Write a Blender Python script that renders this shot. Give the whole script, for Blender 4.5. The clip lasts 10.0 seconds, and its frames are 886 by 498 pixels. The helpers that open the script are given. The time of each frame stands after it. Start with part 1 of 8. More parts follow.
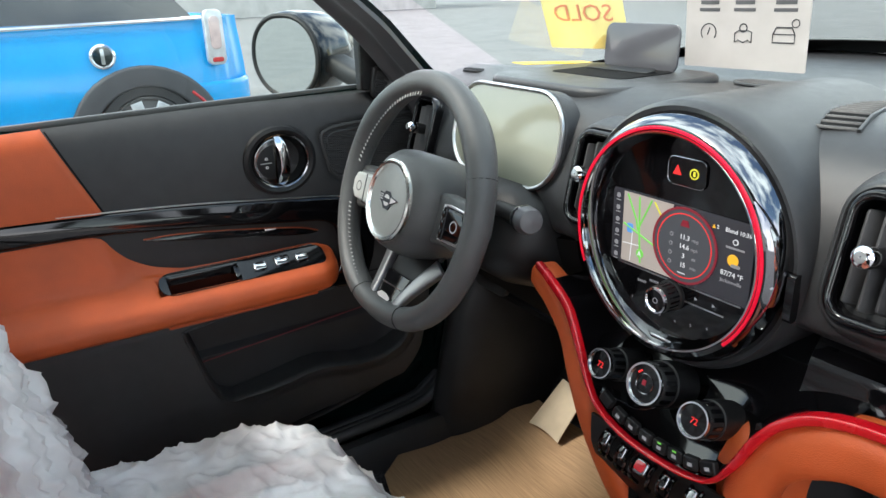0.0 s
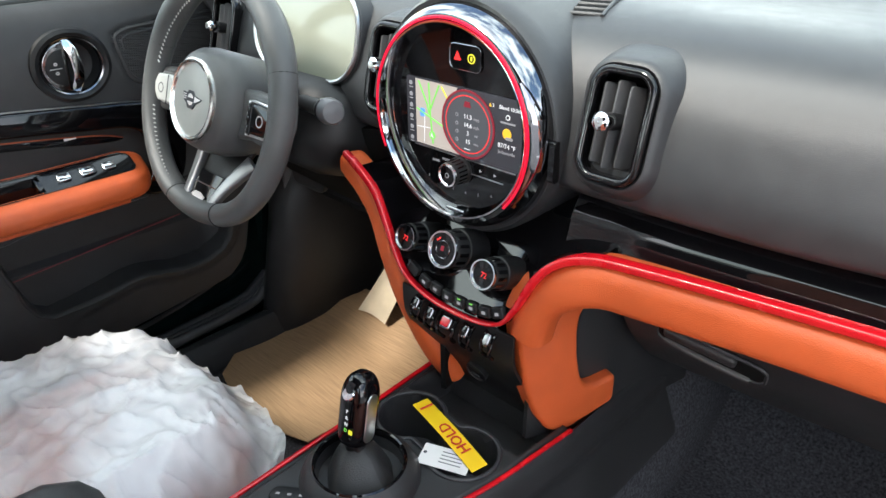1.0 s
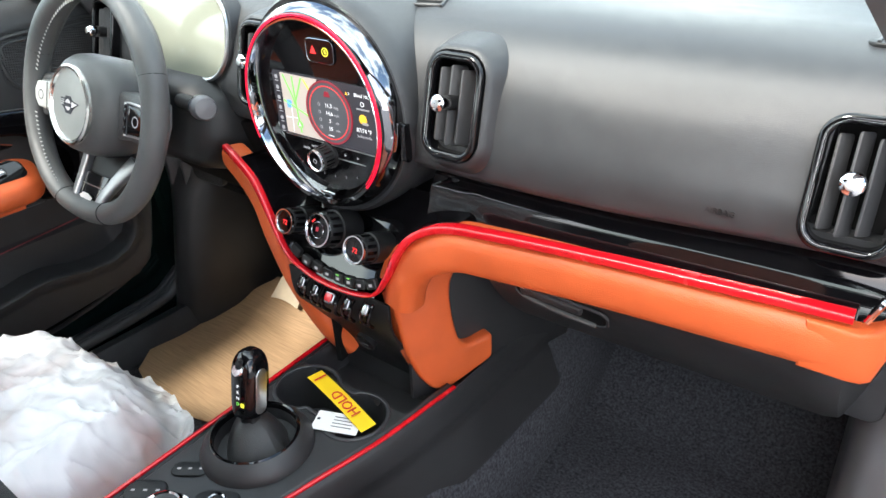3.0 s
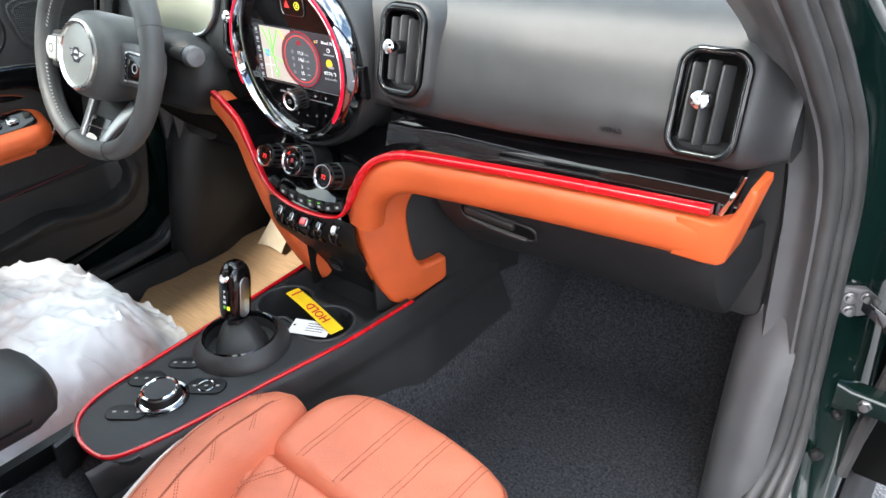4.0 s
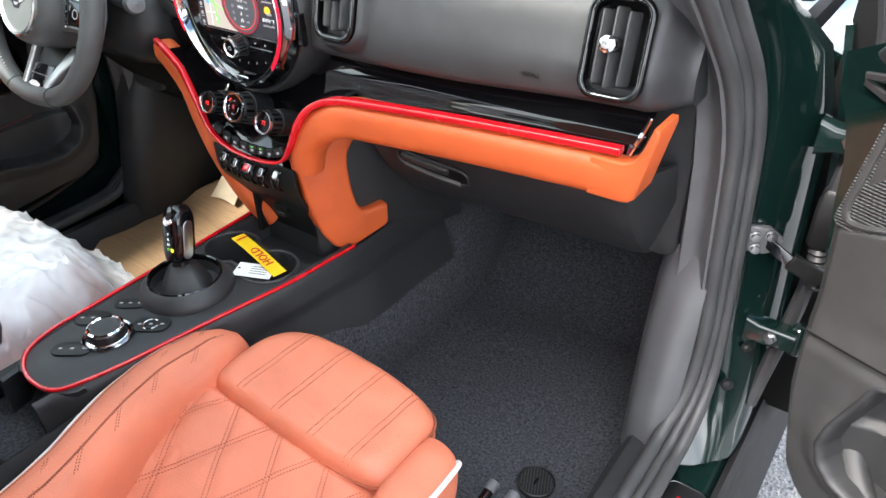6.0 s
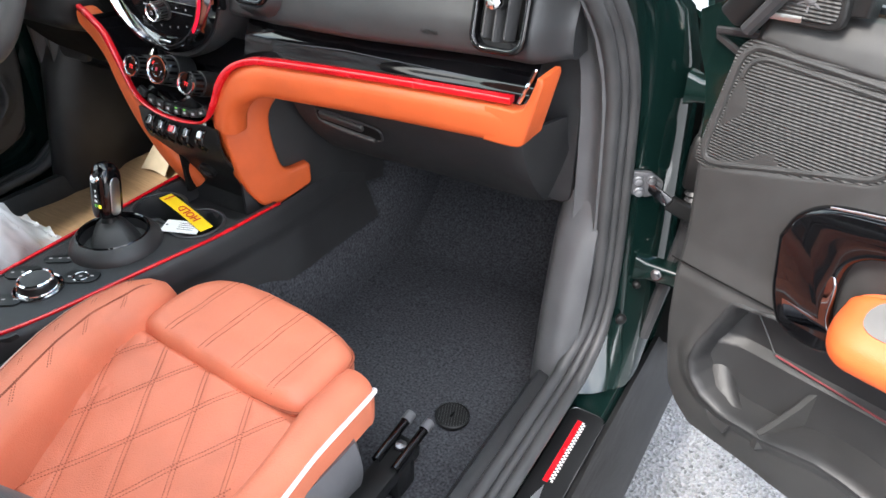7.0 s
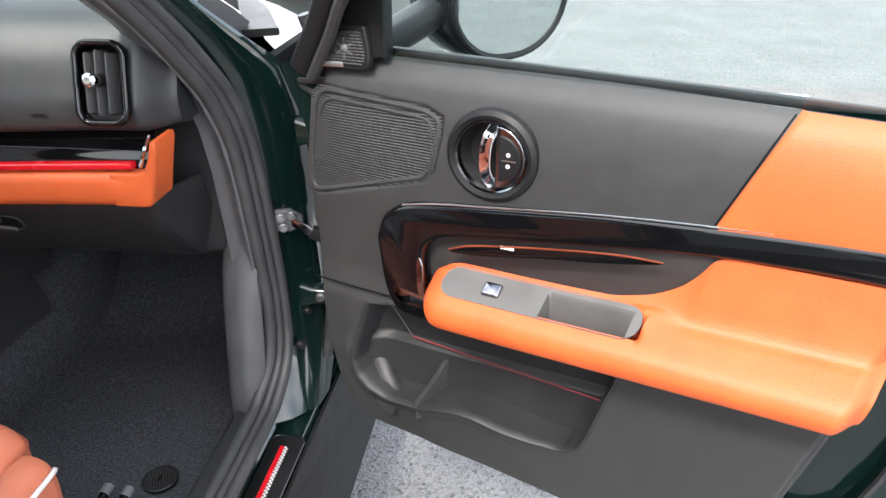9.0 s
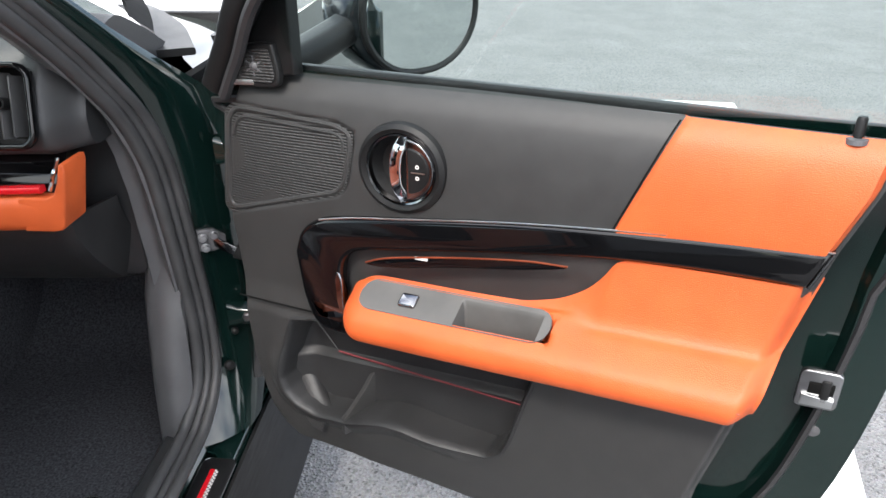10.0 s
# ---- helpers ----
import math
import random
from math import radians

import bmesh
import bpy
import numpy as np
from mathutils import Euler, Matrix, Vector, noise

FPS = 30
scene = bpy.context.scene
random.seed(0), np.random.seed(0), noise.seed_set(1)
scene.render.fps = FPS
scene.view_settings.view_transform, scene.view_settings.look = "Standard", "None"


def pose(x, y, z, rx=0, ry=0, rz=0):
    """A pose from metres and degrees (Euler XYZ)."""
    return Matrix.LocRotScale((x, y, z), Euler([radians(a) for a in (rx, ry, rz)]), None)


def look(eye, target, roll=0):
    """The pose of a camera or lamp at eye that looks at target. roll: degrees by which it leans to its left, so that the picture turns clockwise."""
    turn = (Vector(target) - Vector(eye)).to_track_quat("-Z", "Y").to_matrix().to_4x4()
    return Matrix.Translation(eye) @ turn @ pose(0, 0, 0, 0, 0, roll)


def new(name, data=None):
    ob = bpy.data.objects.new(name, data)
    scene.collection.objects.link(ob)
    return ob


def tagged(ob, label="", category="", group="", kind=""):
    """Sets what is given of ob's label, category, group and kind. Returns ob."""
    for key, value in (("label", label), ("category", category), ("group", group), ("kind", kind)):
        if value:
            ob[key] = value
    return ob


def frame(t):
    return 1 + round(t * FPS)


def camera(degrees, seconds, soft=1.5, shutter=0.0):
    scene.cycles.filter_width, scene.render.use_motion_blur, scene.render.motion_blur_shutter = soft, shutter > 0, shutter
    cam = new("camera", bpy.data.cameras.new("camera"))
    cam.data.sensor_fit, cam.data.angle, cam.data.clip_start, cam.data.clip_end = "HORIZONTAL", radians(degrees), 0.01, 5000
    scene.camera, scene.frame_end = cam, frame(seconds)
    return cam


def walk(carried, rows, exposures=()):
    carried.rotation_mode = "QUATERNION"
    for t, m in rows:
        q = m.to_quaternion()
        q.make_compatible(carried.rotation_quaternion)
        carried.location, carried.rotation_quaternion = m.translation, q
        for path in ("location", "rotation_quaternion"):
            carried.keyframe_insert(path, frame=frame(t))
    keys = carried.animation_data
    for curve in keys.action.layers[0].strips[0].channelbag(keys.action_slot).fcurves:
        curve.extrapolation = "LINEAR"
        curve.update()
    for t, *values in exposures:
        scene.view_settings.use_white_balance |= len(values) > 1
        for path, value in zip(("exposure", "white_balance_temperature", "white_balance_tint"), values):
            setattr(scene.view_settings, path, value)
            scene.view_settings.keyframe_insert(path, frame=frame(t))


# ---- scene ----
cam = camera(63.5, 10.0)
PATH = [
    (0, (0.484, -0.588, 1.283), (-1.117, 0.392, 0.593), -1.9),
    (0.2, (0.496, -0.609, 1.277), (-0.967, 0.511, 0.5), -1.2),
    (0.5, (0.524, -0.613, 1.282), (-0.845, 0.568, 0.428), -1.0),
    (1, (0.568, -0.614, 1.285), (-0.667, 0.652, 0.352), -0.7),
    (1.5, (0.596, -0.61, 1.299), (-0.578, 0.697, 0.344), -1.4),
    (2, (0.619, -0.598, 1.305), (-0.522, 0.733, 0.342), -2.1),
    (3.3, (0.738, -0.617, 1.313), (-0.358, 0.736, 0.329), -2.7),
    (3.5, (0.778, -0.64, 1.317), (-0.311, 0.713, 0.324), -2.7),
    (4, (0.857, -0.721, 1.312), (-0.224, 0.622, 0.298), -2.4),
    (4.5, (0.885, -0.733, 1.3), (-0.18, 0.604, 0.261), -2.2),
    (5, (0.891, -0.731, 1.299), (-0.153, 0.602, 0.234), -1.9),
    (5.2, (0.893, -0.732, 1.299), (-0.14, 0.603, 0.222), -1.8),
    (6.3, (0.972, -0.741, 1.308), (0.015, 0.624, 0.202), -0.5),
    (6.5, (0.998, -0.748, 1.308), (0.071, 0.635, 0.2), 0.0),
    (7, (1.044, -0.802, 1.302), (0.19, 0.616, 0.178), 0.6),
    (7.5, (1.084, -0.86, 1.286), (0.338, 0.607, 0.148), 0.9),
    (8, (1.152, -0.896, 1.277), (0.544, 0.631, 0.138), 0.9),
    (8.5, (1.191, -0.898, 1.274), (0.735, 0.71, 0.176), 0.0),
    (8.7, (1.214, -0.893, 1.299), (0.834, 0.779, 0.275), 1.0),
    (9, (1.249, -0.884, 1.323), (0.995, 0.852, 0.364), -0.2),
    (9.5, (1.298, -0.889, 1.324), (1.207, 0.894, 0.422), -0.9),
    (10, (1.299, -0.892, 1.324), (1.177, 0.879, 0.402), -0.3),
]
walk(cam, [(t, look(eye, target, roll)) for t, eye, target, roll in PATH], exposures=[(0.0, 1.45), (1.0, 1.95), (4.0, 2.35), (6.5, 2.35), (8.2, 2.2), (9.0, 1.75), (9.5, 1.55), (10.0, 1.37)])

# ---------------------------------------------------------------- world, sun
world = bpy.data.worlds.new("sky")
scene.world = world
world.use_nodes = True
wn, wl = world.node_tree.nodes, world.node_tree.links
sky = wn.new("ShaderNodeTexSky")
sky.sky_type = "NISHITA"
sky.sun_disc = False
sky.sun_elevation, sky.sun_rotation = radians(52), radians(200)
sky.air_density, sky.dust_density = 1.0, 2.5
# broken cloud cover over the whole sky
cl_co = wn.new("ShaderNodeTexCoord")
cl_no = wn.new("ShaderNodeTexNoise")
cl_no.inputs["Scale"].default_value, cl_no.inputs["Detail"].default_value = 3.0, 6.0
cl_ra = wn.new("ShaderNodeValToRGB")
cl_ra.color_ramp.elements[0].position, cl_ra.color_ramp.elements[1].position = 0.42, 0.6
cl_mx = wn.new("ShaderNodeMix")
cl_mx.data_type = "RGBA"
cl_mx.inputs["B"].default_value = (11.0, 11.2, 11.6, 1)
wl.new(cl_co.outputs["Generated"], cl_no.inputs["Vector"])
wl.new(cl_no.outputs["Fac"], cl_ra.inputs["Fac"])
wl.new(cl_ra.outputs["Color"], cl_mx.inputs["Factor"])
wl.new(sky.outputs["Color"], cl_mx.inputs["A"])
wl.new(cl_mx.outputs["Result"], wn["Background"].inputs["Color"])
wn["Background"].inputs["Strength"].default_value = 0.15
sun_data = bpy.data.lights.new("sun", "SUN")
sun_data.energy, sun_data.angle, sun_data.color = 1.5, radians(12), (1.0, 0.96, 0.9)
sun = new("sun", sun_data)
sun.matrix_world = look((0, 0, 10), (0.0 - 10 * 0.62 * -0.34, 10 * 0.62 * 0.94 * 1.0, 10 - 10 * 0.79))

# ---------------------------------------------------------------- materials


def pm(name, col, rough=0.5, metal=0.0, var=0.12, scale=18.0, bump=0.0, bscale=400.0, coat=0.0, emit=None, spec=0.5, voro=False, stretch=None, col2=None, sheen=0.0):
    m = bpy.data.materials.new(name)
    m.use_nodes = True
    n, l = m.node_tree.nodes, m.node_tree.links
    b = n["Principled BSDF"]
    b.inputs["Metallic"].default_value = metal
    b.inputs["Roughness"].default_value = rough
    b.inputs["Coat Weight"].default_value = coat
    b.inputs["Coat Roughness"].default_value = 0.04
    b.inputs["Specular IOR Level"].default_value = spec
    b.inputs["Sheen Weight"].default_value = sheen
    tc = n.new("ShaderNodeTexCoord")
    src = tc.outputs["Object"]
    if stretch:
        mp = n.new("ShaderNodeMapping")
        mp.inputs["Scale"].default_value = stretch
        l.new(src, mp.inputs["Vector"])
        src = mp.outputs["Vector"]
    no = n.new("ShaderNodeTexNoise")
    no.inputs["Scale"].default_value, no.inputs["Detail"].default_value = scale, 5.0
    l.new(src, no.inputs["Vector"])
    mx = n.new("ShaderNodeMix")
    mx.data_type = "RGBA"
    c2 = col2 or tuple(c * (1 + 1.6 * var) for c in col)
    mx.inputs["A"].default_value = (*[c * (1 - var) for c in col], 1)
    mx.inputs["B"].default_value = (*c2, 1)
    ct = n.new("ShaderNodeMapRange")
    ct.inputs["From Min"].default_value, ct.inputs["From Max"].default_value = 0.32, 0.68
    l.new(no.outputs["Fac"], ct.inputs["Value"])
    l.new(ct.outputs["Result"], mx.inputs["Factor"])
    l.new(mx.outputs["Result"], b.inputs["Base Color"])
    mr = n.new("ShaderNodeMapRange")
    mr.inputs["To Min"].default_value, mr.inputs["To Max"].default_value = max(rough - 0.08, 0.0) if rough > 0.1 else rough * 0.6, min(rough + 0.1, 1) if rough > 0.1 else rough * 1.5
    l.new(no.outputs["Fac"], mr.inputs["Value"])
    l.new(mr.outputs["Result"], b.inputs["Roughness"])
    if bump:
        if voro:
            t2 = n.new("ShaderNodeTexVoronoi")
            t2.inputs["Scale"].default_value = bscale
            out = t2.outputs["Distance"]
        else:
            t2 = n.new("ShaderNodeTexNoise")
            t2.inputs["Scale"].default_value, t2.inputs["Detail"].default_value = bscale, 3.0
            out = t2.outputs["Fac"]
        l.new(src, t2.inputs["Vector"])
        bu = n.new("ShaderNodeBump")
        bu.inputs["Strength"].default_value, bu.inputs["Distance"].default_value = bump, 0.001
        l.new(out, bu.inputs["Height"])
        l.new(bu.outputs["Normal"], b.inputs["Normal"])
    if emit:
        b.inputs["Emission Color"].default_value = (*emit[:3], 1)
        b.inputs["Emission Strength"].default_value = emit[3]
    return m


SOFT = pm("soft_black_plastic", (0.027, 0.0278, 0.0292), 0.36, bump=0.22, bscale=1700, voro=True, var=0.08, scale=40)
SOFTG = pm("soft_grey_plastic", (0.032, 0.0318, 0.0318), 0.44, bump=0.25, bscale=1700, voro=True, var=0.08, scale=40)
HARD = pm("hard_black_plastic", (0.009, 0.0092, 0.0096), 0.42, bump=0.3, bscale=700, spec=0.35, var=0.15)
GLOSS = pm("piano_black", (0.003, 0.003, 0.0035), 0.045, var=0.05)
CHROME = pm("chrome", (0.85, 0.86, 0.88), 0.06, 1.0, var=0.03)
BEZEL = pm("black_chrome", (0.24, 0.245, 0.26), 0.04, 1.0, var=0.03)
SATIN = pm("satin_chrome", (0.62, 0.63, 0.63), 0.3, 1.0, var=0.05)
DARKCHROME = pm("smoked_chrome", (0.25, 0.25, 0.26), 0.12, 1.0, var=0.05)
ORANGE = pm("orange_leather", (0.56, 0.098, 0.023), 0.45, bump=0.3, bscale=800, voro=True, var=0.07)
ORSEAT = pm("chestnut_leather", (0.60, 0.175, 0.095), 0.46, bump=0.5, bscale=620, voro=True, var=0.08, scale=9)
PALETHREAD = pm("pale_thread", (0.62, 0.42, 0.34), 0.7)
STITCH = pm("brown_thread", (0.28, 0.07, 0.035), 0.8)
WHITEPIPE = pm("white_piping", (0.72, 0.68, 0.66), 0.5)
RED = pm("red_lacquer", (0.55, 0.005, 0.012), 0.25, coat=0.6, var=0.05)
REDLINE = pm("red_piping", (0.17, 0.03, 0.035), 0.5)
REDGLOW = pm("red_light_band", (0.42, 0.008, 0.03), 0.2, emit=(1.0, 0.004, 0.03, 0.16))
LEAFCARD = pm("thin_grey_card", (0.46, 0.43, 0.41), 0.6, var=0.05)
LEATHERBLK = pm("wheel_leather", (0.066, 0.067, 0.066), 0.40, bump=0.3, bscale=900, voro=True, var=0.1)
THREAD = pm("grey_thread", (0.45, 0.45, 0.43), 0.8)
CARPET = pm("charcoal_carpet", (0.040, 0.041, 0.046), 0.95, bump=0.45, bscale=1200, var=0.5, scale=210, sheen=0.0, spec=0.2)
RUBBER = pm("rubber_seal", (0.030, 0.030, 0.032), 0.40, bump=0.2, bscale=300)
GREEN = pm("dark_green_paint", (0.0034, 0.0122, 0.0105), 0.10, coat=0.6, var=0.08, scale=4)
BLUE = pm("bright_blue_paint", (0.006, 0.31, 0.68), 0.22, coat=0.3, var=0.05, scale=3)
SILVER = pm("silver_paint", (0.6, 0.61, 0.62), 0.3, 0.6)
TYRE = pm("tyre_rubber", (0.03, 0.03, 0.03), 0.8, bump=0.4, bscale=200)
PAPER = pm("brown_kraft_paper", (0.34, 0.215, 0.115), 0.75, bump=0.25, bscale=60, var=0.16, scale=60, stretch=(0.25, 6.0, 1.0))
PAPERPALE = pm("pale_kraft_paper", (0.5, 0.42, 0.3), 0.75, var=0.1)
CARD = pm("white_card", (0.72, 0.70, 0.68), 0.6, var=0.03)
INK = pm("dark_ink", (0.03, 0.03, 0.035), 0.6)
YELLOW = pm("yellow_tag", (0.80, 0.52, 0.01), 0.45, var=0.05)
YELPALE = pm("faded_yellow_paper", (0.78, 0.66, 0.28), 0.6, var=0.05)
REDINK = pm("red_ink", (0.5, 0.02, 0.02), 0.5)
WHITEPAINT = pm("white_road_paint", (0.7, 0.7, 0.68), 0.7, var=0.15, scale=30)
FILM = pm("pale_display_film", (0.23, 0.24, 0.19), 0.12, coat=0.5, var=0.05, scale=6)
SCREEN = pm("dark_screen", (0.02, 0.02, 0.024), 0.1, var=0.02, emit=(0.05, 0.05, 0.06, 0.15))
METAL = pm("bare_steel", (0.35, 0.35, 0.36), 0.35, 1.0, var=0.2)
GLOSSGREY = pm("smoked_screen", (0.08, 0.08, 0.088), 0.15, coat=0.5, var=0.03)
FILMGREY = pm("film_covered_disc", (0.36, 0.36, 0.33), 0.3, coat=0.3, var=0.08)
WHITEPAD = pm("film_covered_pad", (0.50, 0.50, 0.47), 0.35, var=0.05)
HARDGREY = pm("grey_plastic", (0.09, 0.09, 0.095), 0.4, bump=0.15, bscale=400)
GREYPANEL = pm("warm_grey_plastic", (0.085, 0.083, 0.08), 0.5, bump=0.2, bscale=700)
# near-black for ducts and joints, and for parts blackened as shade
INKBLACK = pm("duct_and_shade_black", (0.004, 0.004, 0.004), 0.8, var=0.1, spec=0.15)
REDPALE = pm("faded_red_ink", (0.62, 0.22, 0.12), 0.6)
DARKPANE = pm("dark_window", (0.03, 0.035, 0.04), 0.06, coat=0.5, var=0.05)
SILVERDARK = pm("shadowed_rim", (0.12, 0.12, 0.12), 0.5, 0.5)
ARCHBLACK = pm("grey_black_arch", (0.06, 0.06, 0.063), 0.6, bump=0.2, bscale=200)
LAMPPALE = pm("pale_lamp_lens", (0.6, 0.45, 0.42), 0.1, coat=1.0)
CONCRETE = pm("pale_render", (0.55, 0.53, 0.5), 0.8, var=0.1, scale=2)
LINER = pm("roof_lining", (0.03, 0.03, 0.031), 0.9, bump=0.3, bscale=300)
HUBRING = pm("brushed_ring", (0.86, 0.85, 0.80), 0.25, 1.0, var=0.04)
PILLARGREY = pm("soft_pillar_rubber", (0.05, 0.05, 0.051), 0.4, bump=0.15, bscale=500)
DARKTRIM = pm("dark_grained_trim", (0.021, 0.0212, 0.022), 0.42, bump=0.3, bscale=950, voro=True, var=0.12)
GAITER = pm("gaiter_leather", (0.022, 0.022, 0.022), 0.45, bump=0.4, bscale=700, voro=True)
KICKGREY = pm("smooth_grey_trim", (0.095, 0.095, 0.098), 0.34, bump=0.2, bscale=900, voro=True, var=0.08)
SLATGREY = pm("dark_grey_slat", (0.045, 0.045, 0.046), 0.45, var=0.08)
SILLBLACK = pm("scuffed_sill_plastic", (0.014, 0.014, 0.0145), 0.62, bump=0.4, bscale=260, spec=0.3, var=0.5, scale=40, stretch=(6.0, 0.4, 6.0))
WHEELGREY = pm("satin_grey_metal", (0.26, 0.26, 0.265), 0.38, 0.7, var=0.06)
REDLAMP = pm("red_lamp", (0.45, 0.01, 0.01), 0.15, coat=1.0)


def glow(name, col, s):
    return pm(name, tuple(c * 0.3 for c in col), 0.4, var=0.02, emit=(*col, s * 0.3))


G_WHITE, G_RED, G_YEL = glow("lit_white", (0.8, 0.82, 0.85), 0.9), glow("lit_red", (0.9, 0.03, 0.03), 1.2), glow("lit_yellow", (0.75, 0.7, 0.05), 0.9)
G_GREEN, G_MAP, G_BLUE, G_GREY = glow("lit_green", (0.2, 0.7, 0.1), 0.9), glow("lit_map", (0.45, 0.40, 0.36), 0.9), glow("lit_blue", (0.1, 0.35, 0.8), 0.9), glow("lit_grey", (0.07, 0.075, 0.085), 0.9)
G_DRED, G_SUN, G_DIM = glow("lit_dark_red", (0.25, 0.015, 0.03), 0.9), glow("lit_amber", (0.95, 0.5, 0.03), 1.0), glow("lit_dim", (0.3, 0.3, 0.32), 0.8)


def glass(name, col, rough=0.0, a=0.1):
    """Thin pane: mostly clear with a mirror-like sheen."""
    m = bpy.data.materials.new(name)
    m.use_nodes = True
    n, l = m.node_tree.nodes, m.node_tree.links
    n.remove(n["Principled BSDF"])
    tr, gl, mx, fr = n.new("ShaderNodeBsdfTransparent"), n.new("ShaderNodeBsdfGlossy"), n.new("ShaderNodeMixShader"), n.new("ShaderNodeFresnel")
    tr.inputs["Color"].default_value = (*col, 1)
    gl.inputs["Roughness"].default_value = rough
    fr.inputs["IOR"].default_value = 1.45
    l.new(fr.outputs["Fac"], mx.inputs["Fac"])
    l.new(tr.outputs["BSDF"], mx.inputs[1])
    l.new(gl.outputs["BSDF"], mx.inputs[2])
    l.new(mx.outputs["Shader"], n["Material Output"].inputs["Surface"])
    return m


PANE = glass("tinted_glass", (0.80, 0.90, 0.86))


def asphalt():
    m = bpy.data.materials.new("asphalt")
    m.use_nodes = True
    n, l = m.node_tree.nodes, m.node_tree.links
    b = n["Principled BSDF"]
    b.inputs["Roughness"].default_value = 0.85
    tc = n.new("ShaderNodeTexCoord")
    vo, no, ra, mx = n.new("ShaderNodeTexVoronoi"), n.new("ShaderNodeTexNoise"), n.new("ShaderNodeValToRGB"), n.new("ShaderNodeMix")
    vo.inputs["Scale"].default_value = 140.0
    no.inputs["Scale"].default_value, no.inputs["Detail"].default_value = 2.2, 8.0
    ra.color_ramp.elements[0].color, ra.color_ramp.elements[1].color = (0.17, 0.17, 0.172, 1), (0.31, 0.31, 0.312, 1)
    mx.data_type, mx.blend_type = "RGBA", "MULTIPLY"
    mx.inputs["Factor"].default_value = 0.8
    l.new(tc.outputs["Object"], vo.inputs["Vector"])
    l.new(tc.outputs["Object"], no.inputs["Vector"])
    l.new(no.outputs["Fac"], ra.inputs["Fac"])
    l.new(ra.outputs["Color"], mx.inputs["A"])
    l.new(vo.outputs["Color"], mx.inputs["B"])
    hs = n.new("ShaderNodeHueSaturation")
    hs.inputs["Saturation"].default_value = 0.05
    l.new(mx.outputs["Result"], hs.inputs["Color"])
    l.new(hs.outputs["Color"], b.inputs["Base Color"])
    bu = n.new("ShaderNodeBump")
    bu.inputs["Strength"].default_value, bu.inputs["Distance"].default_value = 1.0, 0.006
    l.new(vo.outputs["Distance"], bu.inputs["Height"])
    l.new(bu.outputs["Normal"], b.inputs["Normal"])
    return m


ASPHALT = asphalt()


def plastic_film():
    """Thin milky polythene: partly see-through, with gloss."""
    m = bpy.data.materials.new("milky_polythene")
    m.use_nodes = True
    n, l = m.node_tree.nodes, m.node_tree.links
    b = n["Principled BSDF"]
    b.inputs["Base Color"].default_value = (0.80, 0.785, 0.78, 1)
    b.inputs["Roughness"].default_value = 0.28
    b.inputs["Subsurface Weight"].default_value = 0.0
    tr, mx, tc, no, ra = n.new("ShaderNodeBsdfTransparent"), n.new("ShaderNodeMixShader"), n.new("ShaderNodeTexCoord"), n.new("ShaderNodeTexNoise"), n.new("ShaderNodeValToRGB")
    no.inputs["Scale"].default_value, no.inputs["Detail"].default_value = 6.0, 3.0
    ra.color_ramp.elements[0].position, ra.color_ramp.elements[0].color = 0.38, (0.42, 0.42, 0.42, 1)
    ra.color_ramp.elements[1].position, ra.color_ramp.elements[1].color = 0.62, (0.93, 0.93, 0.93, 1)
    l.new(tc.outputs["Object"], no.inputs["Vector"])
    l.new(no.outputs["Fac"], ra.inputs["Fac"])
    l.new(ra.outputs["Color"], mx.inputs["Fac"])
    l.new(tr.outputs["BSDF"], mx.inputs[1])
    l.new(b.outputs["BSDF"], mx.inputs[2])
    l.new(mx.outputs["Shader"], n["Material Output"].inputs["Surface"])
    bn, bu = n.new("ShaderNodeTexNoise"), n.new("ShaderNodeBump")
    bn.noise_type = "RIDGED_MULTIFRACTAL"
    bn.inputs["Scale"].default_value, bn.inputs["Detail"].default_value = 19.0, 5.0
    l.new(tc.outputs["Object"], bn.inputs["Vector"])
    bu.inputs["Strength"].default_value, bu.inputs["Distance"].default_value = 0.8, 0.010
    l.new(bn.outputs["Fac"], bu.inputs["Height"])
    l.new(bu.outputs["Normal"], b.inputs["Normal"])
    return m


POLY = plastic_film()

# ---------------------------------------------------------------- mesh helpers
V = Vector


def thing(name, label, category, group="", kind="", at=(0, 0, 0)):
    e = new(name)
    e.location = at
    e.empty_display_size = 0.05
    return tagged(e, label, category, group, kind)


def finish(name, bm, mat, M=None, sharp=38):
    if M is not None:
        bmesh.ops.transform(bm, matrix=M, verts=bm.verts)
        if M.determinant() < 0:
            bmesh.ops.reverse_faces(bm, faces=bm.faces)
    me = bpy.data.meshes.new(name)
    bm.to_mesh(me)
    bm.free()
    for p in me.polygons:
        p.use_smooth = True
    me.set_sharp_from_angle(angle=radians(sharp))
    me.materials.append(mat)
    return new(name, me)


def part(name, bm, mat, parent, label="", M=None, sharp=38):
    ob = finish(name, bm, mat, M, sharp)
    ob.parent = parent
    bpy.context.view_layer.update()
    ob.matrix_parent_inverse = parent.matrix_world.inverted()
    if label:
        tagged(ob, label)
    return ob


def solo(name, bm, mat, label, category, group="", kind="", M=None, sharp=38):
    return tagged(finish(name, bm, mat, M, sharp), label, category, group, kind)


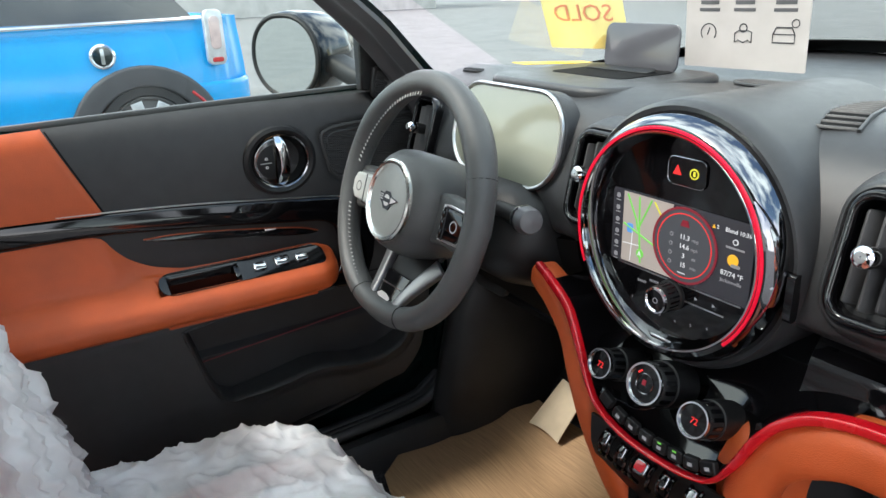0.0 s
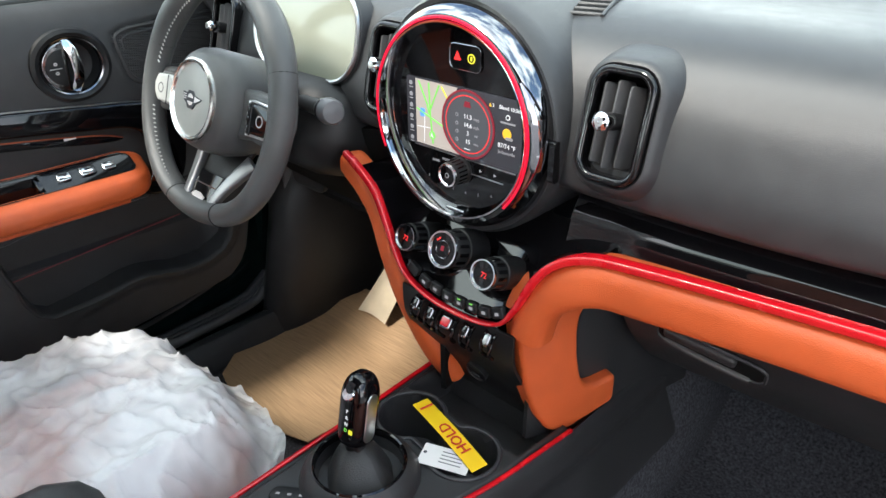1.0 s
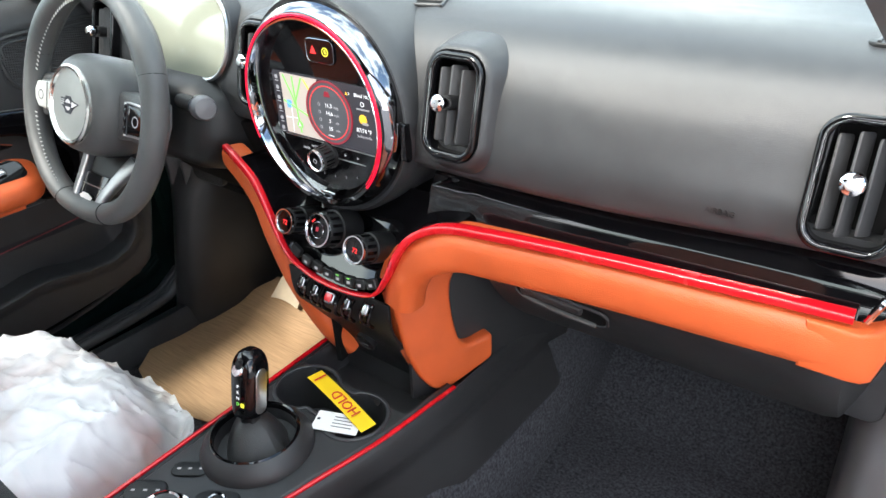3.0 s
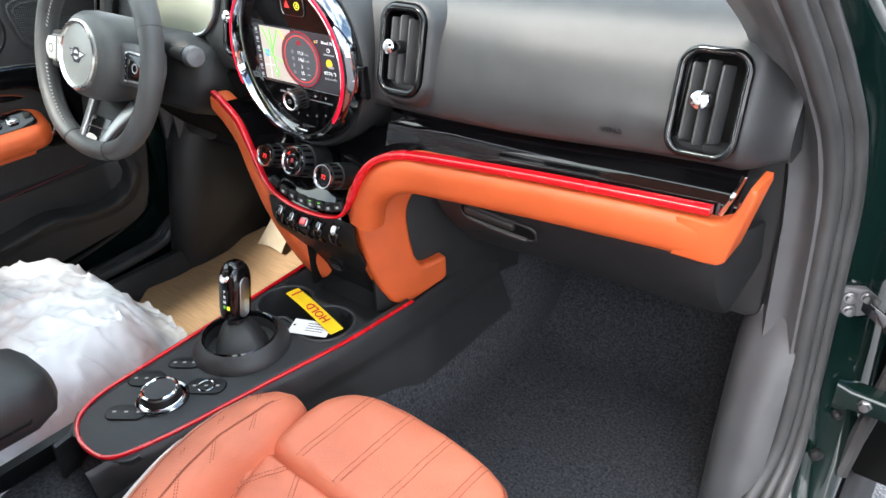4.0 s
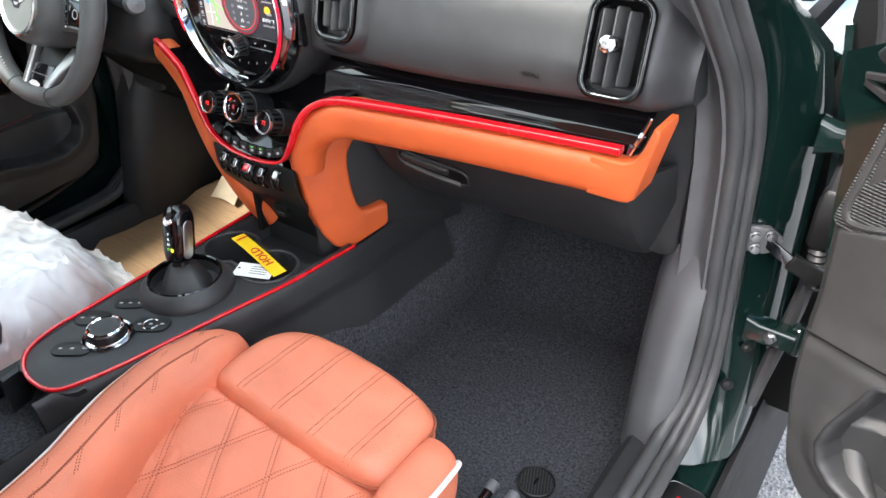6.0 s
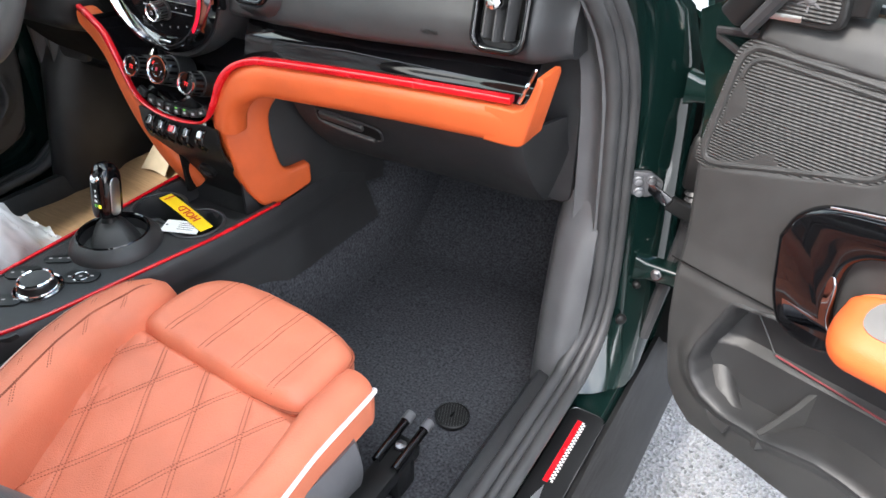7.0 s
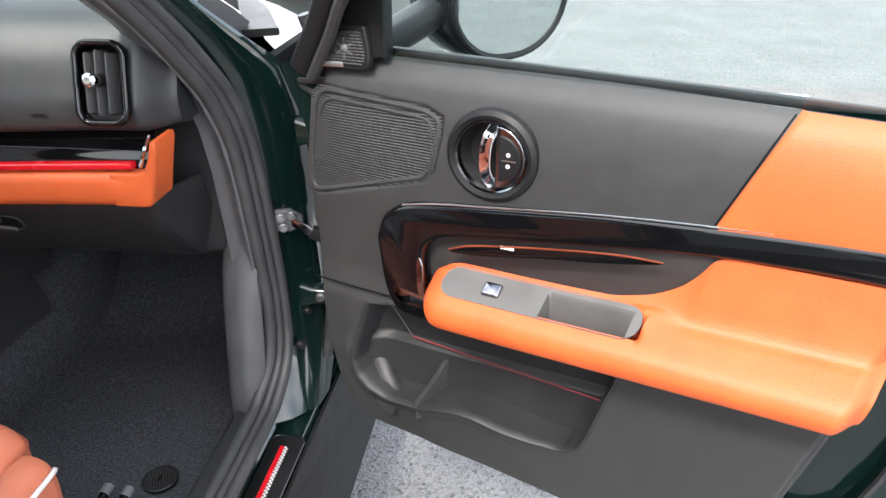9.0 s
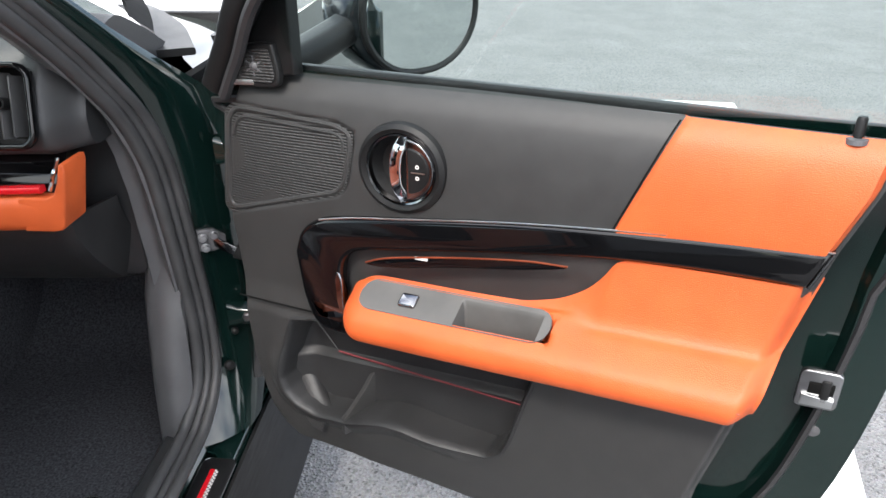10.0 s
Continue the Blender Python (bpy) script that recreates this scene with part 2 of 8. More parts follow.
def cat(pts, n=8, closed=False):
    """Catmull-Rom curve through points."""
    P = [V(p) for p in pts]
    if closed:
        P = [P[-1]] + P + [P[0], P[1]]
    else:
        P = [2 * P[0] - P[1]] + P + [2 * P[-1] - P[-2]]
    out = []
    for i in range(1, len(P) - 2):
        a, b, c, d = P[i - 1], P[i], P[i + 1], P[i + 2]
        for k in range(n):
            t = k / n
            out.append(0.5 * (2 * b + (c - a) * t + (2 * a - 5 * b + 4 * c - d) * t * t + (3 * b - a - 3 * c + d) * t ** 3))
    if not closed:
        out.append(P[-2])
    return out


def curve1(keys, x):
    """Smooth value between (x, value) keys."""
    if x <= keys[0][0]:
        return keys[0][1]
    for (a, p), (b, q) in zip(keys, keys[1:]):
        if x <= b:
            t = (x - a) / (b - a)
            return p + (q - p) * t
    return keys[-1][1]


def curve_s(keys, x):
    """As curve1, but with no kinks at the keys."""
    n = len(keys)
    if x <= keys[0][0]:
        return keys[0][1]
    if x >= keys[-1][0]:
        return keys[-1][1]
    i = 0
    while x > keys[i + 1][0]:
        i += 1
    (a, p), (b, q) = keys[i], keys[i + 1]
    h = b - a
    m0 = (q - keys[i - 1][1]) / (b - keys[i - 1][0]) if i > 0 else (q - p) / h
    m1 = (keys[i + 2][1] - p) / (keys[i + 2][0] - a) if i + 2 < n else (q - p) / h
    t = (x - a) / h
    return (2 * t ** 3 - 3 * t * t + 1) * p + (t ** 3 - 2 * t * t + t) * h * m0 + (3 * t * t - 2 * t ** 3) * q + (t ** 3 - t * t) * h * m1


def sstep(a, b, x):
    t = min(max((x - a) / (b - a), 0), 1)
    return t * t * (3 - 2 * t)


def circ(r, n=12):
    return [(r * math.cos(2 * math.pi * i / n), r * math.sin(2 * math.pi * i / n)) for i in range(n)]


def rrect(w, h, r, n=4):
    out = []
    for cx, cy, a0 in ((w / 2 - r, h / 2 - r, 0), (-w / 2 + r, h / 2 - r, 90), (-w / 2 + r, -h / 2 + r, 180), (w / 2 - r, -h / 2 + r, 270)):
        for k in range(n + 1):
            a = radians(a0 + 90 * k / n)
            out.append((cx + r * math.cos(a), cy + r * math.sin(a)))
    return out


def loft(bm, rings, closed=True, caps=True):
    """Skin between rings of points of equal count."""
    vs = [[bm.verts.new(p) for p in r] for r in rings]
    m = len(vs[0])
    for a, b in zip(vs, vs[1:]):
        for i in range(m if closed else m - 1):
            j = (i + 1) % m
            bm.faces.new((a[i], a[j], b[j], b[i]))
    if caps and closed:
        bm.faces.new(vs[0][::-1])
        bm.faces.new(vs[-1])
    return bm


def sweep(bm, pts, prof, up=(0, 0, 1), scale=None, closed=False, caps=True):
    """A profile (or a function of the way along giving one) carried along points."""
    P = [V(p) for p in pts]
    n = len(P)
    rings = []
    for i, p in enumerate(P):
        a, b = (P[i - 1], P[(i + 1) % n]) if closed else (P[max(i - 1, 0)], P[min(i + 1, n - 1)])
        t = (b - a).normalized()
        u = V(up(i / (n - 1)) if callable(up) else up)
        s = t.cross(u).normalized()
        w = s.cross(t)
        pr = prof(i / (n - 1)) if callable(prof) else prof
        k = scale(i / (n - 1)) if scale else 1.0
        rings.append([p + k * (x * s + y * w) for x, y in pr])
    if closed:
        vs = [[bm.verts.new(q) for q in r] for r in rings]
        m = len(vs[0])
        for i in range(n):
            a, b = vs[i], vs[(i + 1) % n]
            for j in range(m):
                bm.faces.new((a[j], a[(j + 1) % m], b[(j + 1) % m], b[j]))
        bmesh.ops.recalc_face_normals(bm, faces=bm.faces)
        return bm
    loft(bm, rings, True, caps)
    bmesh.ops.recalc_face_normals(bm, faces=bm.faces)
    return bm


def tube(pts, r, n=8, closed=False, up=(0, 0, 1), k=6, smooth=True):
    bm = bmesh.new()
    return sweep(bm, cat(pts, k, closed) if smooth else pts, circ(r, n), up=up, closed=closed)


def lathe(prof, M=None, n=40, bm=None, a0=0.0, a1=360.0):
    """Turns (radius, height) pairs about the local z axis."""
    bm = bm or bmesh.new()
    full = abs(a1 - a0) >= 360
    start = len(bm.verts)
    rows = []
    for i in range(n if full else n + 1):
        a = radians(a0 + (a1 - a0) * i / n)
        rows.append([bm.verts.new((M or Matrix()) @ V((r * math.cos(a), r * math.sin(a), h))) for r, h in prof])
    for i in range(n):
        a, b = rows[i], rows[(i + 1) % len(rows)]
        for j in range(len(prof) - 1):
            bm.faces.new((a[j], b[j], b[j + 1], a[j + 1]))
    bmesh.ops.remove_doubles(bm, verts=bm.verts[:], dist=1e-6)
    bmesh.ops.recalc_face_normals(bm, faces=bm.faces)
    return bm


def offset(poly, d):
    """Polygon (counter-clockwise) drawn in by d."""
    out, n = [], len(poly)
    for i in range(n):
        a, b, c = V(poly[i - 1]), V(poly[i]), V(poly[(i + 1) % n])
        e1, e2 = (b - a), (c - b)
        n1 = V((-e1.y, e1.x)).normalized() if e1.length > 1e-9 else V((0, 0))
        n2 = V((-e2.y, e2.x)).normalized() if e2.length > 1e-9 else V((0, 0))
        m = n1 + n2
        m = m / max(m.length_squared / 2, 0.5) if m.length > 1e-6 else n1
        out.append((b.x + m.x * d, b.y + m.y * d))
    return out


def prism(poly, h, M=None, bev=0.0, bm=None, back=True, flat=0):
    """Polygon in local xy raised by h along local z, with a rounded front edge."""
    bm = bm or bmesh.new()
    poly = [tuple(p) for p in poly]
    area = sum(poly[i - 1][0] * p[1] - p[0] * poly[i - 1][1] for i, p in enumerate(poly))
    if area < 0:
        poly = poly[::-1]
    M = M or Matrix()
    rings = [[(x, y, 0) for x, y in poly], [(x, y, h - bev) for x, y in poly]]
    if bev:
        for k in (0.3, 0.7, 1.0):
            a = k * math.pi / 2
            rings.append([(x, y, h - bev + bev * math.sin(a)) for x, y in offset(poly, bev * (1 - math.cos(a)))])
    vs = [[bm.verts.new(M @ V(p)) for p in r] for r in rings]
    m = len(poly)
    for a, b in zip(vs, vs[1:]):
        for i in range(m):
            bm.faces.new((a[i], a[(i + 1) % m], b[(i + 1) % m], b[i]))
    bm.faces.new(vs[-1])
    if back:
        bm.faces.new(vs[0][::-1])
    if M.determinant() < 0:
        bmesh.ops.reverse_faces(bm, faces=bm.faces)
    return bm


def box(size, M=None, bev=0.003, bm=None):
    sx, sy, sz = size
    r = min(bev, sx / 2.01, sy / 2.01, sz / 2.01)
    M = M or Matrix()
    if r <= 0:
        bm = bm or bmesh.new()
        c = [bm.verts.new(M @ V((sx * i / 2, sy * j / 2, sz * k / 2))) for i in (-1, 1) for j in (-1, 1) for k in (-1, 1)]
        for q in ((0, 1, 3, 2), (4, 6, 7, 5), (0, 4, 5, 1), (2, 3, 7, 6), (0, 2, 6, 4), (1, 5, 7, 3)):
            bm.faces.new([c[i] for i in q])
        return bm
    tmp = bmesh.new()
    bmesh.ops.create_cube(tmp, size=1.0)
    bmesh.ops.scale(tmp, vec=(sx, sy, sz), verts=tmp.verts)
    if r > 0:
        bmesh.ops.bevel(tmp, geom=tmp.edges[:], offset=r, segments=2, profile=0.5, affect="EDGES")
    bmesh.ops.transform(tmp, matrix=M, verts=tmp.verts)
    if bm is None:
        return tmp
    me = bpy.data.meshes.new("t")
    tmp.to_mesh(me)
    tmp.free()
    bm.from_mesh(me)
    bpy.data.meshes.remove(me)
    return bm


def grid(f, nu, nv, thick=0.0, bm=None):
    """Surface from f(u, v), u and v from 0 to 1, with thickness behind it."""
    bm = bm or bmesh.new()
    vs = [[bm.verts.new(f(i / nu, j / nv)) for j in range(nv + 1)] for i in range(nu + 1)]
    fs = [bm.faces.new((vs[i][j], vs[i + 1][j], vs[i + 1][j + 1], vs[i][j + 1])) for i in range(nu) for j in range(nv)]
    if thick:
        bmesh.ops.recalc_face_normals(bm, faces=fs)
        bmesh.ops.solidify(bm, geom=fs, thickness=thick)
    return bm


def fillet(poly, r, n=5):
    """Polygon with every corner rounded."""
    out = []
    m = len(poly)
    for i in range(m):
        a, b, c = V(poly[i - 1]), V(poly[i]), V(poly[(i + 1) % m])
        k = min(r, 0.45 * (a - b).length, 0.45 * (c - b).length)
        p, q = b + (a - b).normalized() * k, b + (c - b).normalized() * k
        for j in range(n + 1):
            t = j / n
            out.append(tuple((1 - t) ** 2 * p + 2 * t * (1 - t) * b + t * t * q))
    return out


def letters(text, size, M, depth=0.0006):
    """Lettering as a mesh in local xy, centred."""
    cu = bpy.data.curves.new("t", "FONT")
    cu.body, cu.size, cu.align_x, cu.align_y, cu.extrude = text, size, "CENTER", "CENTER", depth
    cu.resolution_u = 2
    ob = bpy.data.objects.new("t", cu)
    scene.collection.objects.link(ob)
    bpy.context.view_layer.update()
    me = bpy.data.meshes.new_from_object(ob.evaluated_get(bpy.context.evaluated_depsgraph_get()))
    bm = bmesh.new()
    bm.from_mesh(me)
    bpy.data.objects.remove(ob)
    bpy.data.curves.remove(cu)
    bpy.data.meshes.remove(me)
    bmesh.ops.transform(bm, matrix=M, verts=bm.verts)
    return bm


def frame_at(o, x, y):
    """Matrix with origin o, local x and y along the given directions, local z out of them."""
    x = V(x).normalized()
    z = x.cross(V(y)).normalized()
    y = z.cross(x)
    m = Matrix((x, y, z)).transposed().to_4x4()
    m.translation = V(o)
    return m


REAR = lambda o, tilt=0.0, yaw=0.0: Matrix.Translation(o) @ Euler((radians(90 - tilt), 0, radians(yaw))).to_matrix().to_4x4()  # local z looks to the car's rear, y up

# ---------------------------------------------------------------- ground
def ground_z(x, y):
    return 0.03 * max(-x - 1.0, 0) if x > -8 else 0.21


bm = bmesh.new()
xs = [-60, -30, -15, -8, -6, -4, -2.5, -1, 0, 1, 2, 4, 8, 15, 30, 60]
ys = [-60, -20, -8, -3, 0, 3, 8, 20, 60]
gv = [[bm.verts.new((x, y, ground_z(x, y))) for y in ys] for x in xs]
for i in range(len(xs) - 1):
    for j in range(len(ys) - 1):
        bm.faces.new((gv[i][j], gv[i + 1][j], gv[i + 1][j + 1], gv[i][j + 1]))
solo("ground", bm, ASPHALT, "weathered grey asphalt of the car park", "asphalt", kind="structure")


def stripe(x0, y0, x1, y1, w, label="worn white painted parking line on the asphalt"):
    d = V((x1 - x0, y1 - y0, 0))
    M = frame_at(((x0 + x1) / 2, (y0 + y1) / 2, 0.001 + ground_z((x0 + x1) / 2, 0)), d, V((0, 0, 1)).cross(d))
    return solo("parking_line", prism(rrect(d.length, w, 0.01), 0.003, M), WHITEPAINT, label, "road marking", kind="structure")


stripe(1.95, -0.4, 2.28, 0.9, 0.12)
stripe(1.3, 3.94, 2.88, 3.76, 0.13)
stripe(-2.6, 2.5, -2.1, 6.5, 0.1)

# ---------------------------------------------------------------- the car's shell
M_OPEN = Matrix.Translation((0.926, 0.2925, 0)) @ Matrix.Rotation(radians(64), 4, "Z") @ Matrix.Translation((-0.885, -0.208, 0))
M_DRIVER = Matrix.Diagonal((-1, 1, 1, 1))

shell = thing("car", "dark green car body shell with black sills and rubber door seals", "car body")
# floor pan with carpet
bm = grid(lambda u, v: (-0.72 + 1.44 * u, -1.9 + 2.75 * v, 0.31 + 0.42 * sstep(0.42, 0.85, -1.9 + 2.75 * v) + 0.004 * noise.noise(V((u * 14, v * 26, 0)))), 40, 60, 0.03)
part("carpet", bm, CARPET, shell, "charcoal carpet of the footwells")


# centre tunnel
def tunnel(u, v):
    y = -1.6 + 2.3 * v
    a = math.pi * u
    w = 0.215 - 0.03 * sstep(-0.2, 0.5, y)
    h = 0.22
    return (0.02 + w * -math.copysign(abs(math.cos(a)) ** 0.55, math.cos(a)), y, 0.30 + h * math.sin(a) ** 0.6 + 0.1 * sstep(0.3, 0.7, y))


part("tunnel_carpet", grid(tunnel, 24, 30), CARPET, shell)

SEAL = [(0.575, -0.44, 1.47), (0.625, -0.23, 1.37), (0.68, -0.04, 1.23), (0.71, 0.06, 1.13), (0.728, 0.115, 1.06), (0.742, 0.155, 1.0), (0.752, 0.182, 0.93), (0.757, 0.195, 0.86), (0.763, 0.207, 0.70), (0.768, 0.207, 0.58), (0.770, 0.185, 0.48), (0.765, 0.13, 0.42), (0.760, 0.03, 0.395), (0.757, -0.4, 0.386), (0.757, -0.75, 0.386)]


def seal_at(z):
    """The front run of the door seal at a height."""
    up = SEAL[:11][::-1]
    return (curve1([(q[2], q[0]) for q in up], z), curve1([(q[2], q[1]) for q in up], z), z)


def flange(z):
    """Direction across the seal's flange."""
    k = sstep(0.40, 0.52, z)
    return V((1 - 0.4 * k, 0.8 * k, 0)).normalized()


for sgn in (1, -1):
    S = Matrix.Diagonal((sgn, 1, 1, 1))
    # rubber on the middle pillar
    pth = [(0.738, -0.575, 0.50), (0.738, -0.605, 0.64), (0.738, -0.660, 0.79), (0.738, -0.708, 0.93), (0.736, -0.742, 1.007), (0.725, -0.775, 1.10), (0.66, -0.83, 1.28), (0.56, -0.88, 1.47)]
    part("pillar_seal", sweep(bmesh.new(), cat(pth, 8), rrect(0.036, 0.034, 0.014, 5), up=(1, 0, 0)), PILLARGREY, shell, "black rubber seal on the middle pillar", S)
    # sill beam, painted, with black step
    prof = [(0.735, 0.30), (0.735, 0.365), (0.765, 0.368), (0.775, 0.355), (0.832, 0.352), (0.842, 0.34), (0.848, 0.31), (0.872, 0.28), (0.885, 0.2), (0.86, 0.14), (0.735, 0.14)]
    bm = loft(bmesh.new(), [[(x, y, z) for x, z in prof] for y in (-1.6, -0.9, 0.3, 0.5)])
    bmesh.ops.recalc_face_normals(bm, faces=bm.faces)
    part("sill_beam", bm, GREEN, shell, "dark green painted sill", S)
    # black outer step moulding
    prof = [(0.843, 0.346), (0.853, 0.352), (0.873, 0.327), (0.885, 0.29), (0.899, 0.24), (0.895, 0.13), (0.885, 0.13), (0.87, 0.26), (0.848, 0.32)]
    bm = loft(bmesh.new(), [[(x, y, z) for x, z in prof] for y in (-1.6, 0.55)])
    bmesh.ops.recalc_face_normals(bm, faces=bm.faces)
    part("sill_cover", bm, SILLBLACK, shell, "scuffed black plastic outer sill", S)
    # inner sill trim
    prof = [(0.675, 0.318), (0.692, 0.372), (0.70, 0.381), (0.718, 0.383), (0.736, 0.372), (0.738, 0.32)]
    bm = loft(bmesh.new(), [[(x, y, z) for x, z in prof] for y in (-1.6, -0.8, -0.2, 0.17)])
    bmesh.ops.recalc_face_normals(bm, faces=bm.faces)
    part("sill_trim", bm, SOFT, shell, "black moulded inner sill trim", S)
    # door seal: three ribs side by side on the flange
    for k, r in ((-0.019, 0.012), (0.0, 0.0085), (0.017, 0.0105)):
        rib = [V(q) + k * flange(q[2]) for q in SEAL]
        part("door_seal", tube(rib, r, 10, up=(1, 0, 0.2)), PILLARGREY, shell, "black ribbed rubber door seal", S)
    # hinge pillar, painted: inner return, face and wing side
    rows = []
    for z, y0, x0 in ((0.36, 0.13, 0.80), (0.42, 0.185, 0.80), (0.50, 0.222, 0.80), (0.58, 0.242, 0.797), (0.70, 0.240, 0.792), (0.86, 0.228, 0.786), (0.94, 0.212, 0.780), (1.02, 0.185, 0.770), (1.08, 0.14, 0.755), (1.14, 0.075, 0.735), (1.23, -0.02, 0.70), (1.37, -0.21, 0.645), (1.47, -0.42, 0.59)):
        k = curve1(((1.0, 1.0), (1.08, 0.55), (1.16, 0.38), (1.5, 0.36)), z)
        pts = [(x0 - 0.03, y0 - 0.016), (x0, y0 + 0.002), (x0 + 0.026 * k, y0 + 0.03 * k), (x0 + 0.042 * k, y0 + 0.055 * k + 0.006 * math.sin(z * 11)), (x0 + 0.046 * k, y0 + 0.075 * k), (x0 + 0.048 * k, y0 + 0.10 * k), (x0 + 0.02 * k, y0 + 0.12 * k), (x0 - 0.04, y0 + 0.11 * k)]
        rows.append([(x, y, z) for x, y in pts])
    bm = loft(bmesh.new(), rows)
    bmesh.ops.recalc_face_normals(bm, faces=bm.faces)
    part("hinge_pillar", bm, GREEN, shell, "glossy dark green door pillar", S)
    # black sheet added so that the gap towards the wing looks shaded
    part("wing_gap_shade", box((0.10, 0.02, 0.72), Matrix.Translation((0.865, 0.372, 0.70)), 0.004), INKBLACK, shell, "", S)
    # trim from the seal in to the dash end, running up the windscreen pillar
    def pillar(u, v):
        z = 0.664 + 0.80 * v
        q = seal_at(z)
        e = V(q) - 0.027 * flange(z)
        wx = curve1(((0.66, -0.072), (1.0, -0.066), (1.12, -0.06), (1.25, -0.075), (1.5, -0.08)), z)
        wy = curve1(((0.66, 0.022), (0.9, 0.03), (1.02, 0.05), (1.12, 0.045), (1.25, 0.035), (1.5, 0.03)), z)
        if u > 0.6:
            wy += 0.20 * (u - 0.6) * sstep(1.06, 0.98, z)
        return (e.x + wx * u, e.y + wy * u + 0.010 * math.sin(math.pi * min(u / 0.6, 1)), z)
    part("pillar_trim", grid(pillar, 20, 46, 0.008), KICKGREY, shell, "dark grey windscreen pillar trim", S)
    part("trim_joint", tube([tuple(V(pillar(u, 0.0)) + V((0, -0.003, 0.001))) for u in (0, 0.15, 0.3, 0.45, 0.6)], 0.0014, 6), SATIN, shell, "", S)
    # kick panel
    def kick(u, v):
        z = 0.33 + 0.38 * v
        low = (1 - v) ** 2
        x = curve_s(((0, 0.752), (0.12, 0.737), (0.25, 0.708), (0.36, 0.684), (0.5, 0.667), (1, 0.645)), u)
        y = curve_s(((0, 0.186), (0.12, 0.190), (0.25, 0.198), (0.36, 0.215), (0.5, 0.27), (1, 0.60)), u)
        g = sstep(0.0, 0.22, u)
        return (x + 0.006 * low * g - 0.010 * (1 - g) * low, y + g * (-0.085 * low - 0.026 * math.sin(math.pi * v)) - (1 - g) * 0.06 * low + 0.012 * sstep(0.84, 0.90, v), z)
    # passenger's grey is lifted for sheen, the driver's panel darkened for shade
    part("kick_panel", grid(kick, 48, 16, 0.01), KICKGREY if sgn > 0 else DARKTRIM, shell, "smooth grey kick panel in the footwell" if sgn > 0 else "kick panel in the driver's footwell, darkened for its shade", S)
    part("dash_cheek", prism([(p[0] + 0.632, p[1] + 0.815) for p in rrect(0.112, 0.26, 0.02)], 0.012, Matrix(((1, 0, 0, 0), (0, 0, -1, 0.216), (0, 1, 0, 0), (0, 0, 0, 1))), 0.004), SOFT, shell, "dark moulded end panel beside the glovebox" if sgn > 0 else "", S)
# bulkhead and closing panels
for sgn in (1, -1):
    # near-black colour keeps these walls as dark as the shaded footwell
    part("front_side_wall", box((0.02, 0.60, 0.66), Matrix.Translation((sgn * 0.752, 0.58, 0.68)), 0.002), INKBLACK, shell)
part("bulkhead", box((1.5, 0.03, 0.4), Matrix.Translation((0, 0.86, 0.84)), 0.002), HARD, shell)
part("underbody", box((1.66, 2.6, 0.03), Matrix.Translation((0, -0.6, 0.2)), 0.002), HARD, shell)
# outer panels: bonnet, wings, roof, rear sides
def bonnet(u, v):
    x = -0.82 + 1.64 * u
    y0 = 0.86 - 0.42 * min(abs(x) / 0.72, 1.0) ** 4
    y = y0 + (1.86 - y0) * v
    return (x, y, 1.055 + 0.02 * v - 0.18 * v ** 3 - 0.10 * abs(x / 0.82) ** 3.5)
part("bonnet", grid(bonnet, 24, 16, 0.01), GREEN, shell, "dark green bonnet reflecting the sky")
for sgn in (1, -1):
    def wing(u, v):
        y = 0.34 + 1.46 * u
        z = 0.35 + 0.68 * v
        return (sgn * (0.845 + 0.045 * math.sin(v * math.pi * 0.8) - 0.05 * v), y, z)
    part("wing", grid(wing, 16, 12, 0.01), GREEN, shell, "dark green front wing")
    def rside(u, v):
        y = -0.765 - 1.9 * u
        z = 0.35 + 0.72 * v
        return (sgn * (0.80 + 0.075 * math.sin(v * math.pi * 0.9) + 0.005 * v), y, z)
    part("rear_door", grid(rside, 20, 14, 0.06), GREEN, shell, "closed dark green rear door")
    part("rear_door_capping", tube([(sgn * 0.775, -0.765, 1.088), (sgn * 0.775, -1.2, 1.096), (sgn * 0.76, -1.9, 1.11)], 0.014, 8), RUBBER, shell)
    def bpil(u, v):
        z = 0.36 + 1.13 * v
        x = curve1(((0.36, 0.745), (0.7, 0.755), (1.08, 0.745), (1.3, 0.66), (1.49, 0.555)), z)
        return (sgn * x, -0.768 - 0.10 * v * v - 0.13 * u, z)
    part("door_pillar", grid(bpil, 6, 20, 0.05), HARD, shell, "black middle door pillar")
    def rpane(u, v):
        z = 1.095 + 0.36 * v
        return (sgn * (0.745 - 0.20 * v), -1.0 - 0.9 * u - 0.05 * v, z)
    pane = part("rear_side_window", grid(rpane, 6, 6), PANE, shell)
    pane.visible_shadow = False
def roof(u, v):
    x = -0.56 + 1.12 * u
    y = -0.38 - 1.99 * v
    return (x, y, 1.50 + 0.035 * math.sin(math.pi * v) + 0.02 * math.sin(math.pi * u))
part("roof", grid(roof, 16, 16, 0.03), GREEN, shell, "dark green roof")
part("roof_lining", grid(lambda u, v: tuple(V(roof(u, v)) - V((0, 0, 0.04))), 12, 12), LINER, shell)
def screen_glass(u, v):
    y = 0.80 - 1.18 * v
    hw = 0.70 - 0.16 * v
    x = -hw + 2 * hw * u
    return (x, y - 0.42 * (x / hw) ** 4 * (1 - v), 1.075 + 0.43 * v + 0.072 * (1 - (x / hw) ** 4) * (1 - v))
pane = part("windscreen", grid(screen_glass, 12, 12), PANE, shell, "clear windscreen")
